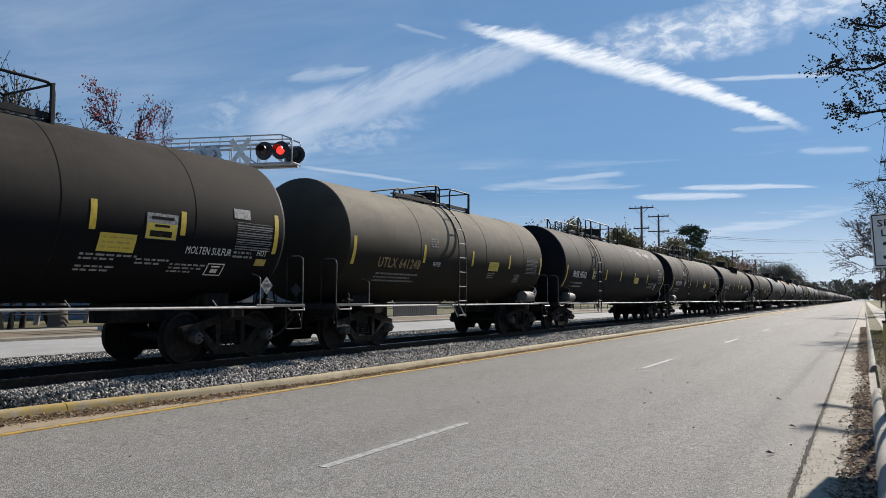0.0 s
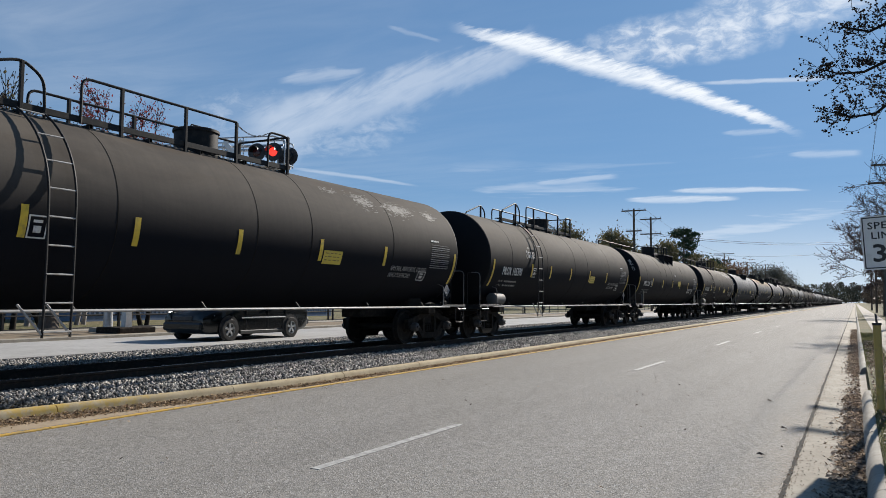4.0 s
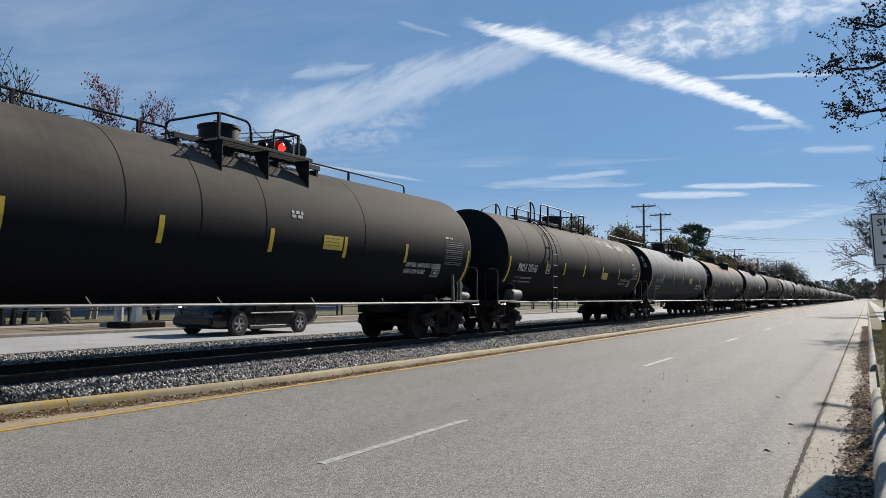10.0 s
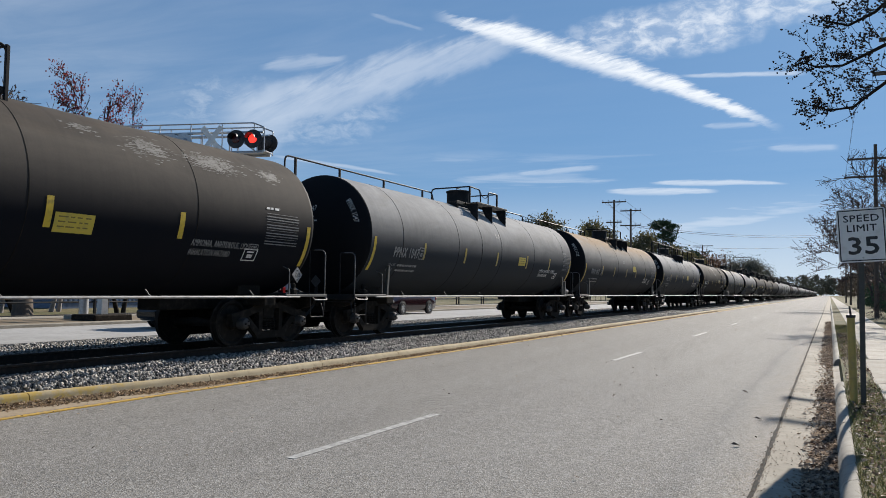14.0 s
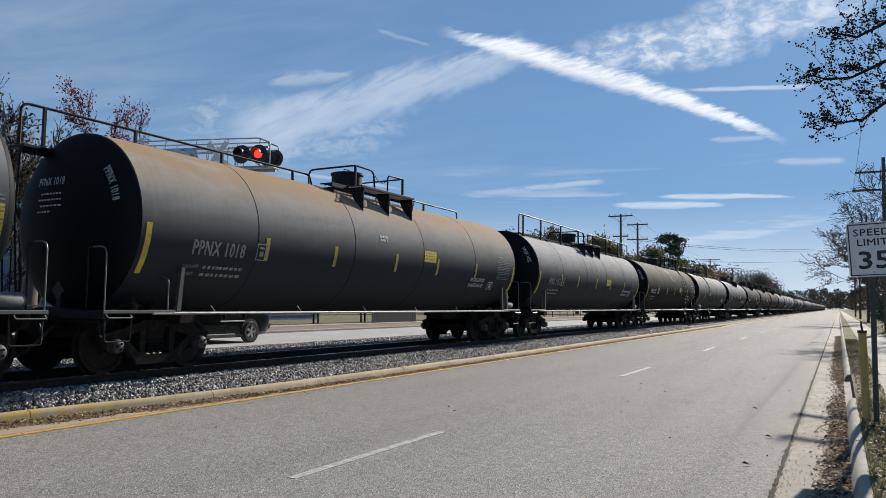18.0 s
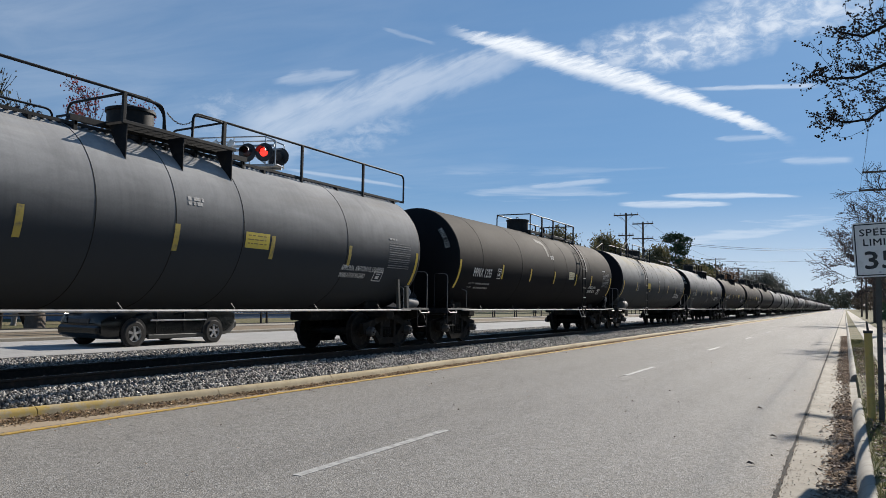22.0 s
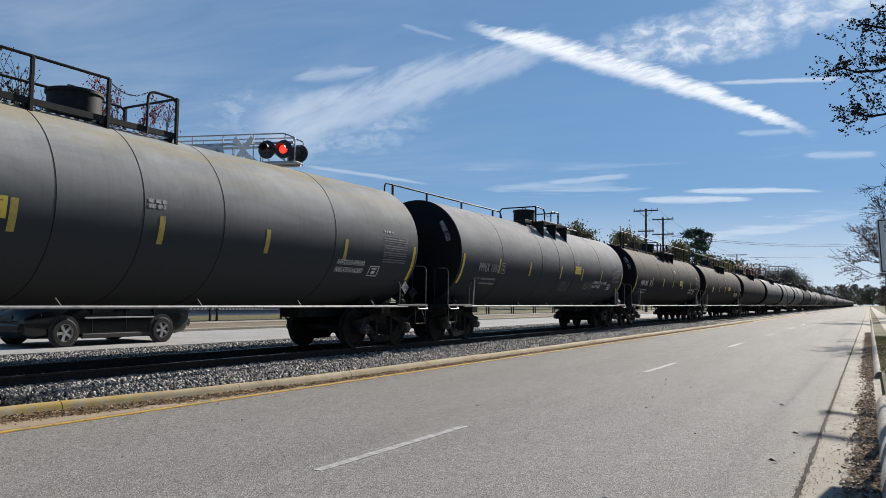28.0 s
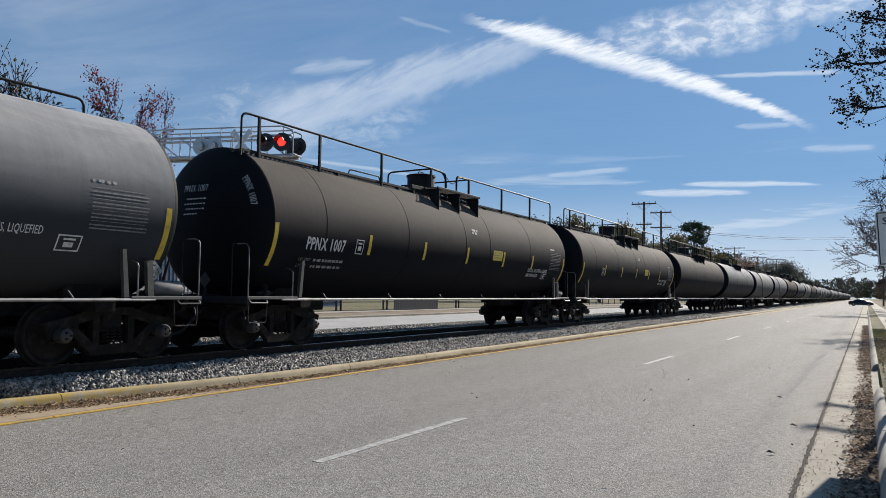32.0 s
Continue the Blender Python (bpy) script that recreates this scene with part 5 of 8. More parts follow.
# where each car carries its marks, metres along the flank from its middle
LAYOUT = {
    "PROX": dict(seams=(-6.42, -3.2, -0.12, 1.5, 4.65), strips=(-4.67, -2.83, -0.57, 1.83, 4.3), frame=-4.60, panel=(1.93, -0.43), num=-7.13, load=None, front=-7.85),
    "PPNX 1229": dict(seams=(-6.7, -3.41, -1.89, -0.3, 2.93), strips=(-5.33, -2.73, -0.14, 2.20, 4.7), frame=-5.69, panel=(1.43, -0.22), num=-7.27, load=(0.42, 0.35), front=-8.25),
    "PPNX 1047": dict(seams=(-6.4, -3.1, -1.41, 0.19, 3.36, 6.75), strips=(-5.2, -2.6, -0.13, 2.64, 5.1), frame=-5.5, panel=(1.81, -0.28), num=-6.8, load=(-0.24, 0.56), front=-7.75, hazard=4.12, table=6.74),
    "PPNX 1018": dict(seams=(-5.13, -1.86, 1.38, 4.59), strips=(-4.85, -2.6, 0.0, 2.2, 4.7), frame=-5.14, panel=(1.40, -0.03), num=-6.75, load=(-0.8, 0.35), front=-7.72),
    "PPNX 1055": dict(seams=(-5.15, -1.87, -0.34, 1.27, 4.59), strips=(-5.22, -3.03, -0.3, 2.1, 4.7), frame=-5.13, panel=(1.33, -0.19), num=-6.70, load=(-0.06, 0.45), front=-7.75),
    "PPNX 1255": dict(seams=(-6.48, -3.28, -0.05, 1.47, 4.6), strips=(-4.91, -2.42, 0.07, 2.70, 4.81), frame=-5.31, panel=(1.74, -0.15), num=-7.06, load=(-0.28, 0.55), front=-8.0),
    "yellowed": dict(seams=(-4.71, -1.52, -0.05, 1.64, 4.81), strips=(-5.2, -2.1, 0.31, 2.76, 5.2), frame=-5.0, panel=(-2.85, -0.20), num=-7.0, load=(0.02, 0.20), front=-7.95, hazard=5.0),
    "PPNX 1001": dict(seams=(-5.21, -1.97, -0.32, 1.27, 4.44), strips=(-5.38, -2.98, -0.08, 2.28, 4.7), frame=-5.23, panel=(1.40, -0.14), num=-6.75, load=(1.50, 0.20), front=-7.75, hazard=3.9, table=6.3),
    "PPNX 1007": dict(seams=(-6.36, -3.12, -0.07, 1.5, 4.6), strips=(-4.76, -2.31, 0.06, 2.5, 4.8), frame=-5.29, panel=(1.7, -0.2), num=-6.97, load=(0.35, 0.5), front=-7.9),
    "": dict(seams=(-6.4, -3.2, -0.1, 1.5, 4.6), strips=(-5.1, -2.55, -0.04, 2.42, 4.68), frame=-5.55, panel=(1.5, -0.19), num=-7.1, load=(0.35, 0.5), front=-8.0),
}


def plan_of(number):
    return LAYOUT["PROX" if number.startswith("PROX") else number]


def marks(tank, car, half, number, style, rng, top, lay):
    """Yellow strips, panels and stencils on the near flank."""
    w, y = (M_WHITE, M_YELLOW) if style != "grey" else (M_FADED, M_ORANGE)
    prox = number.startswith("PROX")
    for i, u in enumerate((lay["front"], *lay["strips"], half - 0.16)):
        v0, v1 = (-0.52, -0.06) if 0 < i < 6 else (-0.92, -0.04)
        part("reflective_strip", patch(u - 0.055, u + 0.055, v0, v1, nu=1, nv=6), M_YELLOW if (style != "grey" or i in (0, 6)) else y, tank, "worn yellow reflective strip")
    if number and number != "yellowed":
        lettering(tank, number, lay["num"], -0.50, 0.27, w, 1.12, 0.62, 0.143 * len(number))
        weights = {"PPNX 1229": ("LD LMT 163200 LB 74 050 KG", "LT WT   99800 LB 45 250 KG")}.get(number)
        for j, (head, dv) in enumerate((("LD LMT", -0.70), ("LT WT", -0.85))):
            if weights:
                lettering(tank, weights[j], lay["num"] - 0.1, dv - 0.06, 0.075, M_FADED, 1.1, 0.7, 1.5)
            else:
                lettering(tank, head, lay["num"] - 0.1, dv - 0.06, 0.075, M_FADED, 1.1, 0.7, 0.36 if j == 0 else 0.30)
                lines_of_print(tank, lay["num"] + 0.36, dv, (1.0,), M_FADED, rng, 0.06)
    frame_mark(tank, lay["frame"], -0.52, 0.28, 0.33, w)
    pu, pv = lay["panel"]
    panel = part("yellow_panel", patch(pu, pu + 0.66, pv - 0.15, pv + 0.15, nu=2, nv=4, off=0.005), M_PALEPANEL if number == "PPNX 1255" else M_PANEL, tank, "pale faded stencilled panel" if number == "PPNX 1255" else "yellow stencilled panel")
    lines_of_print(panel, pu + 0.06, pv + 0.10, (0.54, 0.5, 0.52), M_INK, rng, 0.020, 0.075)
    data_table(tank, lay.get("table", half - 1.50), 0.14, w, 1.0, 0.60)
    lines_of_print(tank, lay.get("table", half - 1.50), 0.26, (0.4,), w, rng, 0.045)
    hz = lay.get("hazard", half - 3.35)
    for wds, dv in top:
        lettering(tank, wds, hz, dv, 0.13, M_WHITE if not prox else M_FADED, 1.08, 0.80, 0.0595 * len(wds))
    frame_mark(tank, max(hz + 1.25, half - 1.98), -0.86, 0.38, 0.26, M_WHITE, True)
    if lay["load"]:
        lines_of_print(tank, lay["load"][0], lay["load"][1], (0.36, 0.34), M_FADED, rng, 0.065, 0.085)


def head_print(car, half, number, rng):
    """Stencils on the front head, seen between the cars."""
    pts, faces, wid = text_shape(number, 0.14, 1.05, 0.72)
    s = Shape()
    def at(a, b):
        r = math.hypot(a, b) / 1.2
        return (a, -(half + 0.552 - 0.165 * r * r), Z_TANK + b)
    s.add([at(-0.52 + a, 0.58 + b) for a, b in pts], faces)
    for j, ln in enumerate((0.5, 0.55, 0.5, 0.3)):
        a, b = -0.40 - 0.06 * (j % 2), 0.42 - 0.10 * j
        while a < -0.40 + ln:
            w = rng.uniform(0.03, 0.09)
            s.add([at(a, b), at(a + w, b), at(a + w, b + 0.026), at(a, b + 0.026)], [(0, 1, 2, 3)])
            a += w + 0.03
    if number.startswith("PPNX"):
        pts, faces, wid = text_shape(number, 0.14, 1.05, 0.66)
        s.add([at((1.22 + q) * math.cos(0.70 - p / 1.3), (1.22 + q) * math.sin(0.70 - p / 1.3)) for p, q in pts], faces)
    return tagged(part("head_lettering", s, M_WHITE, car, smooth=0), kind="stuff")


def stain(tank, u, v, lu, lv, mat, rng, name="spill_stain", label="pale dried spill on the paint"):
    """A dried spill with a ragged outline."""
    n, s = 22, Shape()
    out = [rng.uniform(0.55, 1.1) for _ in range(n)]
    pts = [on_tank(u, v, 0.0035)]
    for k in (0.5, 1.0):
        pts += [on_tank(u + k * out[i] * lu * math.cos(6.2832 * i / n), v + k * out[i] * lv * math.sin(6.2832 * i / n), 0.0035) for i in range(n)]
    f = [(0, 1 + i, 1 + (i + 1) % n) for i in range(n)] + [(1 + i, 1 + n + i, 1 + n + (i + 1) % n, 1 + (i + 1) % n) for i in range(n)]
    return part(name, s.add(pts, f), mat, tank, label, smooth=40)


def run_down(tank, line, w, mat, rng):
    """A band of dried spill along (u, v) points."""
    s, n = Shape(), 0
    pts = []
    for (u0, v0), (u1, v1) in zip(line, line[1:]):
        for i in range(8):
            t = i / 8
            pts.append((u0 + (u1 - u0) * t, v0 + (v1 - v0) * t, u1 - u0, v1 - v0))
    v = []
    for u, z, du, dv in pts:
        k = math.hypot(du, dv)
        a, b = rng.uniform(0.8, 1.1) * w / 2, rng.uniform(0.8, 1.1) * w / 2
        v += [on_tank(u - dv / k * a, z + du / k * a, 0.0035), on_tank(u + dv / k * b, z - du / k * b, 0.0035)]
    f = [(2 * i, 2 * i + 1, 2 * i + 3, 2 * i + 2) for i in range(len(pts) - 1)]
    return part("spill_streak", s.add(v, f), mat, tank, "pale band of dried spill", smooth=40)


def graffiti(tank, u, v, w, h, seed, mat, strokes=5, r=0.016):
    """Sprayed scrawl of looping lines; no letters."""
    rng, s = random.Random(seed), Shape()
    for i in range(strokes):
        c = u + w * (i + 0.5) / strokes
        a = w / strokes * 0.75
        kind = i % 3
        pts = []
        for j in range(13):
            q = j / 12
            if kind == 0:
                p = (c - a / 2 + a * 0.35 * math.sin(7 * q + i), v + h * (1 - q))
            elif kind == 1:
                p = (c + a * 0.5 * math.cos(8.2 * q + i), v + h * (0.5 + 0.42 * math.sin(8.2 * q + i)))
            else:
                p = (c + a * (abs((3 * q) % 2 - 1) - 0.5), v + h * (0.1 + 0.85 * q))
            pts.append((p[0] + rng.gauss(0, 0.012), p[1] + rng.gauss(0, 0.012)))
        vs = []
        for j, (x, z) in enumerate(pts):
            x2, z2 = pts[min(j + 1, 12)]
            x1, z1 = pts[max(j - 1, 0)]
            k = math.hypot(x2 - x1, z2 - z1) or 1.0
            nx, nz = -(z2 - z1) / k * r, (x2 - x1) / k * r
            vs += [on_tank(x + nx, z + nz, 0.005 + 0.0003 * i), on_tank(x - nx, z - nz, 0.005 + 0.0003 * i)]
        s.add(vs, [(2 * j, 2 * j + 1, 2 * j + 3, 2 * j + 2) for j in range(12)])
    return part("graffiti", s, mat, tank, "sprayed white scrawl", smooth=0)


WHEELS, CARS = [], []


def ammonia_car(y, half, number, paint, style, rail, label, hazard=("AMMONIA, ANHYDROUS, LIQUEFIED", "INHALATION HAZARD"), seed=1, detail=True, extra=None):
    """Long pressure tank car. rail: 'far' or 'near' side long rail with centre brackets, 'left' or 'right' ladder and short walkway."""
    rng = random.Random(seed)
    car = thing("tank_car", pose(TRACK_X, y, RAIL_Z), label, "tank car", "tank cars of the train")
    k = half / 8.0
    lay = plan_of(number)
    tank = build_tank(car, half, paint, lay["seams"] if detail else [-3.2, 0.0, 3.2])
    for s in (-1, 1):
        if detail:
            end_gear(car, half, s, s < 0 and rail == "left", s > 0 and rail in ("far", "near"))
        else:
            part("end_platform", Shape().box(-1.42, 1.42, s * (half - 0.6), s * (half + 0.57), 0.93, 1.03, 0.01).box(-0.3, 0.3, s * (half - 3), s * (half + 1.1), 0.72, 0.95, 0.02), M_STEEL, car)
        WHEELS.append((detail, truck_parts(car, s * (half - 0.75), detail)))
    if detail:
        side_line(car, half)
        diamond(tank, car, half - 0.25, 1.45, "1005")
        head_placard(car, half, "1005")
        marks(tank, car, half, number, style, rng, list(zip(hazard, (-0.62, -0.80))), lay)
        if number and number != "yellowed":
            head_print(car, half, number, rng)
    else:
        part("side_pipe", Shape().tube([(1.42, -half, 0.985), (1.42, half, 0.985)], 0.024, 5), M_BRIGHT, car)
    drum(car, -0.12 * k, 0.40, 0.54) if rail in ("far", "near") else drum(car, -0.30 if rail == "left" else -0.1, 0.42, 0.46)
    if detail and rail in ("far", "near"):
        for s in (-1, 1):
            part("end_brace", Shape().slab([(s * (half - 0.88), 1.02), (s * (half - 0.79), 1.02), (s * (half - 0.87), 1.76), (s * (half - 0.94), 1.76)], 0, 1.36, 1.43), M_POST, car, "flat grey steel brace", fix=True)
    zt = Z_TANK + R_TANK
    centre = rail in ("far", "near")
    if centre:
        walkway(car, -1.9 * k, 2.1 * k, 0.80)
        if rail == "far":
            # one low rail along the far edge that starts over a small platform before the front head
            x, f, b = -0.62, -half - 0.80, half - 0.28
            top_rail(car, x, [(f, zt - 0.27), (f, zt + 0.44), (-0.9, zt + 0.44), (-0.75, zt + 0.05)])
            top_rail(car, x, [(2.2, zt + 0.05), (2.3, zt + 0.44), (b, zt + 0.44), (b, zt - 0.15)])
            part("front_platform", Shape().box(x - 0.30, x + 0.12, f, -half - 0.10, zt - 0.31, zt - 0.26, 0.008).box(x - 0.02, x + 0.02, f + 0.05, -half + 0.3, zt - 0.40, zt - 0.31, 0.006), M_STEEL, car, "small dark platform over the front head")
            part("end_ladder", Shape().tube([(x, f + 0.02, zt - 0.3), (x - 0.1, f + 0.05, 2.6), (x - 0.1, f + 0.15, 1.05)], 0.016, 6).tube([(x - 0.36, f + 0.02, zt - 0.3), (x - 0.46, f + 0.05, 2.6), (x - 0.46, f + 0.15, 1.05)], 0.016, 6), M_STEEL, car)
            post(car, x, f + 0.42, zt + 0.44, zt - 0.28)
            for a in (-6.3, -4.0, -1.57, 5.1):
                post(car, x, a, zt + 0.44)
        else:
            # a tall rail along the near edge in two runs, over a long grating
            x, f, b = 0.78, -half - 0.28, half + 0.30
            top_rail(car, x, [(f, zt - 0.24), (f, zt + 0.60), (-0.30, zt + 0.60), (-0.04, zt + 0.45), (-0.04, zt - 0.15)])
            top_rail(car, x, [(0.62, zt - 0.15), (0.62, zt + 0.60), (b, zt + 0.60), (b, zt - 0.15)])
            for a in (-7.69, -5.77, -3.32, -0.87, 1.43, 3.8, 6.2):
                post(car, x, a, zt + 0.60)
            deck, n = Shape(), int((b - f) / 0.14)
            for d in (-0.30, -0.02):
                deck.box(x + d, x + d + 0.022, f, b, zt - 0.15, zt - 0.10)
            for i in range(n):
                q = f + 0.02 + 0.14 * i
                deck.box(x - 0.277, x - 0.021, q, q + 0.025, zt - 0.135, zt - 0.11)
            for q in np.linspace(f + 0.5, b - 0.5, 7):
                deck.box(x - 0.30, x + 0.02, float(q), float(q) + 0.05, zt - 0.26, zt - 0.15)
            part("top_walkway", deck, M_STEEL, car, "long steel grating walkway")
            part("far_hoop", Shape().tube(rounded([(-0.78, -2.6, zt - 0.25), (-0.78, -2.6, zt + 0.42), (-0.78, -1.1, zt + 0.42), (-0.78, -1.1, zt - 0.25)], 0.14), 0.020, 7), M_STEEL, car)
        # cage of hoops round the valve housing
        part("hoop", Shape().tube(rounded([(-0.62, -0.92, zt - 0.15), (-0.62, -0.92, zt + 0.56), (0.80, -0.90, zt + 0.58), (0.80, -0.08, zt + 0.56), (0.80, 0.0, zt - 0.02)], 0.15), 0.024, 7), M_STEEL, car)
        part("hoop", Shape().tube(rounded([(0.80, 0.60, zt - 0.02), (0.80, 0.62, zt + 0.56), (0.80, 1.38, zt + 0.58), (-0.62, 1.42, zt + 0.56), (-0.62, 1.42, zt - 0.15)], 0.10), 0.022, 7), M_STEEL, car)
        post(car, 0.80, -0.90, zt + 0.58, zt - 0.10)
        post(car, 0.80, 1.38, zt + 0.58, zt - 0.02)
        chain(car, (0.80, 0.0, zt + 0.46), (0.80, 0.62, zt + 0.46))
        for a in (-1.18, 0.02, 1.22):
            part("centre_bracket", Shape().slab([(0.80, zt - 0.02), (1.22, zt - 0.02), (1.22, zt - 0.62), (1.12, zt - 0.50), (0.98, zt - 0.38)], 1, a * k, a * k + 0.016), M_STEEL, car, fix=True)
        step = Shape().box(0.80, 0.84, -1.28 * k, 1.32 * k, zt - 0.04, zt + 0.02, 0.006).box(1.20, 1.24, -1.28 * k, 1.32 * k, zt - 0.04, zt + 0.02, 0.006)
        for i in range(6):
            step.box(0.875 + 0.055 * i, 0.885 + 0.055 * i, -1.28 * k, 1.32 * k, zt - 0.02, zt + 0.01)
        for i in range(14):
            a = k * (-1.28 + 2.58 * i / 13)
            step.box(0.84, 1.20, a, a + 0.012, zt - 0.008, zt + 0.004)
        part("centre_step", step, M_STEEL, car, "steel grating step")
    else:
        odd = number == "yellowed"
        a0, a1 = ((-3.1, 1.2) if odd else (-3.32, 1.62)) if rail == "left" else (-0.52, 4.68)
        inner = ((-1.46, -0.18) if odd else (-2.57, -1.20, 0.08)) if rail == "left" else (0.75, 2.05, 3.65)
        zr = zt + 0.64
        walkway(car, -5.55 if rail == "left" else a0, a1, 0.70)
        if rail == "left":
            last = inner[-1]
            top_rail(car, 0.70, [(a0, zt - 0.10), (a0, zr), (last, zr)])
            chain(car, (0.70, last, zr - 0.03), (0.70, a1 - 0.62, zr - 0.03))
            top_rail(car, 0.70, [(a1 - 0.62, zt - 0.10), (a1 - 0.62, zr), (a1, zr), (a1, zt - 0.20)])
            for x in (-0.70, 0.70):
                top_rail(car, x, [(-5.55, zt - 0.18), (-5.55, zt + 0.26), (-4.30, zr + 0.02), (-3.95, zt + 0.45), (-3.92, zt - 0.15)])
                post(car, x, -4.30, zr)
            top_rail(car, -0.70, [(a0, zt - 0.10), (a0, zr), (a1, zr), (a1, zt - 0.20)])
            part("end_bar", Shape().tube([(-0.70, a1, zr), (0.70, a1, zr)], 0.022, 6), M_STEEL, car)
        else:
            for x in (-0.70, 0.70):
                top_rail(car, x, [(a0, zt - 0.20), (a0, zr), (a1, zr), (a1, zt - 0.20)])
            for q in (a0, a1):
                part("end_bar", Shape().tube([(-0.70, q, zr), (0.70, q, zr)], 0.022, 6), M_STEEL, car)
        for x in (-0.70, 0.70):
            for a in (*inner, a1):
                post(car, x, a, zr)
        ladder(car, (-3.52 if odd else -4.19) if rail == "left" else 3.40)
    if extra:
        extra(tank, rng)
    CARS.append((car, y))
    return car


def mottle(tank, u, v, lu, lv, count, mat, rng):
    """A dried spill made of many ragged flecks, thickest in its middle."""
    s = Shape()
    for _ in range(count):
        cu, cv = u + rng.gauss(0, lu * 0.45), v + rng.gauss(0, lv * 0.45)
        a, b = rng.uniform(0.015, 0.095), rng.uniform(0.005, 0.016)
        out = [rng.uniform(0.5, 1.15) for _ in range(8)]
        off = 0.003 + 0.0012 * rng.random()
        pts = [on_tank(cu + out[k] * a * math.cos(0.7854 * k), cv + out[k] * b * math.sin(0.7854 * k), off) for k in range(8)]
        s.add(pts, [tuple(range(8))])
    return tagged(part("spill_stain", s, mat, tank, "pale mottled dried spill on the paint", smooth=40), kind="stuff")


def spills(tank, rng):
    for u, v, a, b, n in ((3.8, 1.10, 0.45, 0.26, 260), (5.3, 1.04, 0.66, 0.22, 460), (6.85, 1.0, 0.34, 0.15, 160), (2.6, 1.25, 0.35, 0.12, 60)):
        mottle(tank, u, v, a, b, n, M_SPILL, rng)


def scrawl(tank, rng):
    graffiti(tank, -5.20, 0.12, 0.74, 0.26, 3, M_WHITE, 6, 0.013)
    stain(tank, -4.95, 0.50, 0.11, 0.035, M_FADED, rng, "graffiti", "sprayed white ring")


def streaks(tank, rng):
    run_down(tank, [(-1.0, 1.30), (-0.95, 1.17), (-0.45, 1.08), (-0.50, 0.40)], 0.20, M_STREAK, rng)
    run_down(tank, [(4.1, 1.6), (4.1, 1.2), (4.02, -0.05)], 0.20, M_STREAK, rng)


def scribbles(tank, rng):
    graffiti(tank, 0.2, -1.05, 1.0, 0.45, 5, M_FAINT, 7, 0.007)
    graffiti(tank, 2.62, -0.95, 1.2, 0.42, 6, M_FADED, 8, 0.008)


M_STREAK = painted("grey_spill_band", (0.20, 0.19, 0.17), (0.12, 0.11, 0.095), 0.85, 5.0)
M_SPILL = painted("dried_spill", (0.215, 0.205, 0.185), (0.13, 0.12, 0.105), 0.8, 7.0, amount=(0.40, 0.62))


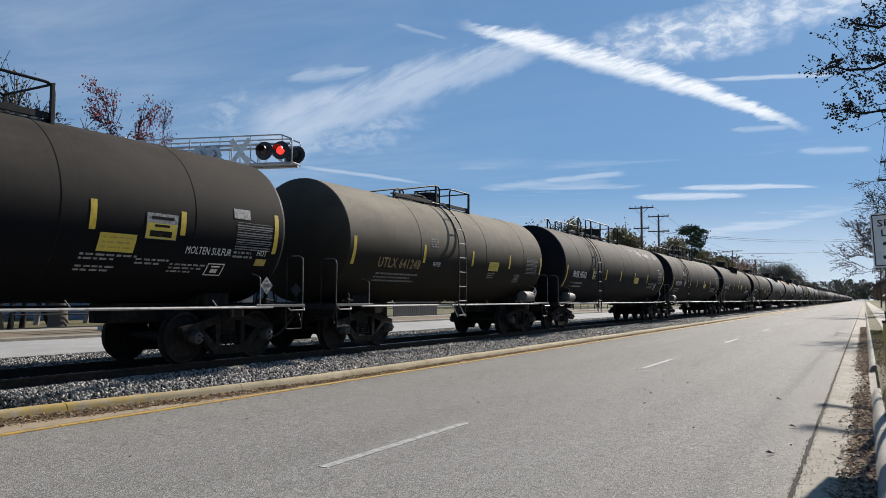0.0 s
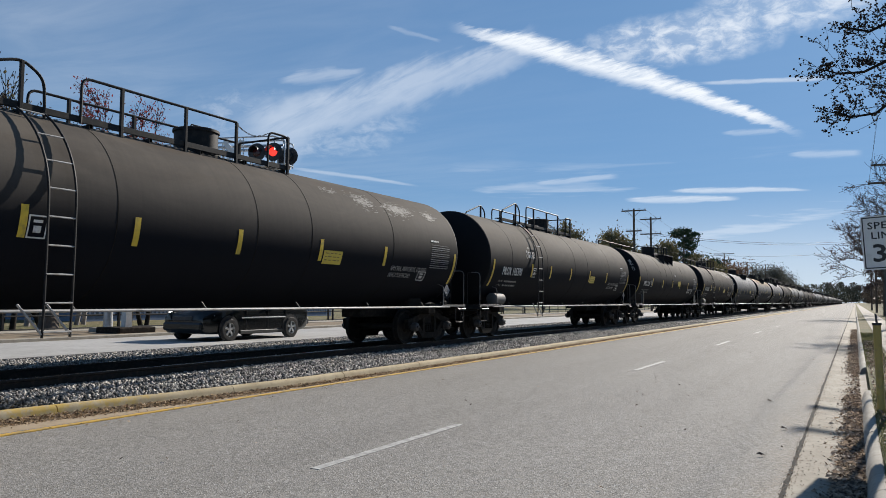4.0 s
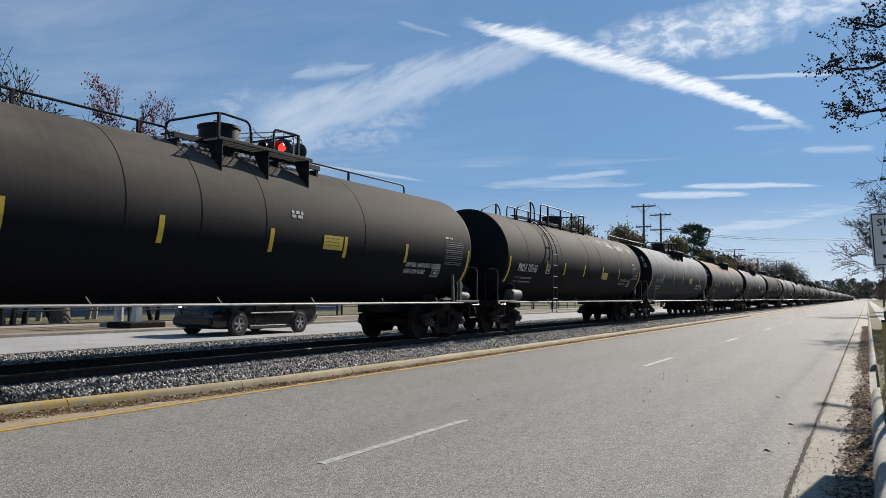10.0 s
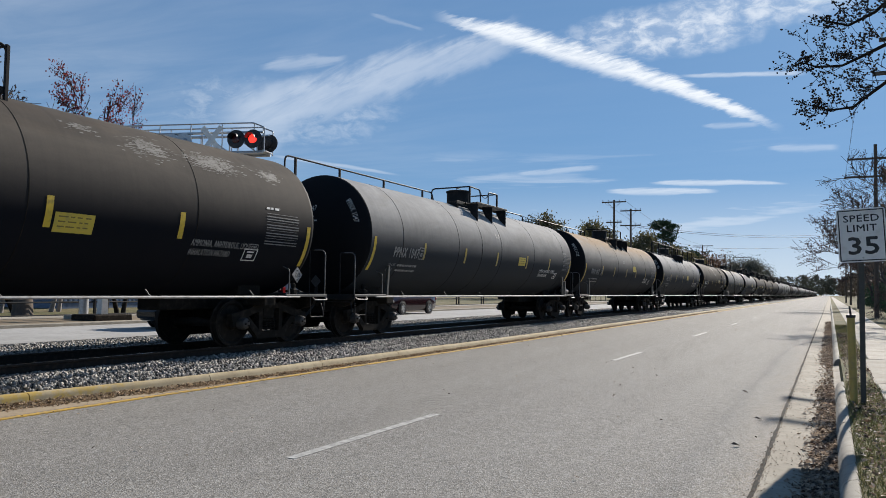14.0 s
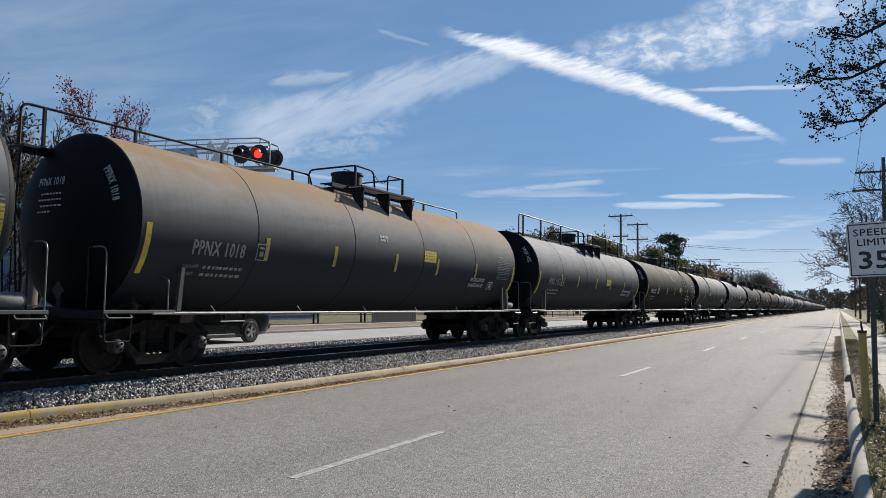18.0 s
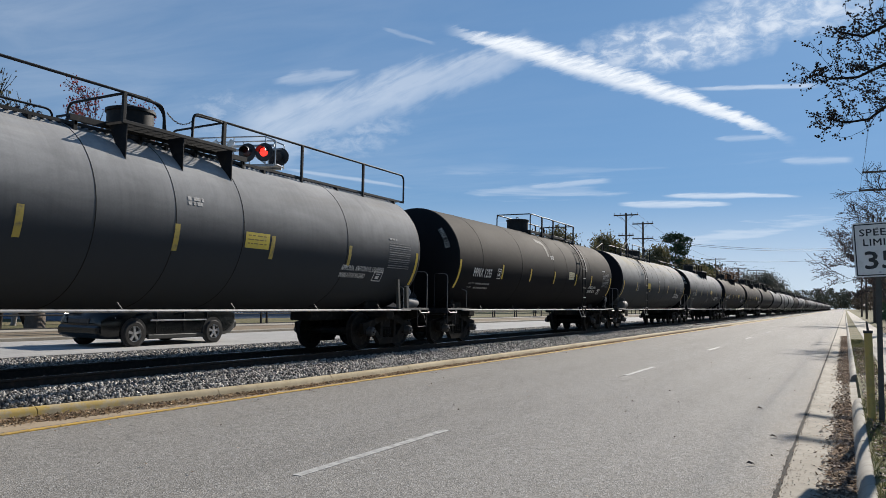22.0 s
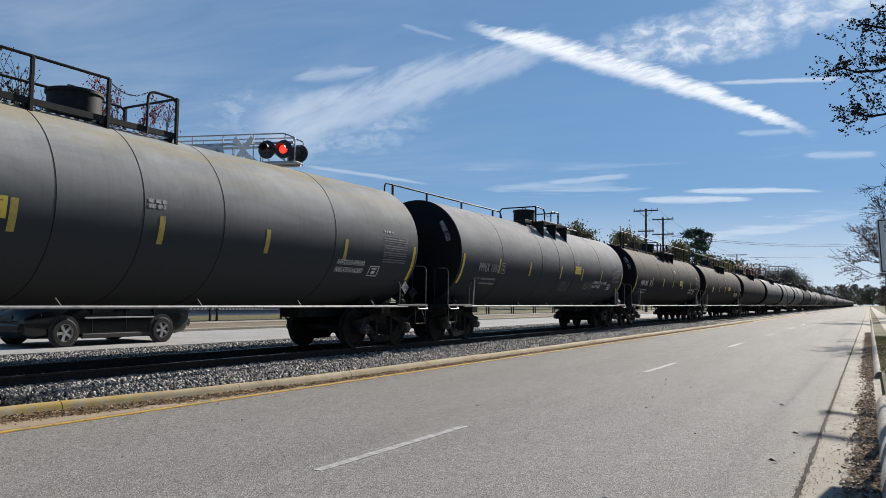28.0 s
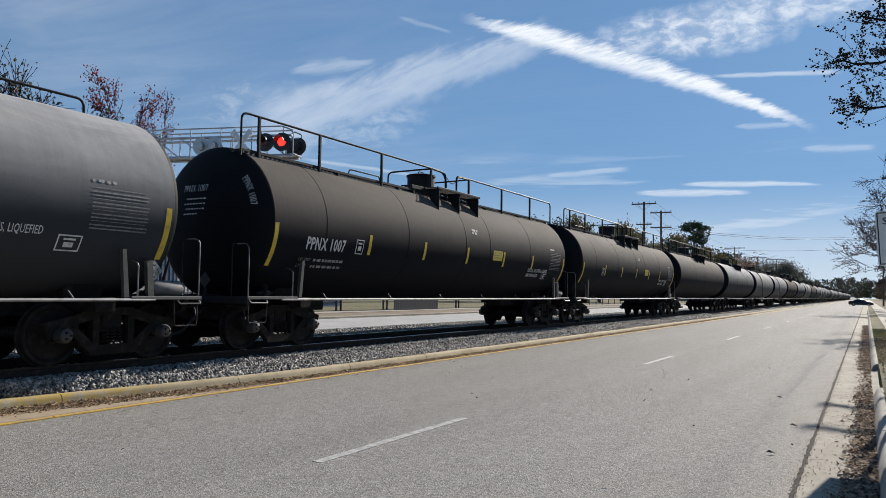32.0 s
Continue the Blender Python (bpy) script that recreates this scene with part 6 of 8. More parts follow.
def short_car(y, half, number, paint, style, label, words, seed, layout=None):
    global R_TANK
    rng, wide = random.Random(seed), R_TANK
    R_TANK = 1.44
    car = thing("tank_car", pose(TRACK_X, y, RAIL_Z), label, "tank car", "tank cars of the train")
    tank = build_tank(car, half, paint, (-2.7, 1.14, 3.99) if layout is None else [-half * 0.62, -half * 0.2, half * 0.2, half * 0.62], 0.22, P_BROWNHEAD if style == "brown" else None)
    for s in (-1, 1):
        end_gear(car, half, s, s > 0 and layout is None)
        WHEELS.append((True, truck_parts(car, s * (half - 1.0), True)))
    side_line(car, half)
    diamond(tank, car, half - 0.35, 1.40)
    zt = Z_TANK + R_TANK
    drum(car, 0.05, 0.33, 0.34)
    part("manway", Shape().lathe([(0.40, zt - 0.06), (0.40, zt + 0.08), (0.44, zt + 0.09), (0.44, zt + 0.13), (0.30, zt + 0.19), (0.02, zt + 0.21)], 24, "z", (0, -0.95, 0)), M_STEEL, car, "dark domed manway lid", smooth=40)
    walkway(car, -2.7, 1.55, 0.62)
    for x in (-0.62, 0.62):
        top_rail(car, x, [(-2.8, zt - 0.2), (-2.8, zt + 0.06), (-0.55, zt + 0.48), (-0.35, zt + 0.42), (-0.35, zt - 0.1)])
        top_rail(car, x, [(0.27, zt - 0.2), (0.27, zt + 0.48), (1.53, zt + 0.48), (1.53, zt - 0.2)])
        post(car, x, -0.55, zt + 0.48)
        post(car, x, 1.50, zt + 0.48)
    for q in (0.27, 1.53):
        part("end_bar", Shape().tube([(-0.62, q, zt + 0.48), (0.62, q, zt + 0.48)], 0.020, 6), M_STEEL, car)
    ladder(car, -0.62)
    w = M_WHITE if style == "black" else M_FADED
    if layout:
        layout(tank, rng)
        CARS.append((car, y))
        R_TANK = wide
        return car
    for u, v0, v1 in ((-5.58, -0.58, 0.06), (-2.5, -0.42, 0.05), (0.25, -0.40, 0.04), (2.86, -0.38, 0.05), (half - 0.12, -0.5, 0.1)):
        part("reflective_strip", patch(u - 0.055, u + 0.055, v0, v1, nu=1, nv=6), M_YELLOW, tank, "worn yellow reflective strip")
    lettering(tank, number, -4.56, -0.60, 0.25, M_DULLORANGE if style == "brown" else w, 1.10, 0.66, 1.91)
    for wds, u, v in words:
        lettering(tank, wds, u, v, 0.12, M_WHITE, 1.05, 0.80, 0.42)
    panel = part("yellow_panel", patch(1.37, 2.05, -0.50, -0.22, nu=2, nv=4, off=0.005), M_PANEL, tank, "yellow stencilled panel")
    lines_of_print(panel, 1.43, -0.27, (0.55, 0.5, 0.5), M_INK, rng, 0.020, 0.075)
    lines_of_print(tank, 1.42, -0.56, (0.5, 0.4, 0.45), w, rng, 0.035, 0.07)
    lines_of_print(tank, -2.2, 0.24, (0.4, 0.4, 0.36, 0.38), M_FAINT, rng, 0.03, 0.065)
    lines_of_print(tank, -4.5, -0.75, (1.9, 1.6, 1.9), M_FAINT, rng, 0.05, 0.10)
    data_table(tank, 4.22, 0.02, w, 0.95, 0.50)
    frame_mark(tank, 3.45, -0.84, 0.40, 0.28, w)
    head_print(car, half, number, rng)
    head_placard(car, half)
    CARS.append((car, y))
    R_TANK = wide
    return car


def sulfur_marks(tank, rng):
    """Panels and stencils of the sulfur car."""
    for u, v0, v1 in ((-5.78, -0.6, 0.2), (-1.4, -0.32, 0.12), (1.69, -0.33, 0.12), (3.38, -0.30, 0.10), (5.66, -0.50, 0.26)):
        part("reflective_strip", patch(u - 0.055, u + 0.055, v0, v1, nu=1, nv=6), M_YELLOW, tank, "bright yellow reflective strip")
    panel = part("yellow_panel", patch(1.84, 2.50, -0.66, -0.36, nu=2, nv=4, off=0.005), M_PANEL, tank, "yellow stencilled panel")
    lines_of_print(panel, 1.90, -0.41, (0.54, 0.5, 0.52), M_ORANGE, rng, 0.03, 0.08)
    card = part("white_panel", patch(2.64, 3.26, -0.40, 0.02, nu=2, nv=4, off=0.005), M_FADED, tank, "white and yellow emergency notice")
    part("yellow_band", patch(2.65, 3.25, -0.39, -0.14, nu=2, nv=3, off=0.0062), M_PANEL, card, "yellow lower band")
    s = Shape()
    for u0, u1, v0, v1 in ((2.72, 3.16, -0.36, -0.26), (2.80, 3.10, -0.20, -0.16), (2.72, 3.18, -0.08, -0.03)):
        q = patch(u0, u1, v0, v1, nu=2, nv=1, off=0.0072)
        s.add(q.v, q.f)
    part("panel_print", s, M_TRUCK, card, smooth=0)
    lettering(tank, "MOLTEN SULFUR", 3.52, -0.60, 0.14, M_WHITE, 1.05, 0.7, 1.05)
    part("label", patch(4.54, 4.95, 0.10, 0.28, nu=1, nv=2, off=0.005), M_FADED, tank, "white paper label")
    data_table(tank, 4.62, 0.04, M_WHITE, 0.92, 0.48)
    lines_of_print(tank, 4.62, -0.50, (0.45, 0.5), M_FADED, rng, 0.04, 0.08)
    lettering(tank, "HOT", 5.22, -0.56, 0.12, M_WHITE, 1.05, 0.8, 0.26)
    part("label", patch(5.24, 5.52, -0.76, -0.62, nu=1, nv=2, off=0.005), M_ORANGE, tank, "orange label")
    frame_mark(tank, 4.12, -1.02, 0.40, 0.26, M_WHITE)
    for u, v, rows in ((1.6, -0.70, (1.0, 0.6, 0.0, 0.7, 0.6)), (2.6, -0.74, (0.65, 0.5)), (3.3, -0.80, (0.85, 0.7, 0.5)), (-0.2, -0.95, (0.5, 0.4, 0.45)), (-4.6, -0.5, (1.1, 1.2))):
        lines_of_print(tank, u, v, rows, M_FADED, rng, 0.035, 0.07)


def build_train():
    A, H = "anhydrous ammonia", ("ANHYDROUS AMMONIA", "INHALATION HAZARD")
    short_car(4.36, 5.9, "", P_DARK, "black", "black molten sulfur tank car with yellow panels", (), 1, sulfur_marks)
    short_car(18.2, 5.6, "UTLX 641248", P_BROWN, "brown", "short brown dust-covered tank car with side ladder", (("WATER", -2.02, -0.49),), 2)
    black = "long black tank car with dusty top, ladder and yellow strips"
    longb = "long black tank car with centre platform and yellow strips"
    grey = "long weathered grey tank car with centre platform"
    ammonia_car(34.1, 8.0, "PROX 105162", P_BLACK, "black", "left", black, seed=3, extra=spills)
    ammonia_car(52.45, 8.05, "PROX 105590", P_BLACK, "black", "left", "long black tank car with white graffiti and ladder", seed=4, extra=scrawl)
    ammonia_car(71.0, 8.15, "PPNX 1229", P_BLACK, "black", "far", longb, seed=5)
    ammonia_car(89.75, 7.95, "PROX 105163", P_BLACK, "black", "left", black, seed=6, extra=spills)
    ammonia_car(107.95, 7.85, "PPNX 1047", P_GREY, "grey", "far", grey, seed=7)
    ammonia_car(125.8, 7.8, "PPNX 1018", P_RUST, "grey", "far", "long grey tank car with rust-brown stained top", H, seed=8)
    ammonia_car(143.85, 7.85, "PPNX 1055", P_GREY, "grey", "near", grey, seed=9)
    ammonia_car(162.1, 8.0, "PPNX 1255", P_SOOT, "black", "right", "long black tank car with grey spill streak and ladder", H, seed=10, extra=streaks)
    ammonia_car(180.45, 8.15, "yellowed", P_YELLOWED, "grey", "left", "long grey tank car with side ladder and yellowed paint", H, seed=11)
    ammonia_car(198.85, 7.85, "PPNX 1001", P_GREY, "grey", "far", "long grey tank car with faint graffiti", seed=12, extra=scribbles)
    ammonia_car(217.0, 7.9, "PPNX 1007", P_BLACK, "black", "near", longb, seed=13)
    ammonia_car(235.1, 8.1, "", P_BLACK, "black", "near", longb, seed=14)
    # further cars, alike and never near
    proto = {}
    order = "bgppbgpbgppgbpgpbgppbgpbgppgbpgb"
    kinds = {"b": (P_BLACK, "near", longb), "g": (P_GREY, "far", grey), "p": (P_PALE, "left", "long pale grey tank car with side ladder")}
    y = 253.2
    for i, ch in enumerate(order):
        if ch not in proto:
            paint, rail, label = kinds[ch]
            proto[ch] = ammonia_car(y, 7.9, "", paint, "grey", rail, label, seed=20 + i, detail=False)
        else:
            CARS.append((copy_thing(proto[ch], pose(TRACK_X, y, RAIL_Z)), y))
        y += 18.1


build_train()

build_kerbs()
build_markings()
build_track()
build_litter()


# ---- roadside things ----
def build_sign():
    root = thing("speed_limit_sign", pose(1.66, 11.13, 0.12), "white speed limit sign on a rusty steel post", "road sign")
    tilt = pose(0, 0, 0, 0, -3.0, 0)
    part("post", Shape().slab([(-0.035, 0), (0.035, 0), (0.035, 0.012), (0.02, 0.016), (0.012, 0.045), (-0.012, 0.045), (-0.02, 0.016), (-0.035, 0.012)], 2, -0.2, 2.5), M_POST, root, fix=True)
    plate = part("panel", Shape().slab([(a, b) for a, b in arc(0.265, 0.341, 0.04, 0, 90, 4) + arc(-0.265, 0.341, 0.04, 90, 180, 4) + arc(-0.265, -0.341, 0.04, 180, 270, 4) + arc(0.265, -0.341, 0.04, 270, 360, 4)], 1, -0.004, 0.0), M_SIGN, root, "white sheet with black lettering", pose(0.01, -0.012, 2.385, 0, -2.8, 0), fix=True)
    rim = Shape()
    o, i = 0.287, 0.272
    for a, b, c, d in ((-o, o, 0.348, 0.363), (-o, o, -0.363, -0.348), (-o, -i, -0.348, 0.348), (i, o, -0.348, 0.348)):
        rim.box(a, b, -0.0055, -0.0042, c, d)
    part("border", rim, M_BLACK, plate, smooth=0)
    for words, x, z, h, st in (("SPEED", -0.225, 0.195, 0.100, 0.97), ("LIMIT", -0.19, 0.055, 0.100, 0.97), ("35", -0.20, -0.265, 0.25, 1.15)):
        pts, faces, wid = text_shape(words, h, 1.08 if h < 0.2 else 1.0, st)
        v = [(x + a, -0.0052, z + b) for a, b in pts]
        k = 2 * abs(x) / max(wid, 0.01)
        v = [((p[0] - x) * k + x, p[1], p[2]) for p in v]
        fat = Shape().add(v, faces)
        off = 0.0022 if h < 0.2 else 0.007
        for dx, dz in ((off, 0), (-off, 0), (0, off), (0, -off)):
            fat.add([(p[0] + dx, p[1] + 0.0002, p[2] + dz) for p in v], faces)
        part("lettering", fat, M_BLACK, plate, "black characters", smooth=0)
    for z in (0.30, -0.32):
        part("bolt", Shape().lathe([(0.002, -0.012), (0.012, -0.011), (0.014, -0.004)], 8, "y", (0, 0, z)), M_GALV, plate)


def build_bollard():
    root = thing("marker_post", pose(1.545, 11.2, 0.10, 0, -1.2, 0), "leaning yellow utility marker post with black cap", "marker post")
    part("tube", Shape().tube([(0, 0, -0.1), (0, 0, 1.24)], 0.052, 14), M_BOLLARD, root)
    part("cap", Shape().tube([(0, 0, 1.235), (0, 0, 1.275)], 0.062, 14), M_BLACK, root, "black plastic cap")
    part("spike", Shape().tube([(0, 0, 1.27), (-0.012, 0, 1.40)], [0.016, 0.012], 8), M_BLACK, root)


def insulators(parent, xs, z, y=0.0):
    me = shared("insulator", lambda: Shape().lathe([(0.02, 0.0), (0.02, 0.06), (0.055, 0.08), (0.04, 0.12), (0.055, 0.15), (0.03, 0.20)], 8, "z").mesh("insulator", M_GALV))
    for x in xs:
        put("insulator", me, parent, pose(x, y, z))


def utility_pole(x, y, h, arms, label, lean=0.0):
    root = thing("utility_pole", pose(x, y, 0.1, 0, lean, 0), label, "utility pole", "utility poles")
    part("shaft", Shape().tube([(0, 0, -0.3), (0, 0, h * 0.5), (0, 0, h)], [0.17, 0.14, 0.11], 12), M_WOOD, root)
    for z, half in arms:
        a = part("crossarm", Shape().box(-half, half, -0.14, -0.02, z - 0.07, z + 0.07, 0.012), M_WOOD, root)
        insulators(a, (-half + 0.1, -half * 0.45, half * 0.45, half - 0.1), z + 0.06, -0.08)
        for s in (-1, 1):
            part("brace", Shape().tube([(s * half * 0.55, -0.06, z - 0.05), (0, -0.1, z - 0.75)], 0.02, 5), M_WOOD, a)
    return root


def wire(p, q, sag, r=0.012, n=14):
    p, q = Vector(p), Vector(q)
    pts = [p.lerp(q, i / n) - Vector((0, 0, sag * 4 * (i / n) * (1 - i / n))) for i in range(n + 1)]
    tagged(part("cable", Shape().tube(pts, r, 5), M_WIRE, smooth=60), "thin black overhead cable between poles", "cable", "overhead cables")


def build_poles():
    utility_pole(-20.85, 85.0, 12.2, ((11.95, 1.4), (9.6, 0.9)), "tall dark wooden utility pole with crossarms")
    utility_pole(-20.80, 93.0, 12.0, ((11.75, 1.3), (9.9, 1.3)), "tall dark wooden utility pole with crossarms")
    utility_pole(-23.4, 171.0, 12.1, ((11.9, 2.1), (10.6, 2.1)), "distant wooden utility pole with crossarms")
    utility_pole(-23.7, 213.0, 12.1, ((11.9, 2.1),), "distant wooden utility pole with crossarms")
    utility_pole(-20.3, 225.0, 12.0, ((11.8, 2.3), (10.5, 1.6)), "distant wooden utility pole with crossarms")
    for x, y in ((4.7, 31.4), (4.15, 59.5), (4.15, 96.0), (4.15, 132.0), (4.15, 170.0)):
        utility_pole(x, y, 12.2, ((11.2, 1.75), (9.92, 1.95)), "weathered wooden utility pole beside the pavement", 0.4)
    for a, b in ((-6.0, 31.4), (31.4, 59.5), (59.5, 96.0), (96.0, 132.0), (132.0, 170.0)):
        for x, z in ((2.5, 11.45), (5.7, 11.45), (2.3, 10.1), (5.9, 10.1)):
            wire((x, a, z), (x, b, z), 0.5, 0.006)
    for dx, z in ((-1.3, 12.15), (1.3, 12.15)):
        wire((-20.85 + dx, 85, z), (-23.4 + dx, 171, 12.1), 1.2, 0.014)
    for z, zz in ((10.1, 11.4), (9.9, 11.1), (7.9, 9.9)):
        wire((-20.8, 93, z), (4.15, 132, zz), 0.9, 0.022)
    wire((-20.8, 93, 7.2), (-60, 60, 7.5), 0.8, 0.03)


def build_gantry():
    """Cantilever of the level crossing with its lamps."""
    R, L = Vector((-15.67, 18.67, 0)), Vector((-22.02, 16.70, 0))
    ang = math.degrees(math.atan2((R - L).y, (R - L).x))
    root = thing("crossing_signal", pose(L.x, L.y, 0.5, 0, 0, ang), "galvanised level crossing cantilever with red flashing lamps", "crossing signal")
    length = (R - L).length
    part("mast", Shape().tube([(0, 0, 0), (0, 0, 6.9)], [0.16, 0.13], 16), M_GALV, root)
    part("base", Shape().box(-0.45, 0.45, -0.45, 0.45, -0.3, 0.10, 0.02), M_CONCRETE, root)
    for y in (-0.32, 0.32):
        for z in (5.66, 6.35):
            part("chord", Shape().tube([(-0.2, y, z), (length, y, z)], 0.045, 10), M_GALV, root)
    for i, x in enumerate(np.linspace(0.5, length - 0.2, 7)):
        x = float(x)
        part("truss_post", Shape().tube([(x, -0.32, 5.66), (x, -0.32, 6.35)], 0.025, 6).tube([(x, 0.32, 5.66), (x, 0.32, 6.35)], 0.025, 6), M_GALV, root)
        if i < 6:
            part("diagonal", Shape().tube([(x, -0.32, 6.35), (x + (length - 0.7) / 6, -0.32, 5.66)], 0.022, 6), M_GALV, root)
    part("walkway", Shape().box(0.2, length + 0.1, -0.30, 0.30, 5.70, 5.73, 0.004), M_GALV, root)
    for y in (-0.36, 0.36):
        part("hand_rail", Shape().tube(rounded([(0.3, y, 6.66), (length - 0.35, y, 6.66), (length + 0.06, y, 6.50), (length + 0.06, y, 5.66)], 0.06), 0.024, 8), M_GALV, root)
        for x in np.linspace(0.6, length - 0.3, 6):
            part("rail_post", Shape().tube([(float(x), y, 5.66), (float(x), y, 6.66)], 0.02, 6), M_GALV, root)
    cross = Shape()
    for s in (-1, 1):
        d = Vector((math.cos(radians(s * 52)), 0, math.sin(radians(s * 52))))
        n = Vector((-d.z, 0, d.x)) * 0.09
        c = Vector((length - 1.78, -0.46 - 0.004 * s, 6.10))
        a, b = c - d * 0.55, c + d * 0.55
        cross.slab([(p.x, p.z) for p in (a + n, a - n, b - n, b + n)], 1, c.y - 0.006, c.y)
    part("crossbuck", cross, M_SIGN, root, "white crossed boards", fix=True)
    lamp(root, length - 0.86, -0.55, 6.08, True, False)
    lamp(root, length - 0.26, -0.55, 6.08, True, True)
    lamp(root, length - 0.30, 0.52, 6.08, False, False)
    lamp(root, length - 3.29, -0.45, 6.03, False, False, M_GALV)
    lamp(root, length - 2.81, -0.45, 6.03, False, False, M_GALV)
    lamp(root, length - 0.05, 0.30, 6.08, False, False)


def lamp(root, x, y, z, front, lit, mat=None):
    """A round signal lamp with dark backing disc and hood; front: faces the camera's road."""
    m = pose(x, y, z, 0, 0, 0 if front else (180 if front is False else 75))
    back = part("signal_lamp", Shape().lathe([(0.305, 0.02), (0.315, 0.0), (0.305, -0.015), (0.20, -0.02), (0.02, -0.02)], 28, "y").lathe([(0.13, 0.16), (0.16, 0.05), (0.16, 0.0)], 20, "y"), mat or M_BLACK, root, "grey back of a round signal lamp" if mat else "black round signal lamp with hood", m, fix=True)
    part("lens", Shape().lathe([(0.15, -0.022), (0.14, -0.035), (0.08, -0.05), (0.01, -0.055)], 20, "y"), M_LENS if lit else M_TAIL_DARK, back, "lit red lens" if lit else "dark red lens", fix=True)
    hood = Shape()
    pts = [(0.165 * math.cos(radians(a)), 0.165 * math.sin(radians(a))) for a in range(0, 181, 15)]
    v = [(a, d, b) for d in (-0.02, -0.30) for a, b in pts] + [(a * 1.06, d, b * 1.06) for d in (-0.02, -0.30) for a, b in pts]
    n = len(pts)
    f = []
    for i in range(n - 1):
        f += [(i, i + 1, n + i + 1, n + i), (2 * n + i, 3 * n + i, 3 * n + i + 1, 2 * n + i + 1), (n + i, n + i + 1, 3 * n + i + 1, 3 * n + i)]
    part("hood", hood.add(v, f), M_BLACK, back, fix=True)


def build_railings():
    """Low dark rail fence of post pairs behind the far street."""
    root = thing("rail_fence", pose(-25.2, 0, 0.34), "low black metal rail fence behind the street", "fence")
    post_me = Shape().box(-0.045, 0.045, -0.045, 0.045, 0, 1.15, 0.008).mesh("fence_post", M_STEEL)
    for i in range(16):
        for d in (0.0, 0.42):
            put("fence_post", post_me, root, pose(0, -4.8 + 4.8 * i + d, 0))
    for z in (0.12, 0.62, 1.08):
        part("fence_rail", Shape().tube([(0, -8, z), (0, 69, z)], 0.032, 6), M_STEEL, root)
    far = thing("metal_fence", pose(-25.5, 0, 0.34), "dark metal fence far along the street", "fence")
    me = Shape().box(-0.035, 0.035, -0.035, 0.035, 0, 1.05, 0.006).mesh("fence_post", M_STEEL)
    for i in range(40):
        put("fence_post", me, far, pose(0, 70.0 + 2.4 * i, 0))
    for z in (0.22, 0.98):
        part("fence_rail", Shape().tube([(0, 69.6, z), (0, 164, z)], 0.028, 6), M_STEEL, far)


def build_pedestal():
    root = thing("utility_pedestal", pose(-20.8, 16.5, 0.455), "grey metal utility box on a dark concrete pad", "utility box")
    part("pad", Shape().box(-0.6, 0.6, -0.75, 0.75, -0.05, 0.20, 0.03), M_TIE, root)
    part("column", Shape().slab([(-0.14, 0.2), (0.14, 0.2), (0.10, 0.95), (-0.10, 0.95)], 0, -0.12, 0.12), M_GALV, root, fix=True)
    part("cabinet", Shape().box(-0.24, 0.24, -0.30, 0.30, 0.92, 1.75, 0.03), M_GALV, root)
    part("bracket", Shape().box(-0.05, 0.05, 0.30, 0.75, 1.15, 1.25, 0.01).box(-0.05, 0.05, 0.70, 0.76, 0.95, 1.25, 0.01), M_GALV, root)


def build_buildings():
    root = thing("metal_building", pose(-35.5, 3.5, 0.33), "low blue and white corrugated metal building", "building")
    part("wall", Shape().box(-9, 0, 22, 44, 0, 5.2), M_BLUEWALL, root)
    rib = Shape().box(0.001, 0.06, 0, 0.16, 0.35, 5.0, 0.02).mesh("wall_panel", M_SIGN)
    dark = Shape().box(0.001, 0.06, 0, 0.16, 0.35, 5.0, 0.02).mesh("wall_panel", M_BLUEWALL)
    for i in range(72):
        y = 22.2 + 0.3 * i
        put("wall_panel", rib if 27.5 < y < 35 else dark, root, pose(0, y, 0))
    part("roof", Shape().slab([(-9.4, 5.2), (0.4, 5.2), (0.4, 5.35), (-4.5, 6.4), (-9.4, 5.35)], 1, 21.6, 44.4), M_GALV, root, fix=True)
    house = thing("brick_building", pose(-33.0, 196.0, 0.4), "distant low brown brick building", "building")
    part("wall", Shape().box(-12, 0, 0, 34, 0, 7.2), M_BRICK, house)
    part("roof", Shape().slab([(-12.6, 7.2), (0.6, 7.2), (0.6, 7.5), (-6, 10.6), (-12.6, 7.5)], 1, -0.6, 34.6), M_ROOF, house, fix=True)
    me = Shape().box(0.0, 0.05, -0.6, 0.6, -0.8, 0.8, 0.01).mesh("window", M_GLASS)
    for i in range(7):
        for z in (2.2, 5.4):
            put("window", me, house, pose(0.0, 3 + 4.6 * i, z))
    hedge = thing("screen_fence", pose(-24.4, 38.4, 0.45), "dark slatted screen along the far street", "fence")
    board = Shape().box(-0.02, 0.02, 0, 0.24, 0, 1.9, 0.006).mesh("board", M_DARKWALL)
    for i in range(22):
        put("board", board, hedge, pose(0, 0.25 * i, 0))
    part("rail", Shape().box(-0.06, -0.02, 0, 5.5, 1.4, 1.5, 0.01), M_DARKWALL, hedge)


# ---- vehicles ----
VAN_WHEELS, RED_WHEELS = [], []


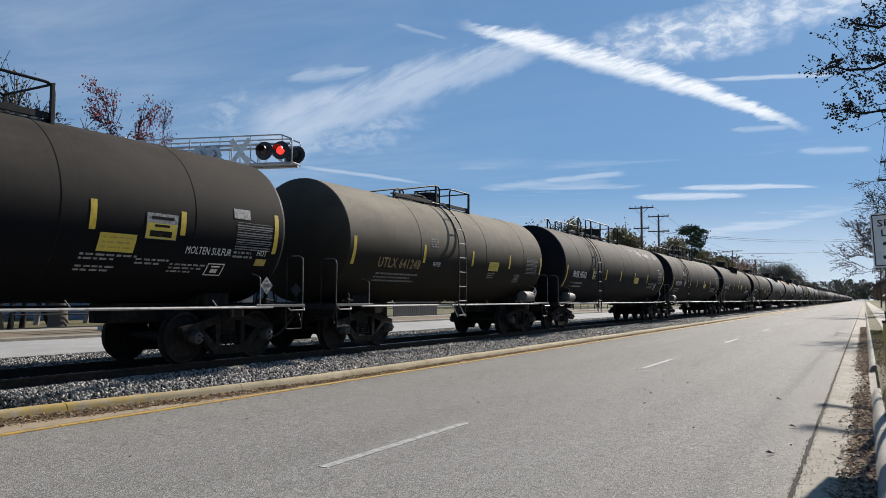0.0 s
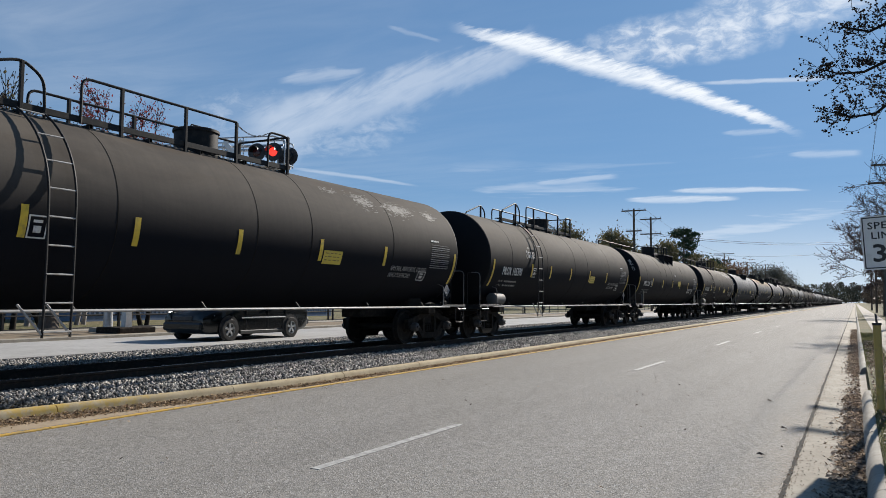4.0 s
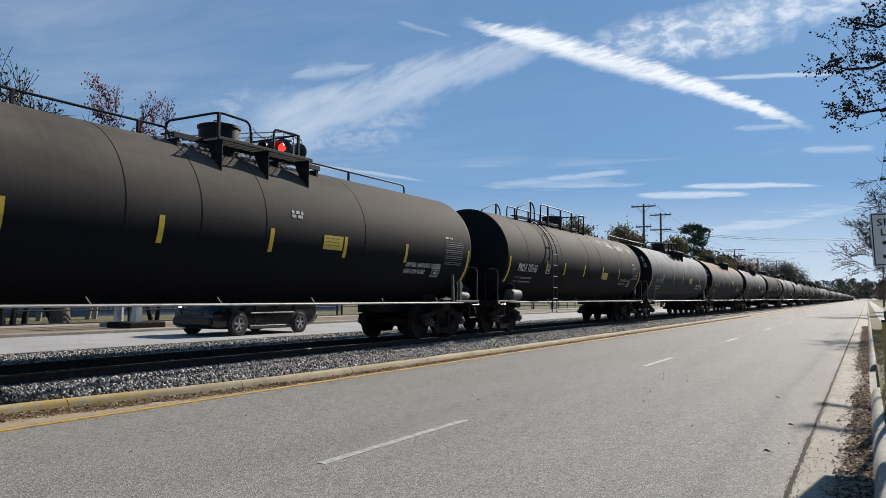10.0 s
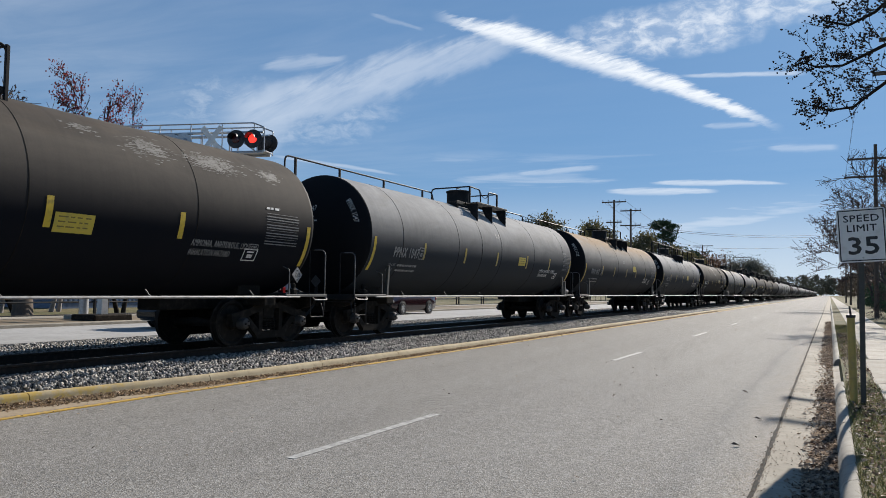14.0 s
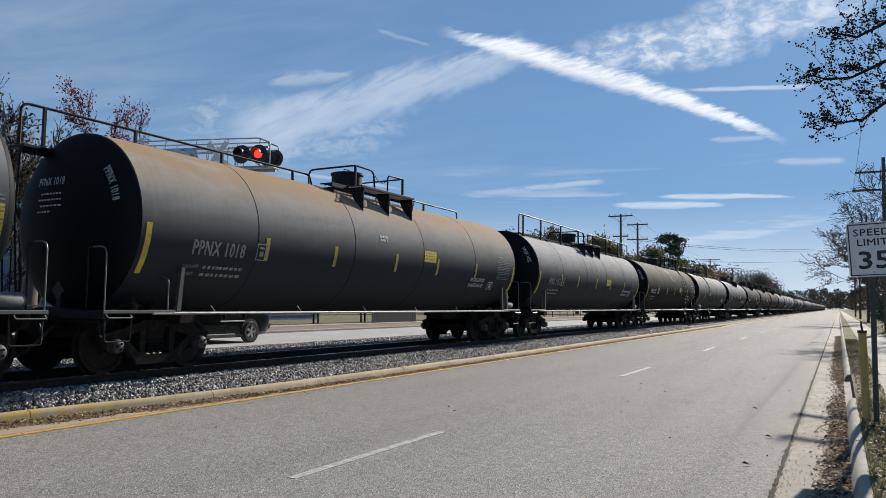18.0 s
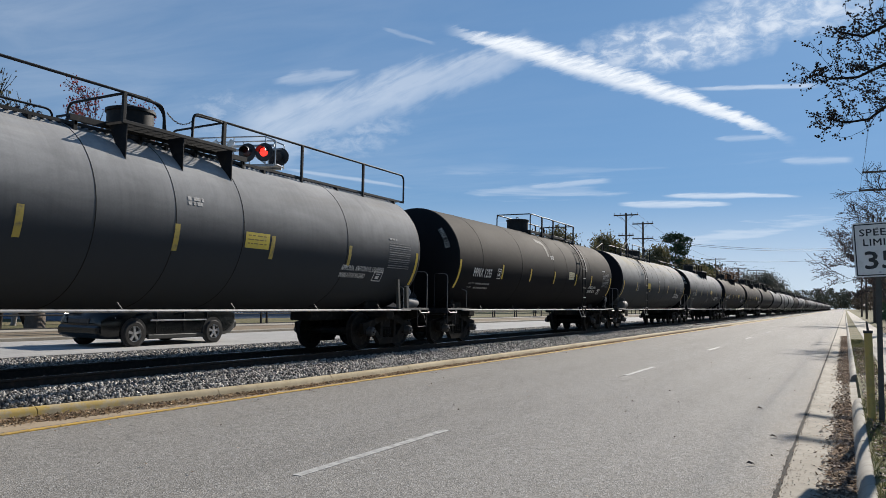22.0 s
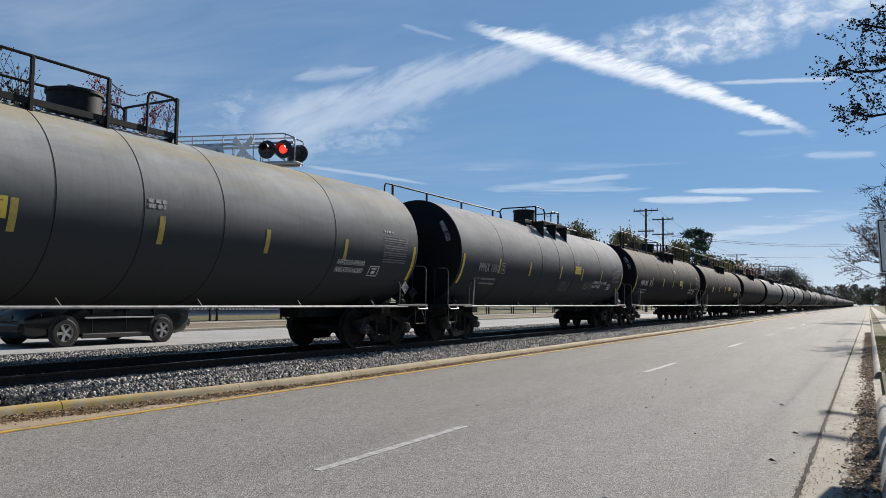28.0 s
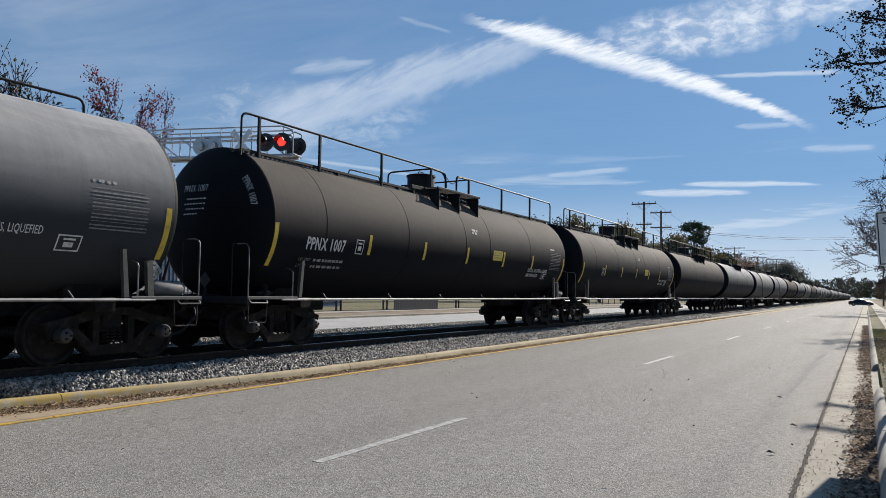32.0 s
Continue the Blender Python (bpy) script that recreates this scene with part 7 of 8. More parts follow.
def loft(stations, n_side):
    """Skin over cross sections given as half outlines (x, z) per y; mirrored."""
    s = Shape()
    rows = []
    for y, half in stations:
        ring = [(x, y, z) for x, z in half] + [(-x, y, z) for x, z in reversed(half)]
        rows.append(ring)
    k = len(rows[0])
    v = [p for r in rows for p in r]
    f = [(i * k + j, i * k + (j + 1) % k, (i + 1) * k + (j + 1) % k, (i + 1) * k + j) for i in range(len(rows) - 1) for j in range(k)]
    f += [tuple(range(k)), tuple(range((len(rows) - 1) * k, len(rows) * k))]
    return s.add(v, f)


def wheel(root, x, y, r, w=0.2):
    s = 1 if x > 0 else -1
    t = part("wheel", Shape().lathe([(r * 0.62, -w / 2), (r * 0.9, -w / 2), (r, -w * 0.32), (r, w * 0.32), (r * 0.9, w / 2), (r * 0.62, w / 2)], 28, "x", cap=False), M_TYRE, root, "black tyre on alloy wheel", pose(x, y, r), fix=True)
    part("rim", Shape().lathe([(r * 0.62, s * w * 0.30), (r * 0.66, s * w * 0.47), (r * 0.60, s * w * 0.47), (r * 0.55, s * w * 0.2)], 24, "x", cap=False), M_ALLOY, t, "silver rim")
    part("brake_disc", Shape().lathe([(r * 0.56, s * w * 0.08), (r * 0.3, s * w * 0.10)], 20, "x"), M_TYRE, t)
    hub = Shape().lathe([(r * 0.14, s * w * 0.30), (r * 0.12, s * w * 0.46), (0.01, s * w * 0.48)], 12, "x")
    for j in range(5):
        u = j * 2 * math.pi / 5 + 0.3
        d, e = (math.cos(u), math.sin(u)), (-math.sin(u), math.cos(u))
        a, b, c = r * 0.10, r * 0.60, r * 0.085
        q = [(a * d[0] + c * e[0], a * d[1] + c * e[1]), (a * d[0] - c * e[0], a * d[1] - c * e[1]), (b * d[0] - 1.3 * c * e[0], b * d[1] - 1.3 * c * e[1]), (b * d[0] + 1.3 * c * e[0], b * d[1] + 1.3 * c * e[1])]
        hub.slab(q, 0, s * w * 0.28, s * w * 0.45)
    part("spokes", hub, M_ALLOY, t, "five silver spokes", fix=True)
    return t


def build_van():
    """Minivan; front towards -y, ground at z = 0."""
    root = thing("minivan", pose(0, 0, 0), "dark grey-green minivan with alloy wheels on the far street", "car")
    W = 0.98

    def section(zb, w, belt, roof, wr):
        return [(0.0, zb), (w - 0.12, zb), (w - 0.02, zb + 0.10), (w, zb + 0.30), (w, (zb + belt) / 2 + 0.12), (w - 0.02, belt - 0.05), (w - 0.05, belt), (wr + 0.06, (belt + roof) / 2 + 0.05), (wr, roof - 0.12), (wr - 0.10, roof - 0.03), (0.0, roof)]
    st = [(-2.62, section(0.32, 0.62, 0.66, 0.72, 0.45)), (-2.56, section(0.24, 0.80, 0.74, 0.82, 0.60)), (-2.35, section(0.21, 0.92, 0.86, 0.96, 0.74)), (-1.75, section(0.20, W, 0.97, 1.06, 0.80)), (-1.42, section(0.20, W, 1.00, 1.14, 0.82)),
          (-0.75, section(0.20, W, 1.02, 1.58, 0.74)), (-0.35, section(0.20, W, 1.02, 1.71, 0.73)), (0.4, section(0.20, W, 1.03, 1.77, 0.74)), (1.4, section(0.20, W, 1.04, 1.76, 0.74)), (2.0, section(0.22, W, 1.05, 1.73, 0.73)), (2.35, section(0.26, 0.96, 1.05, 1.62, 0.70)), (2.47, section(0.32, 0.92, 1.04, 1.22, 0.74)), (2.52, section(0.40, 0.84, 1.0, 1.06, 0.70))]
    part("body", loft(st, 0), M_VAN, root, "dark grey-green painted body", smooth=38, fix=True)
    for s in (-1, 1):
        for a, b, c, d in ((-0.72, 0.18, -0.02, 0.0), (0.26, 1.12, 0.0, 0.0), (1.2, 2.08, 0.0, -0.12)):
            # window panes stand just proud of the flank
            z0, z1 = 1.09, 1.60
            x0, x1 = s * 0.944, s * 0.80
            a2 = a + (0.42 if a < -0.5 else 0.03)
            part("window", Shape().add([(x0, a, z0), (x0, b, z0), (x1, b + d, z1), (x1, a2, z1)] + [(x0 - s * 0.03, a, z0), (x0 - s * 0.03, b, z0), (x1 - s * 0.03, b + d, z1), (x1 - s * 0.03, a2, z1)], [(0, 1, 2, 3), (7, 6, 5, 4), (0, 4, 5, 1), (1, 5, 6, 2), (2, 6, 7, 3), (3, 7, 4, 0)]), M_GLASS, root, "dark tinted side window", fix=True)
        part("rub_strip", Shape().box(s * 0.975, s * 1.0, -1.05, 1.15, 0.66, 0.70, 0.01), M_ALLOY, root, "pale side rub strip")
        part("sill", Shape().box(s * 0.90, s * 0.99, -1.1, 1.05, 0.18, 0.30, 0.02), M_VANTRIM, root)
        for y in (0.06, 0.36):
            part("door_handle", Shape().box(s * 0.97, s * 1.005, y, y + 0.16, 0.94, 0.98, 0.012), M_ALLOY, root, "bright door handle")
        for y in (0.22, 1.16, -0.82):
            part("door_gap", Shape().box(s * 0.96, s * 0.986, y, y + 0.012, 0.34, 1.03), M_BLACK, root)
        part("mirror", Shape().box(s * 0.96, s * 1.16, -0.78, -0.66, 1.08, 1.24, 0.04), M_VAN, root)
        part("headlight", Shape().slab([(s * 0.56, -2.575), (s * 0.80, -2.47), (s * 0.93, -2.20), (s * 0.86, -2.20), (s * 0.76, -2.40), (s * 0.56, -2.50)], 2, 0.66, 0.78), M_HEADLAMP, root, "clear headlamp", fix=True)
        part("tail_light", Shape().box(s * 0.86, s * 0.955, 2.30, 2.50, 0.92, 1.30, 0.03), M_TAIL, root, "red tail lamp")
        for y in (-1.62, 1.44):
            arch = Shape().lathe([(0.40, -0.012), (0.40, 0.008)], 28, "x", (s * 0.978, y, 0.36))
            part("wheel_arch", arch, M_BLACK, root, "dark wheel arch", fix=True)
            VAN_WHEELS.append(wheel(root, s * 0.928, y, 0.335, 0.21))
    part("bumper", Shape().box(-0.90, 0.90, 2.36, 2.62, 0.40, 0.66, 0.06), M_VANTRIM, root, "grey rear bumper")
    part("bumper", Shape().box(-0.80, 0.80, -2.68, -2.45, 0.30, 0.56, 0.06), M_VAN, root)
    part("windscreen", Shape().add([(-0.80, -1.36, 1.16), (0.80, -1.36, 1.16), (0.66, -0.70, 1.60), (-0.66, -0.70, 1.60), (-0.80, -1.38, 1.13), (0.80, -1.38, 1.13), (0.66, -0.72, 1.63), (-0.66, -0.72, 1.63)], [(4, 5, 6, 7), (3, 2, 1, 0), (0, 1, 5, 4), (1, 2, 6, 5), (2, 3, 7, 6), (3, 0, 4, 7)]), M_GLASS, root, fix=True)
    part("grille", Shape().box(-0.42, 0.42, -2.64, -2.58, 0.60, 0.74, 0.02), M_BLACK, root)
    # a shorter body on the same plan
    for ob in root.children:
        if ob.name.split(".")[0] in ("wheel", "wheel_arch"):
            ob.matrix_basis = pose(0, -0.13 if "arch" in ob.name and ob.data.vertices[0].co.y > 0 else (0.13 if "arch" in ob.name else 0), 0) if "arch" in ob.name else pose(ob.matrix_basis.translation.x, 0.92 * ob.matrix_basis.translation.y, ob.matrix_basis.translation.z)
        else:
            for v in ob.data.vertices:
                v.co.y *= 0.92
    return root


def build_sedan(name, paint, label):
    root = thing(name, pose(0, 0, 0), label, "car")

    def section(zb, w, belt, roof, wr):
        return [(0.0, zb), (w - 0.10, zb), (w - 0.01, zb + 0.12), (w, zb + 0.30), (w - 0.02, belt - 0.08), (w - 0.06, belt), (wr + 0.05, (belt + roof) / 2), (wr, roof - 0.08), (wr - 0.12, roof - 0.02), (0.0, roof)]
    W = 0.90
    st = [(-2.35, section(0.30, 0.60, 0.58, 0.64, 0.4)), (-2.25, section(0.20, 0.80, 0.66, 0.74, 0.6)), (-1.6, section(0.18, W, 0.84, 0.90, 0.7)), (-1.0, section(0.18, W, 0.90, 0.98, 0.72)), (-0.35, section(0.18, W, 0.92, 1.36, 0.60)), (0.2, section(0.18, W, 0.93, 1.44, 0.60)), (0.8, section(0.18, W, 0.94, 1.40, 0.60)), (1.5, section(0.19, W, 0.95, 1.06, 0.66)), (2.1, section(0.22, 0.88, 0.93, 1.0, 0.66)), (2.32, section(0.32, 0.78, 0.84, 0.90, 0.6))]
    part("body", loft(st, 0), paint, root, smooth=38, fix=True)
    for s in (-1, 1):
        for a, b, a2, b2 in ((-0.78, 0.12, -0.30, 0.12), (0.20, 1.10, 0.20, 0.82)):
            x0, x1, z0, z1 = s * 0.865, s * 0.70, 0.97, 1.30
            part("window", Shape().add([(x0, a, z0), (x0, b, z0), (x1, b2, z1), (x1, a2, z1)] + [(x0 - s * 0.03, a, z0), (x0 - s * 0.03, b, z0), (x1 - s * 0.03, b2, z1), (x1 - s * 0.03, a2, z1)], [(0, 1, 2, 3), (7, 6, 5, 4), (0, 4, 5, 1), (1, 5, 6, 2), (2, 6, 7, 3), (3, 7, 4, 0)]), M_GLASS, root, "dark side window", fix=True)
        part("headlight", Shape().box(s * 0.55, s * 0.84, -2.30, -2.10, 0.60, 0.72, 0.03), M_ALLOY, root, "clear headlamp")
        part("tail_light", Shape().box(s * 0.55, s * 0.82, 2.20, 2.33, 0.70, 0.86, 0.03), M_TAIL, root, "red tail lamp")
        for y in (-1.42, 1.35):
            part("wheel_arch", Shape().lathe([(0.37, -0.01), (0.37, 0.012)], 24, "x", (s * 0.898, y, 0.33)), M_BLACK, root, fix=True)
            (RED_WHEELS if paint is M_REDCAR else []).append(wheel(root, s * 0.85, y, 0.315, 0.20))
    part("windscreen", Shape().add([(-0.70, -0.98, 1.0), (0.70, -0.98, 1.0), (0.55, -0.33, 1.34), (-0.55, -0.33, 1.34), (-0.70, -1.0, 1.03), (0.70, -1.0, 1.03), (0.55, -0.36, 1.37), (-0.55, -0.36, 1.37)], [(4, 5, 6, 7), (3, 2, 1, 0), (0, 1, 5, 4), (1, 2, 6, 5), (2, 3, 7, 6), (3, 0, 4, 7)]), M_GLASS, root, fix=True)
    return root


def brick_build(g):
    br = g.t.nodes.new("ShaderNodeTexBrick")
    g.put(br.inputs["Vector"], g.scale(g.obj, (1, 1, 1)))
    br.inputs["Scale"].default_value = 3.0
    for k, c in (("Color1", (0.20, 0.10, 0.06)), ("Color2", (0.26, 0.14, 0.09)), ("Mortar", (0.30, 0.27, 0.23))):
        br.inputs[k].default_value = (*c, 1)
    surface(g, br.outputs[0], 0.9)


M_HEADLAMP = painted("clear_headlamp", (0.22, 0.23, 0.24), (0.30, 0.30, 0.30), 0.2, 9.0)
M_TWIG = painted("dark_winter_twig", (0.022, 0.018, 0.015), (0.05, 0.042, 0.035), 0.9, 9.0, spec=0.1)
M_GREYTWIG = painted("grey_winter_twig", (0.065, 0.058, 0.054), (0.10, 0.09, 0.085), 0.9, 9.0, spec=0.1)
M_BRICK = material("brown_brick", brick_build)
M_ROOF = painted("brown_shingle_roof", (0.16, 0.09, 0.05), (0.22, 0.14, 0.09), 0.9, 4.0)
M_BLUEWALL = painted("faded_blue_metal_wall", (0.10, 0.15, 0.24), (0.16, 0.20, 0.27), 0.5, 3.0)
M_DARKWALL = painted("dark_stained_boards", (0.020, 0.022, 0.030), (0.04, 0.042, 0.05), 0.8, 4.0)
M_TAIL_DARK = painted("unlit_red_lens", (0.05, 0.006, 0.007), (0.07, 0.01, 0.01), 0.25, 8.0)
build_sign()
build_bollard()
build_poles()
build_gantry()
build_railings()
build_pedestal()
build_buildings()
VAN = build_van()
RED_CAR = build_sedan("red_car", M_REDCAR, "dark maroon sedan driving on the far street")
FAR_CAR = build_sedan("dark_car", M_VAN, "dark sedan crossing far along the road")


# ---- trees ----
def grow(rng, start, way, length, radius, depth, spread, droop, out, tips, segs=4):
    """One limb and its children, as tubes; tips collects twig ends."""
    p, d = Vector(start), Vector(way).normalized()
    pts, rs = [p.copy()], [radius]
    for i in range(segs):
        d = (d + Vector((rng.gauss(0, 0.13), rng.gauss(0, 0.13), rng.gauss(0, 0.10) - droop * (1 if depth < 3 else 0)))).normalized()
        p = p + d * (length / segs)
        pts.append(p.copy())
        rs.append(radius * (1 - 0.62 * (i + 1) / segs))
    out.append((pts, rs, depth))
    if depth <= 0:
        tips.extend(pts[1:])
        return
    kids = rng.choice((2, 3, 3, 4)) if depth > 1 else rng.choice((3, 4, 5))
    for k in range(kids):
        i = rng.randint(max(1, segs // 2), segs) if k else segs
        q = pts[i]
        side = d.orthogonal().normalized()
        side = Matrix.Rotation(rng.uniform(0, 6.283), 3, d) @ side
        w = (d * math.cos(spread) + side * math.sin(spread * rng.uniform(0.7, 1.3))).normalized()
        grow(rng, q, w, length * rng.uniform(0.58, 0.82), rs[i] * rng.uniform(0.55, 0.75), depth - 1, spread, droop, out, tips, segs if depth > 2 else 3)
    if depth <= 2:
        tips.extend(pts[2:])


def make_tree(name, x, y, z, h, trunk_h, r, depth, spread, seed, leaf_mat, n_leaf, size, scatter_r, label, lean=(0, 0), group="trees", stems=1, trunk_mat=None, fine=0.008, low=0.0, slim=1.0):
    rng = random.Random(seed)
    root = thing(name, pose(x, y, z), label, "tree", group)
    out, tips = [], []
    for s in range(stems):
        way = (lean[0] + rng.gauss(0, 0.12 + 0.15 * (stems > 1)), lean[1] + rng.gauss(0, 0.12 + 0.15 * (stems > 1)), 1)
        grow(rng, (rng.gauss(0, 0.1 * stems), rng.gauss(0, 0.1 * stems), 0), way, trunk_h, r, depth, spread, 0.0, out, tips, 5)
    if slim != 1.0:
        # crowns drawn in towards the street's line
        for pts, _, _ in out:
            for p in pts:
                p.x *= slim
    top = max(p.z for pts, _, _ in out for p in pts)
    k = h / top
    wood = Shape()
    for pts, rs, dp in out:
        wood.tube([p * k for p in pts], [max(fine, q) for q in rs], 8 if dp >= depth - 1 else (5 if dp > 0 else 3))
    part("trunk", wood, trunk_mat or M_WOOD, root, "bare grey-brown trunk and limbs", smooth=60)
    rows = []
    for _ in range(n_leaf):
        p = rng.choice(tips) * k
        if p.z < low * h:
            continue
        rows.append((p.x + rng.gauss(0, scatter_r), p.y + rng.gauss(0, scatter_r), p.z + rng.gauss(0, scatter_r), size * rng.uniform(0.6, 1.4), rng.uniform(0, 6.3), rng.uniform(0, 6.3), rng.uniform(0, 6.3)))
    if rows:
        crown = scatter("crown", leaf_mat, LEAF_V, LEAF_F, rows, "", "")
        crown.parent = root
    return root


def make_pine(x, y, z, h, seed):
    rng = random.Random(seed)
    root = thing("pine_tree", pose(x, y, z), "tall dark green pine with a ragged crown", "tree", "trees")
    wood = Shape().tube([(0, 0, 0), (0.15, 0, h * 0.5), (0.0, 0.1, h * 0.98)], [0.32, 0.22, 0.05], 8)
    rows = []
    for i in range(46):
        f = i / 45
        zz = h * (0.42 + 0.56 * f)
        reach = (0.31 * h) * (1 - 0.62 * f ** 1.6) * rng.uniform(0.55, 1.15)
        a = rng.uniform(0, 6.283)
        tip = Vector((reach * math.cos(a), reach * math.sin(a), zz + rng.uniform(-0.2, 0.7)))
        wood.tube([(0.05, 0.05, zz - 0.5), tuple(tip)], [0.07, 0.03], 4)
        for _ in range(rng.randint(4, 7)):
            c = Vector((0.05, 0.05, zz)).lerp(tip, rng.uniform(0.45, 1.08))
            c += Vector((rng.gauss(0, 0.35), rng.gauss(0, 0.35), rng.gauss(0, 0.25)))
            for _ in range(26):
                rows.append((c.x + rng.gauss(0, 0.32), c.y + rng.gauss(0, 0.32), c.z + rng.gauss(0, 0.18), rng.uniform(0.22, 0.4), rng.uniform(0, 6.3), rng.uniform(0, 6.3), rng.uniform(0, 6.3)))
    part("trunk", wood, M_WOOD, root, smooth=60)
    crown = scatter("crown", M_PINE, LEAF_V, LEAF_F, rows, "", "")
    crown.parent = root


def build_woods():
    """Far trees that merge into a wooded skyline."""
    rng = random.Random(77)
    for name, mat, spots, label in (
            ("far_woods_left", M_DULL, [(-36 - 26 * rng.random(), 150 + 560 * i / 130 + rng.uniform(-6, 6), rng.uniform(10.5, 16)) for i in range(130)], "distant grey-green winter woods behind the railway"),
            ("far_woods_right", M_BROWNLEAF, [(9 + 26 * rng.random(), 95 + 600 * i / 120 + rng.uniform(-6, 6), rng.uniform(9, 14)) for i in range(120)], "distant brown winter woods beside the road"),
            ("far_woods_ahead", M_DULL, [(rng.uniform(-210, 190), rng.uniform(820, 960), rng.uniform(14, 22)) for i in range(300)], "far dark woods where the road ends"),
            ("far_woods_behind_street", M_DULL, [(-62 - 30 * rng.random(), -30 + 200 * i / 46, rng.uniform(5.5, 7.5)) for i in range(46)], "dull winter woods behind the street")):
        rows = []
        for x, y, h in spots:
            w = h * rng.uniform(0.26, 0.38)
            for _ in range(170):
                a, b = rng.uniform(0, 6.283), rng.random() ** 0.5
                f = rng.random()
                s = math.sin(math.pi * (0.12 + 0.80 * f)) ** 0.7
                rows.append((x + w * s * b * math.cos(a) + rng.gauss(0, 0.3), y + w * s * b * math.sin(a), 0.5 + h * (0.10 + 0.90 * f) + rng.gauss(0, 0.3), (0.9 if y < 500 else 1.8) * rng.uniform(0.6, 1.3), rng.uniform(0, 6.3), rng.uniform(0, 6.3), rng.uniform(0, 6.3)))
        scatter(name, mat, LEAF_V, LEAF_F, rows, label, "woods")


def build_overhang():
    """The seed-laden tree beside the camera; its outer boughs hang over the kerb."""
    rng = random.Random(21)
    root = thing("sweetgum_tree", pose(4.0, 8.2, 0.13), "leafless sweetgum with dark hanging seed balls", "tree", "trees")
    o = Vector((3.9, 8.2, 0.13))
    wood, balls, stalks = Shape(), [], Shape()
    wood.tube([(0, 0, -0.2), (0.02, 0.0, 1.6), (-0.06, -0.02, 3.4), (-0.05, 0.05, 5.6), (0.05, 0.1, 8.2)], [0.22, 0.18, 0.15, 0.11, 0.04], 12)
    boughs = [
        [(3.84, 8.2, 3.15), (2.9, 7.8, 3.75), (1.82, 7.5, 3.87), (1.59, 7.5, 3.70), (1.39, 7.5, 3.545), (1.18, 7.5, 3.53), (1.0, 7.5, 3.60)],
        [(3.84, 8.2, 3.6), (2.8, 7.8, 4.25), (1.83, 7.5, 4.21), (1.54, 7.5, 4.08), (1.30, 7.5, 3.98), (1.08, 7.5, 3.99), (0.92, 7.5, 4.06)],
        [(3.84, 8.2, 3.9), (2.8, 7.8, 4.75), (1.9, 7.6, 4.78), (1.60, 7.6, 4.52), (1.36, 7.55, 4.40), (1.16, 7.5, 4.46)],
        [(3.84, 8.2, 4.4), (2.7, 7.7, 5.2), (1.8, 7.4, 5.15), (1.45, 7.4, 4.95), (1.2, 7.4, 4.9)],
    ]
    def spray(p, way, ln, r, dep):
        """A curving twig with seeds on its outer half and smaller twigs off it."""
        pts, d = [p], way.normalized()
        for i in range(4):
            d = (d + Vector((rng.gauss(-0.05, 0.16), rng.gauss(0, 0.16), rng.gauss(0.10, 0.16)))).normalized()
            pts.append(pts[-1] + d * ln / 4)
        wood.tube(pts, [r, r * 0.85, r * 0.7, r * 0.6, r * 0.45], 4)
        for _ in range(3 if dep else 6):
            i = rng.randint(2, 4)
            c = pts[i - 1].lerp(pts[i], rng.random()) + Vector((rng.gauss(0, 0.016), rng.gauss(0, 0.016), rng.gauss(-0.005, 0.018)))
            balls.append((c.x, c.y, c.z, rng.uniform(0.014, 0.024), rng.uniform(0, 6.3), rng.uniform(0, 6.3), rng.uniform(0, 6.3)))
        if dep:
            for _ in range(3):
                i = rng.randint(1, 4)
                spray(pts[i], d + Vector((rng.gauss(0, 0.6), rng.gauss(0, 0.6), rng.gauss(0.1, 0.6))), ln * rng.uniform(0.35, 0.65), r * 0.75, dep - 1)

    for b in boughs:
        pts = [Vector(p) - o for p in b]
        n = len(pts)
        wood.tube(pts, [(0.055, 0.035, 0.022, 0.017, 0.013, 0.010, 0.006)[i] for i in range(n)], 7)
        for i in range(2, n):
            for _ in range(8 if i < n - 1 else 6):
                p = pts[i - 1].lerp(pts[i], rng.random())
                way = Vector((-0.6 + rng.gauss(0, 0.35), rng.gauss(0, 0.4), rng.gauss(0.25, 0.55)))
                spray(p, way, rng.uniform(0.20, 0.42) * (1.0 if i < n - 1 else 0.45), 0.004, 1)
    part("trunk", wood, M_TWIG, root, "dark bare trunk and drooping boughs", smooth=60)
    ico = bmesh.new()
    bmesh.ops.create_icosphere(ico, subdivisions=1, radius=0.5)
    v, f = [tuple(p.co) for p in ico.verts], [tuple(q.index for q in fc.verts) for fc in ico.faces]
    ico.free()
    crown = scatter("fruit", M_SEED, v, f, balls, "", "")
    crown.parent = root
    tagged(crown, kind="stuff")


M_REDLEAF = leaf_material("autumn_red_leaf", (0.07, 0.02, 0.022), (0.30, 0.055, 0.05), (0.05, 0.025, 0.03), 0.40)
# These pale leaf and twig colours carry the sunlight on fine growth.
M_SUNLEAF = leaf_material("sunlit_pale_leaf", (0.34, 0.31, 0.30), (0.55, 0.51, 0.48), (0.40, 0.35, 0.33), 0.5)
M_SUNTWIG = painted("sunlit_pale_twig", (0.24, 0.22, 0.21), (0.15, 0.13, 0.12), 0.85, 9.0)
M_BROWNLEAF = leaf_material("winter_brown_leaf", (0.10, 0.075, 0.055), (0.17, 0.13, 0.09), (0.085, 0.07, 0.06), 0.1)
M_BERRY = leaf_material("dark_seed_head", (0.05, 0.035, 0.035), (0.13, 0.09, 0.07), (0.09, 0.045, 0.045), 0.2)
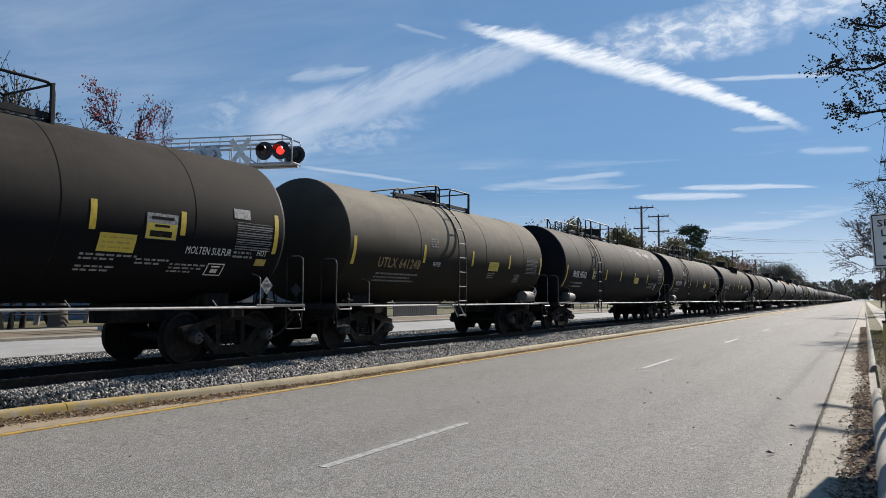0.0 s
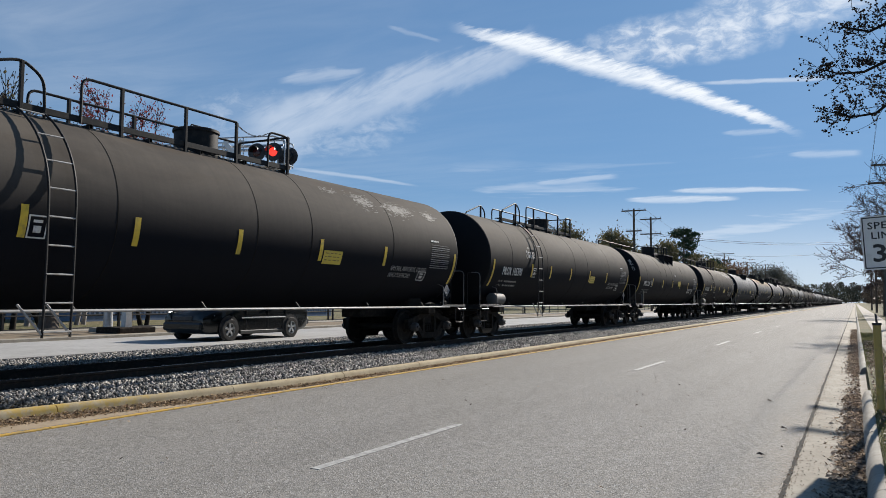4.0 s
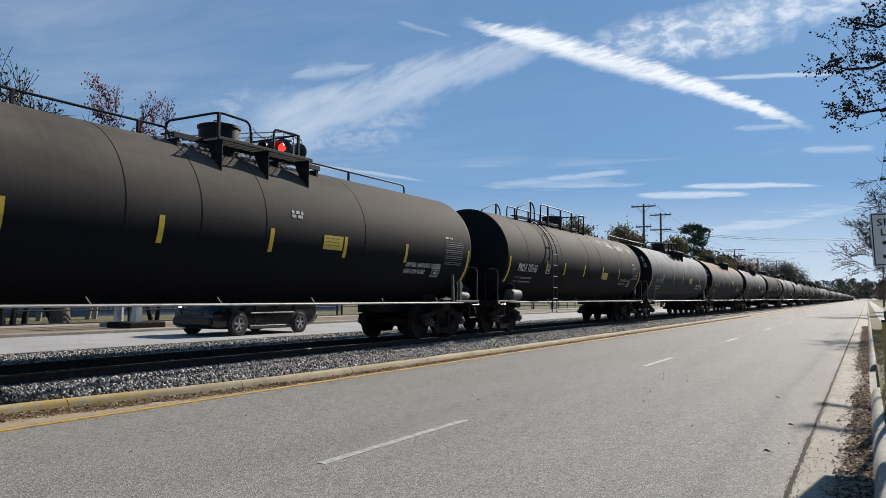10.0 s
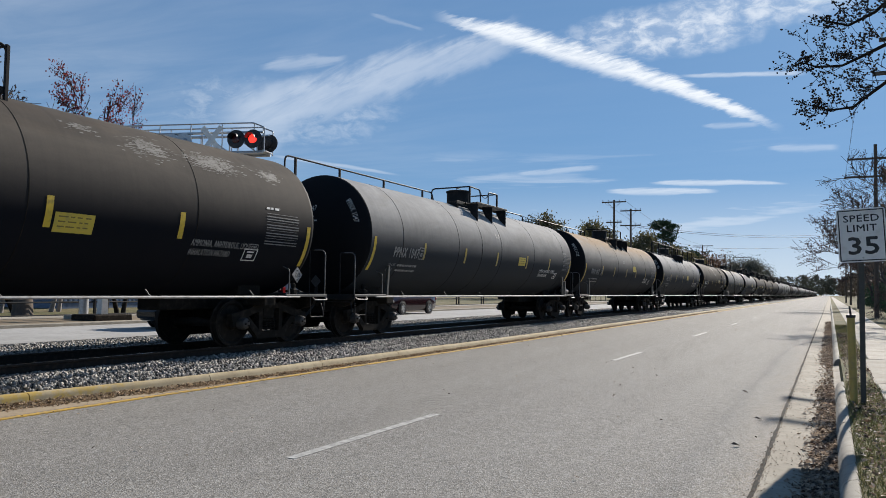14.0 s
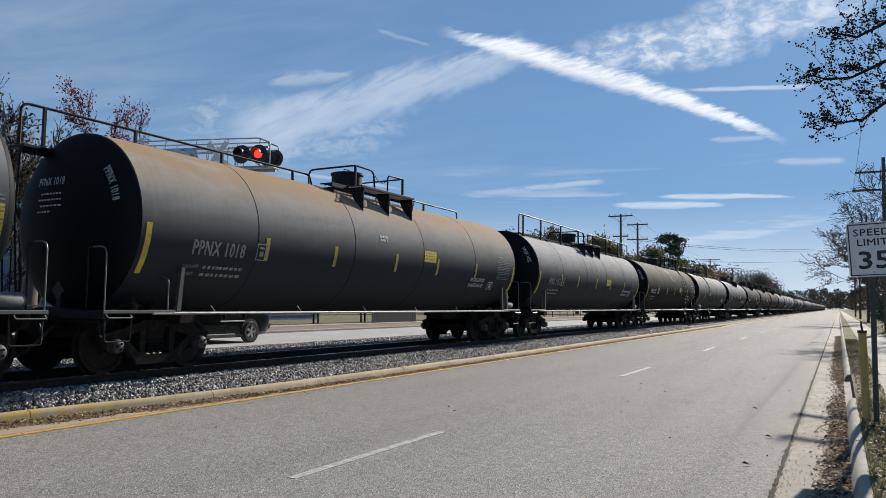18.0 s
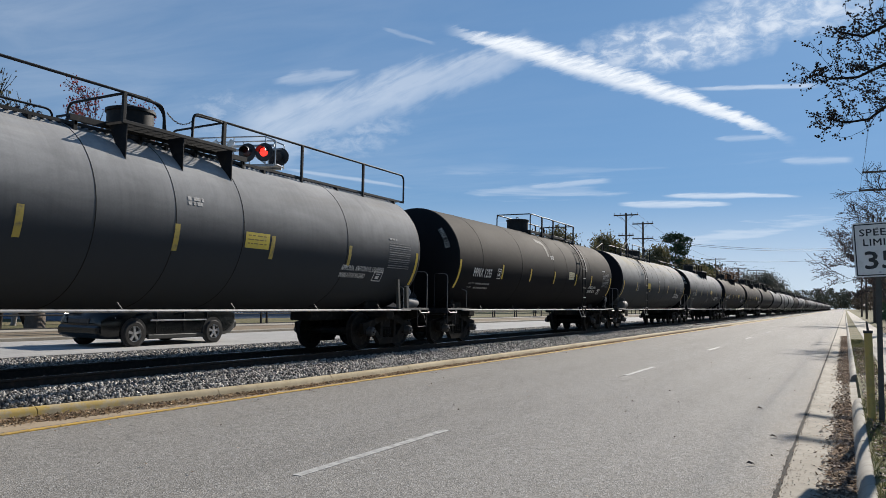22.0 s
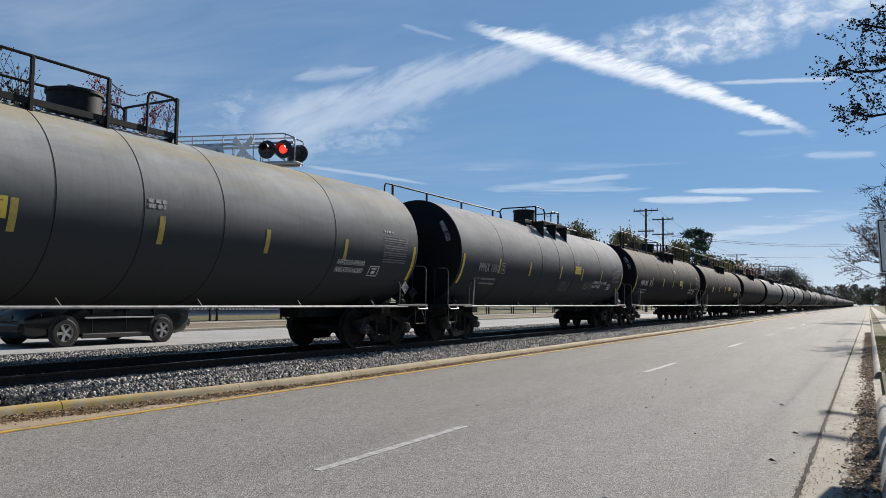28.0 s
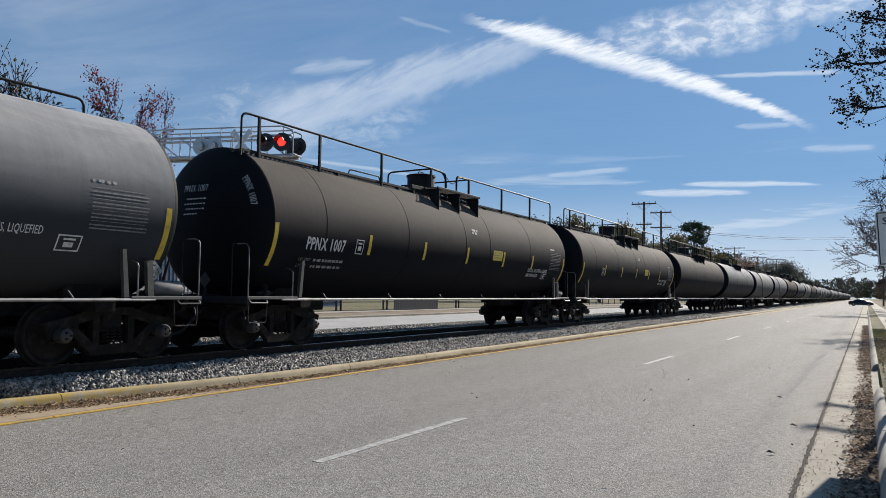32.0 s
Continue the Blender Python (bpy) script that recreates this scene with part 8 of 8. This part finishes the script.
M_OLIVE = leaf_material("autumn_olive_leaf", (0.11, 0.105, 0.05), (0.18, 0.16, 0.075), (0.13, 0.10, 0.06))
M_PINE = leaf_material("pine_needle_clump", (0.018, 0.045, 0.025), (0.05, 0.09, 0.045), (0.03, 0.06, 0.03), 0.1)
M_DULL = leaf_material("dull_green_foliage", (0.045, 0.055, 0.04), (0.10, 0.10, 0.065), (0.07, 0.06, 0.05), 0.1)
M_RUSTLEAF = leaf_material("rust_autumn_leaf", (0.13, 0.075, 0.048), (0.21, 0.12, 0.07), (0.11, 0.08, 0.06))
# Distance haze is put into this grey leaf colour.
M_HAZYLEAF = leaf_material("haze_grey_foliage", (0.085, 0.09, 0.075), (0.15, 0.15, 0.12), (0.11, 0.105, 0.09), 0.2)
M_SEED = painted("dark_seed_ball", (0.030, 0.022, 0.017), (0.06, 0.045, 0.035), 0.9, 30.0)
build_overhang()
make_tree("maple_tree", -28.0, 22.3, 0.34, 10.7, 3.2, 0.12, 5, 0.34, 31, M_REDLEAF, 7500, 0.095, 0.12, "slender tree with sparse red autumn leaves", stems=1, fine=0.011, low=0.66, slim=0.35, trunk_mat=M_TWIG)
make_tree("maple_tree", -28.0, 22.9, 0.34, 10.7, 2.9, 0.11, 5, 0.42, 32, M_REDLEAF, 6500, 0.09, 0.12, "small tree with thin red and brown leaves", lean=(0.0, 0.10), stems=2, fine=0.011, low=0.66, slim=0.35, trunk_mat=M_TWIG)
make_tree("crape_myrtle_tree", -28.0, 18.4, 0.34, 10.5, 2.8, 0.12, 5, 0.36, 33, M_BERRY, 2200, 0.12, 0.07, "multi-stemmed bare tree with a few brown leaves", stems=3, fine=0.011, low=0.5, slim=0.35, trunk_mat=M_TWIG)
make_tree("crape_myrtle_tree", -28.0, 16.7, 0.34, 10.4, 2.8, 0.12, 5, 0.40, 34, M_BERRY, 2200, 0.12, 0.07, "multi-stemmed bare tree with dark seed heads", stems=3, fine=0.011, low=0.5, slim=0.35, trunk_mat=M_TWIG)
make_tree("crape_myrtle_tree", -28.4, 15.6, 0.34, 10.2, 2.8, 0.12, 5, 0.42, 35, M_OLIVE, 3000, 0.12, 0.10, "multi-stemmed bare tree with olive tips", stems=3, fine=0.011, low=0.5, slim=0.35, trunk_mat=M_TWIG)
for i, (y, h) in enumerate(((17.2, 9.4), (19.8, 9.2), (22.4, 8.8))):
    make_tree("crape_myrtle_tree", -31.5, y, 0.34, h, 2.4, 0.12, 6, 0.44, 62 + i, M_SUNLEAF, 9000, 0.10, 0.12, "twiggy tree painted sunlit pale behind the others", stems=2, fine=0.012, low=0.3, slim=0.5, trunk_mat=M_SUNTWIG)
make_tree("oak_tree", -35.0, 112.0, 0.28, 13.2, 3.4, 0.3, 4, 0.50, 36, M_OLIVE, 11000, 0.30, 0.55, "round-topped tree with dull olive leaves")
make_tree("oak_tree", -40.5, 108.0, 0.28, 12.0, 3.2, 0.3, 4, 0.52, 37, M_DULL, 9000, 0.30, 0.55, "round-topped tree with thin grey-green leaves")
make_tree("oak_tree", -29.5, 131.0, 0.28, 13.6, 3.4, 0.3, 4, 0.52, 38, M_OLIVE, 13000, 0.32, 0.6, "broad tree with yellow-brown autumn leaves")
make_tree("oak_tree", -25.2, 134.0, 0.28, 11.4, 3.0, 0.3, 4, 0.52, 39, M_OLIVE, 9000, 0.32, 0.6, "broad tree with yellow-brown autumn leaves")
make_pine(-26.2, 141.0, 0.28, 14.8, 40)
make_pine(-22.5, 150.0, 0.28, 9.0, 46)
make_tree("oak_tree", -26.5, 228.0, 0.28, 11.4, 2.4, 0.3, 4, 0.62, 41, M_RUSTLEAF, 9000, 0.42, 1.3, "distant tree with rust-brown leaves")
make_tree("oak_tree", -23.5, 262.0, 0.28, 12.2, 2.4, 0.3, 4, 0.62, 42, M_HAZYLEAF, 14000, 0.34, 1.3, "distant broad tree, dull green leaves greyed for haze")
make_tree("oak_tree", -22.5, 300.0, 0.28, 12.5, 2.4, 0.3, 4, 0.62, 43, M_HAZYLEAF, 14000, 0.36, 1.4, "distant broad tree, dull green leaves greyed for haze")
make_tree("street_tree", 5.9, 42.5, 0.15, 9.2, 2.4, 0.2, 6, 0.56, 49, M_BERRY, 8000, 0.055, 0.07, "leafless street tree arching over the kerb", lean=(-0.30, 0.0), group="street trees", fine=0.010, trunk_mat=M_GREYTWIG)
for i, (x, y, h) in enumerate(((7.2, 66.0, 12.0), (6.6, 84.0, 12.5), (9.5, 75.0, 13.5), (6.4, 104.0, 11.5), (8.2, 48.0, 11.0), (6.8, 124.0, 12.0))):
    make_tree("street_tree", x, y, 0.15, h, 2.6, 0.22, 5, 0.50, 50 + i, M_BERRY, 4500, 0.13, 0.12, "leafless street tree with fine dark twigs", lean=(-0.10, 0.0), group="street trees", fine=0.020, trunk_mat=M_GREYTWIG)
make_tree("street_tree", 7.4, 36.0, 0.15, 9.0, 2.6, 0.2, 4, 0.45, 60, M_BROWNLEAF, 900, 0.10, 0.2, "leafless street tree with fine dark twigs", lean=(0.15, 0.0), group="street trees", trunk_mat=M_TWIG)
make_tree("oak_tree", -25.6, 16.9, 0.22, 7.4, 2.6, 0.40, 3, 0.5, 61, M_BROWNLEAF, 300, 0.12, 0.2, "stout dark tree trunk behind the far street")


def build_hedge():
    rng = random.Random(91)
    rows = []
    for _ in range(15000):
        y = 52 + 95 * rng.random()
        top = 2.2 + 1.5 * math.sin(0.21 * y) + 0.8 * math.sin(0.67 * y + 1)
        rows.append((rng.gauss(7.6, 0.8), y, 0.15 + max(0.5, top) * rng.random(), rng.uniform(0.16, 0.36), rng.uniform(0, 6.3), rng.uniform(0, 6.3), rng.uniform(0, 6.3)))
    scatter("evergreen_hedge", M_PINE, LEAF_V, LEAF_F, rows, "dark evergreen shrubs behind the pavement", "hedge")


build_hedge()
build_woods()


# ---- what moves ----
def travelled(t):
    """Metres that the train has rolled after t seconds."""
    return 6.0758 * t + 0.002283 * t * t + 0.00007185 * t ** 3


def motions():
    steps = [0, 2, 4, 6, 8, 10, 12, 14, 16, 18, 20, 22, 24, 26, 28, 30, 32]
    for car, y in CARS:
        walk(car, [(t, pose(TRACK_X, y - travelled(t), RAIL_Z)) for t in steps])
    # the minivan's rear edge creeps along the street
    van_t = (0, 12.5, 14.0, 16.5, 18.5, 21.5, 23.0, 24.5, 26.0, 27.5, 28.3, 30.2, 31, 32)
    van_y = (19.66, 19.66, 19.55, 19.0, 18.3, 16.85, 16.42, 16.05, 15.25, 14.38, 13.85, 12.63, 12.02, 11.1)
    walk(VAN, [(t, pose(-16.27, y - 2.41, FAR_Z + 0.002)) for t, y in zip(van_t, van_y)])
    creep = [0.0] + [12.0 + 0.25 * i for i in range(81)]
    for w in VAN_WHEELS:
        at = w.matrix_basis.translation.copy()
        walk(w, [(t, pose(at.x, at.y, at.z, math.degrees((19.66 - float(np.interp(t, van_t, van_y))) / 0.335) % 360.0)) for t in creep])
    red = lambda t: 53.2 - 14.7 * (t - 12.6)
    walk(RED_CAR, [(t, pose(-18.45, red(t), FAR_Z + 0.002)) for t in (0, 8, 16, 24, 32)])
    fast = [0.0] + [12.0 + 0.025 * i for i in range(161)] + [32.0]
    for w in RED_WHEELS:
        at = w.matrix_basis.translation.copy()
        walk(w, [(t, pose(at.x, at.y, at.z, math.degrees(-red(min(max(t, 12.0), 16.0)) / 0.315) % 360.0)) for t in fast])
    walk(FAR_CAR, [(t, pose(x, 182.0, 0.0, 0, 0, 90)) for t, x in ((0, 60), (29, 9.5), (30.3, 2.9), (32, 0.2))])
    spin = [i / 10 for i in range(321)]
    turned = [math.degrees(travelled(t) / 0.457) for t in spin]
    for detail, sets in WHEELS:
        if detail:
            for w in sets:
                at = w.matrix_basis.translation.copy()
                walk(w, [(t, pose(at.x, at.y, at.z, a % 360.0)) for t, a in zip(spin, turned)])


motions()
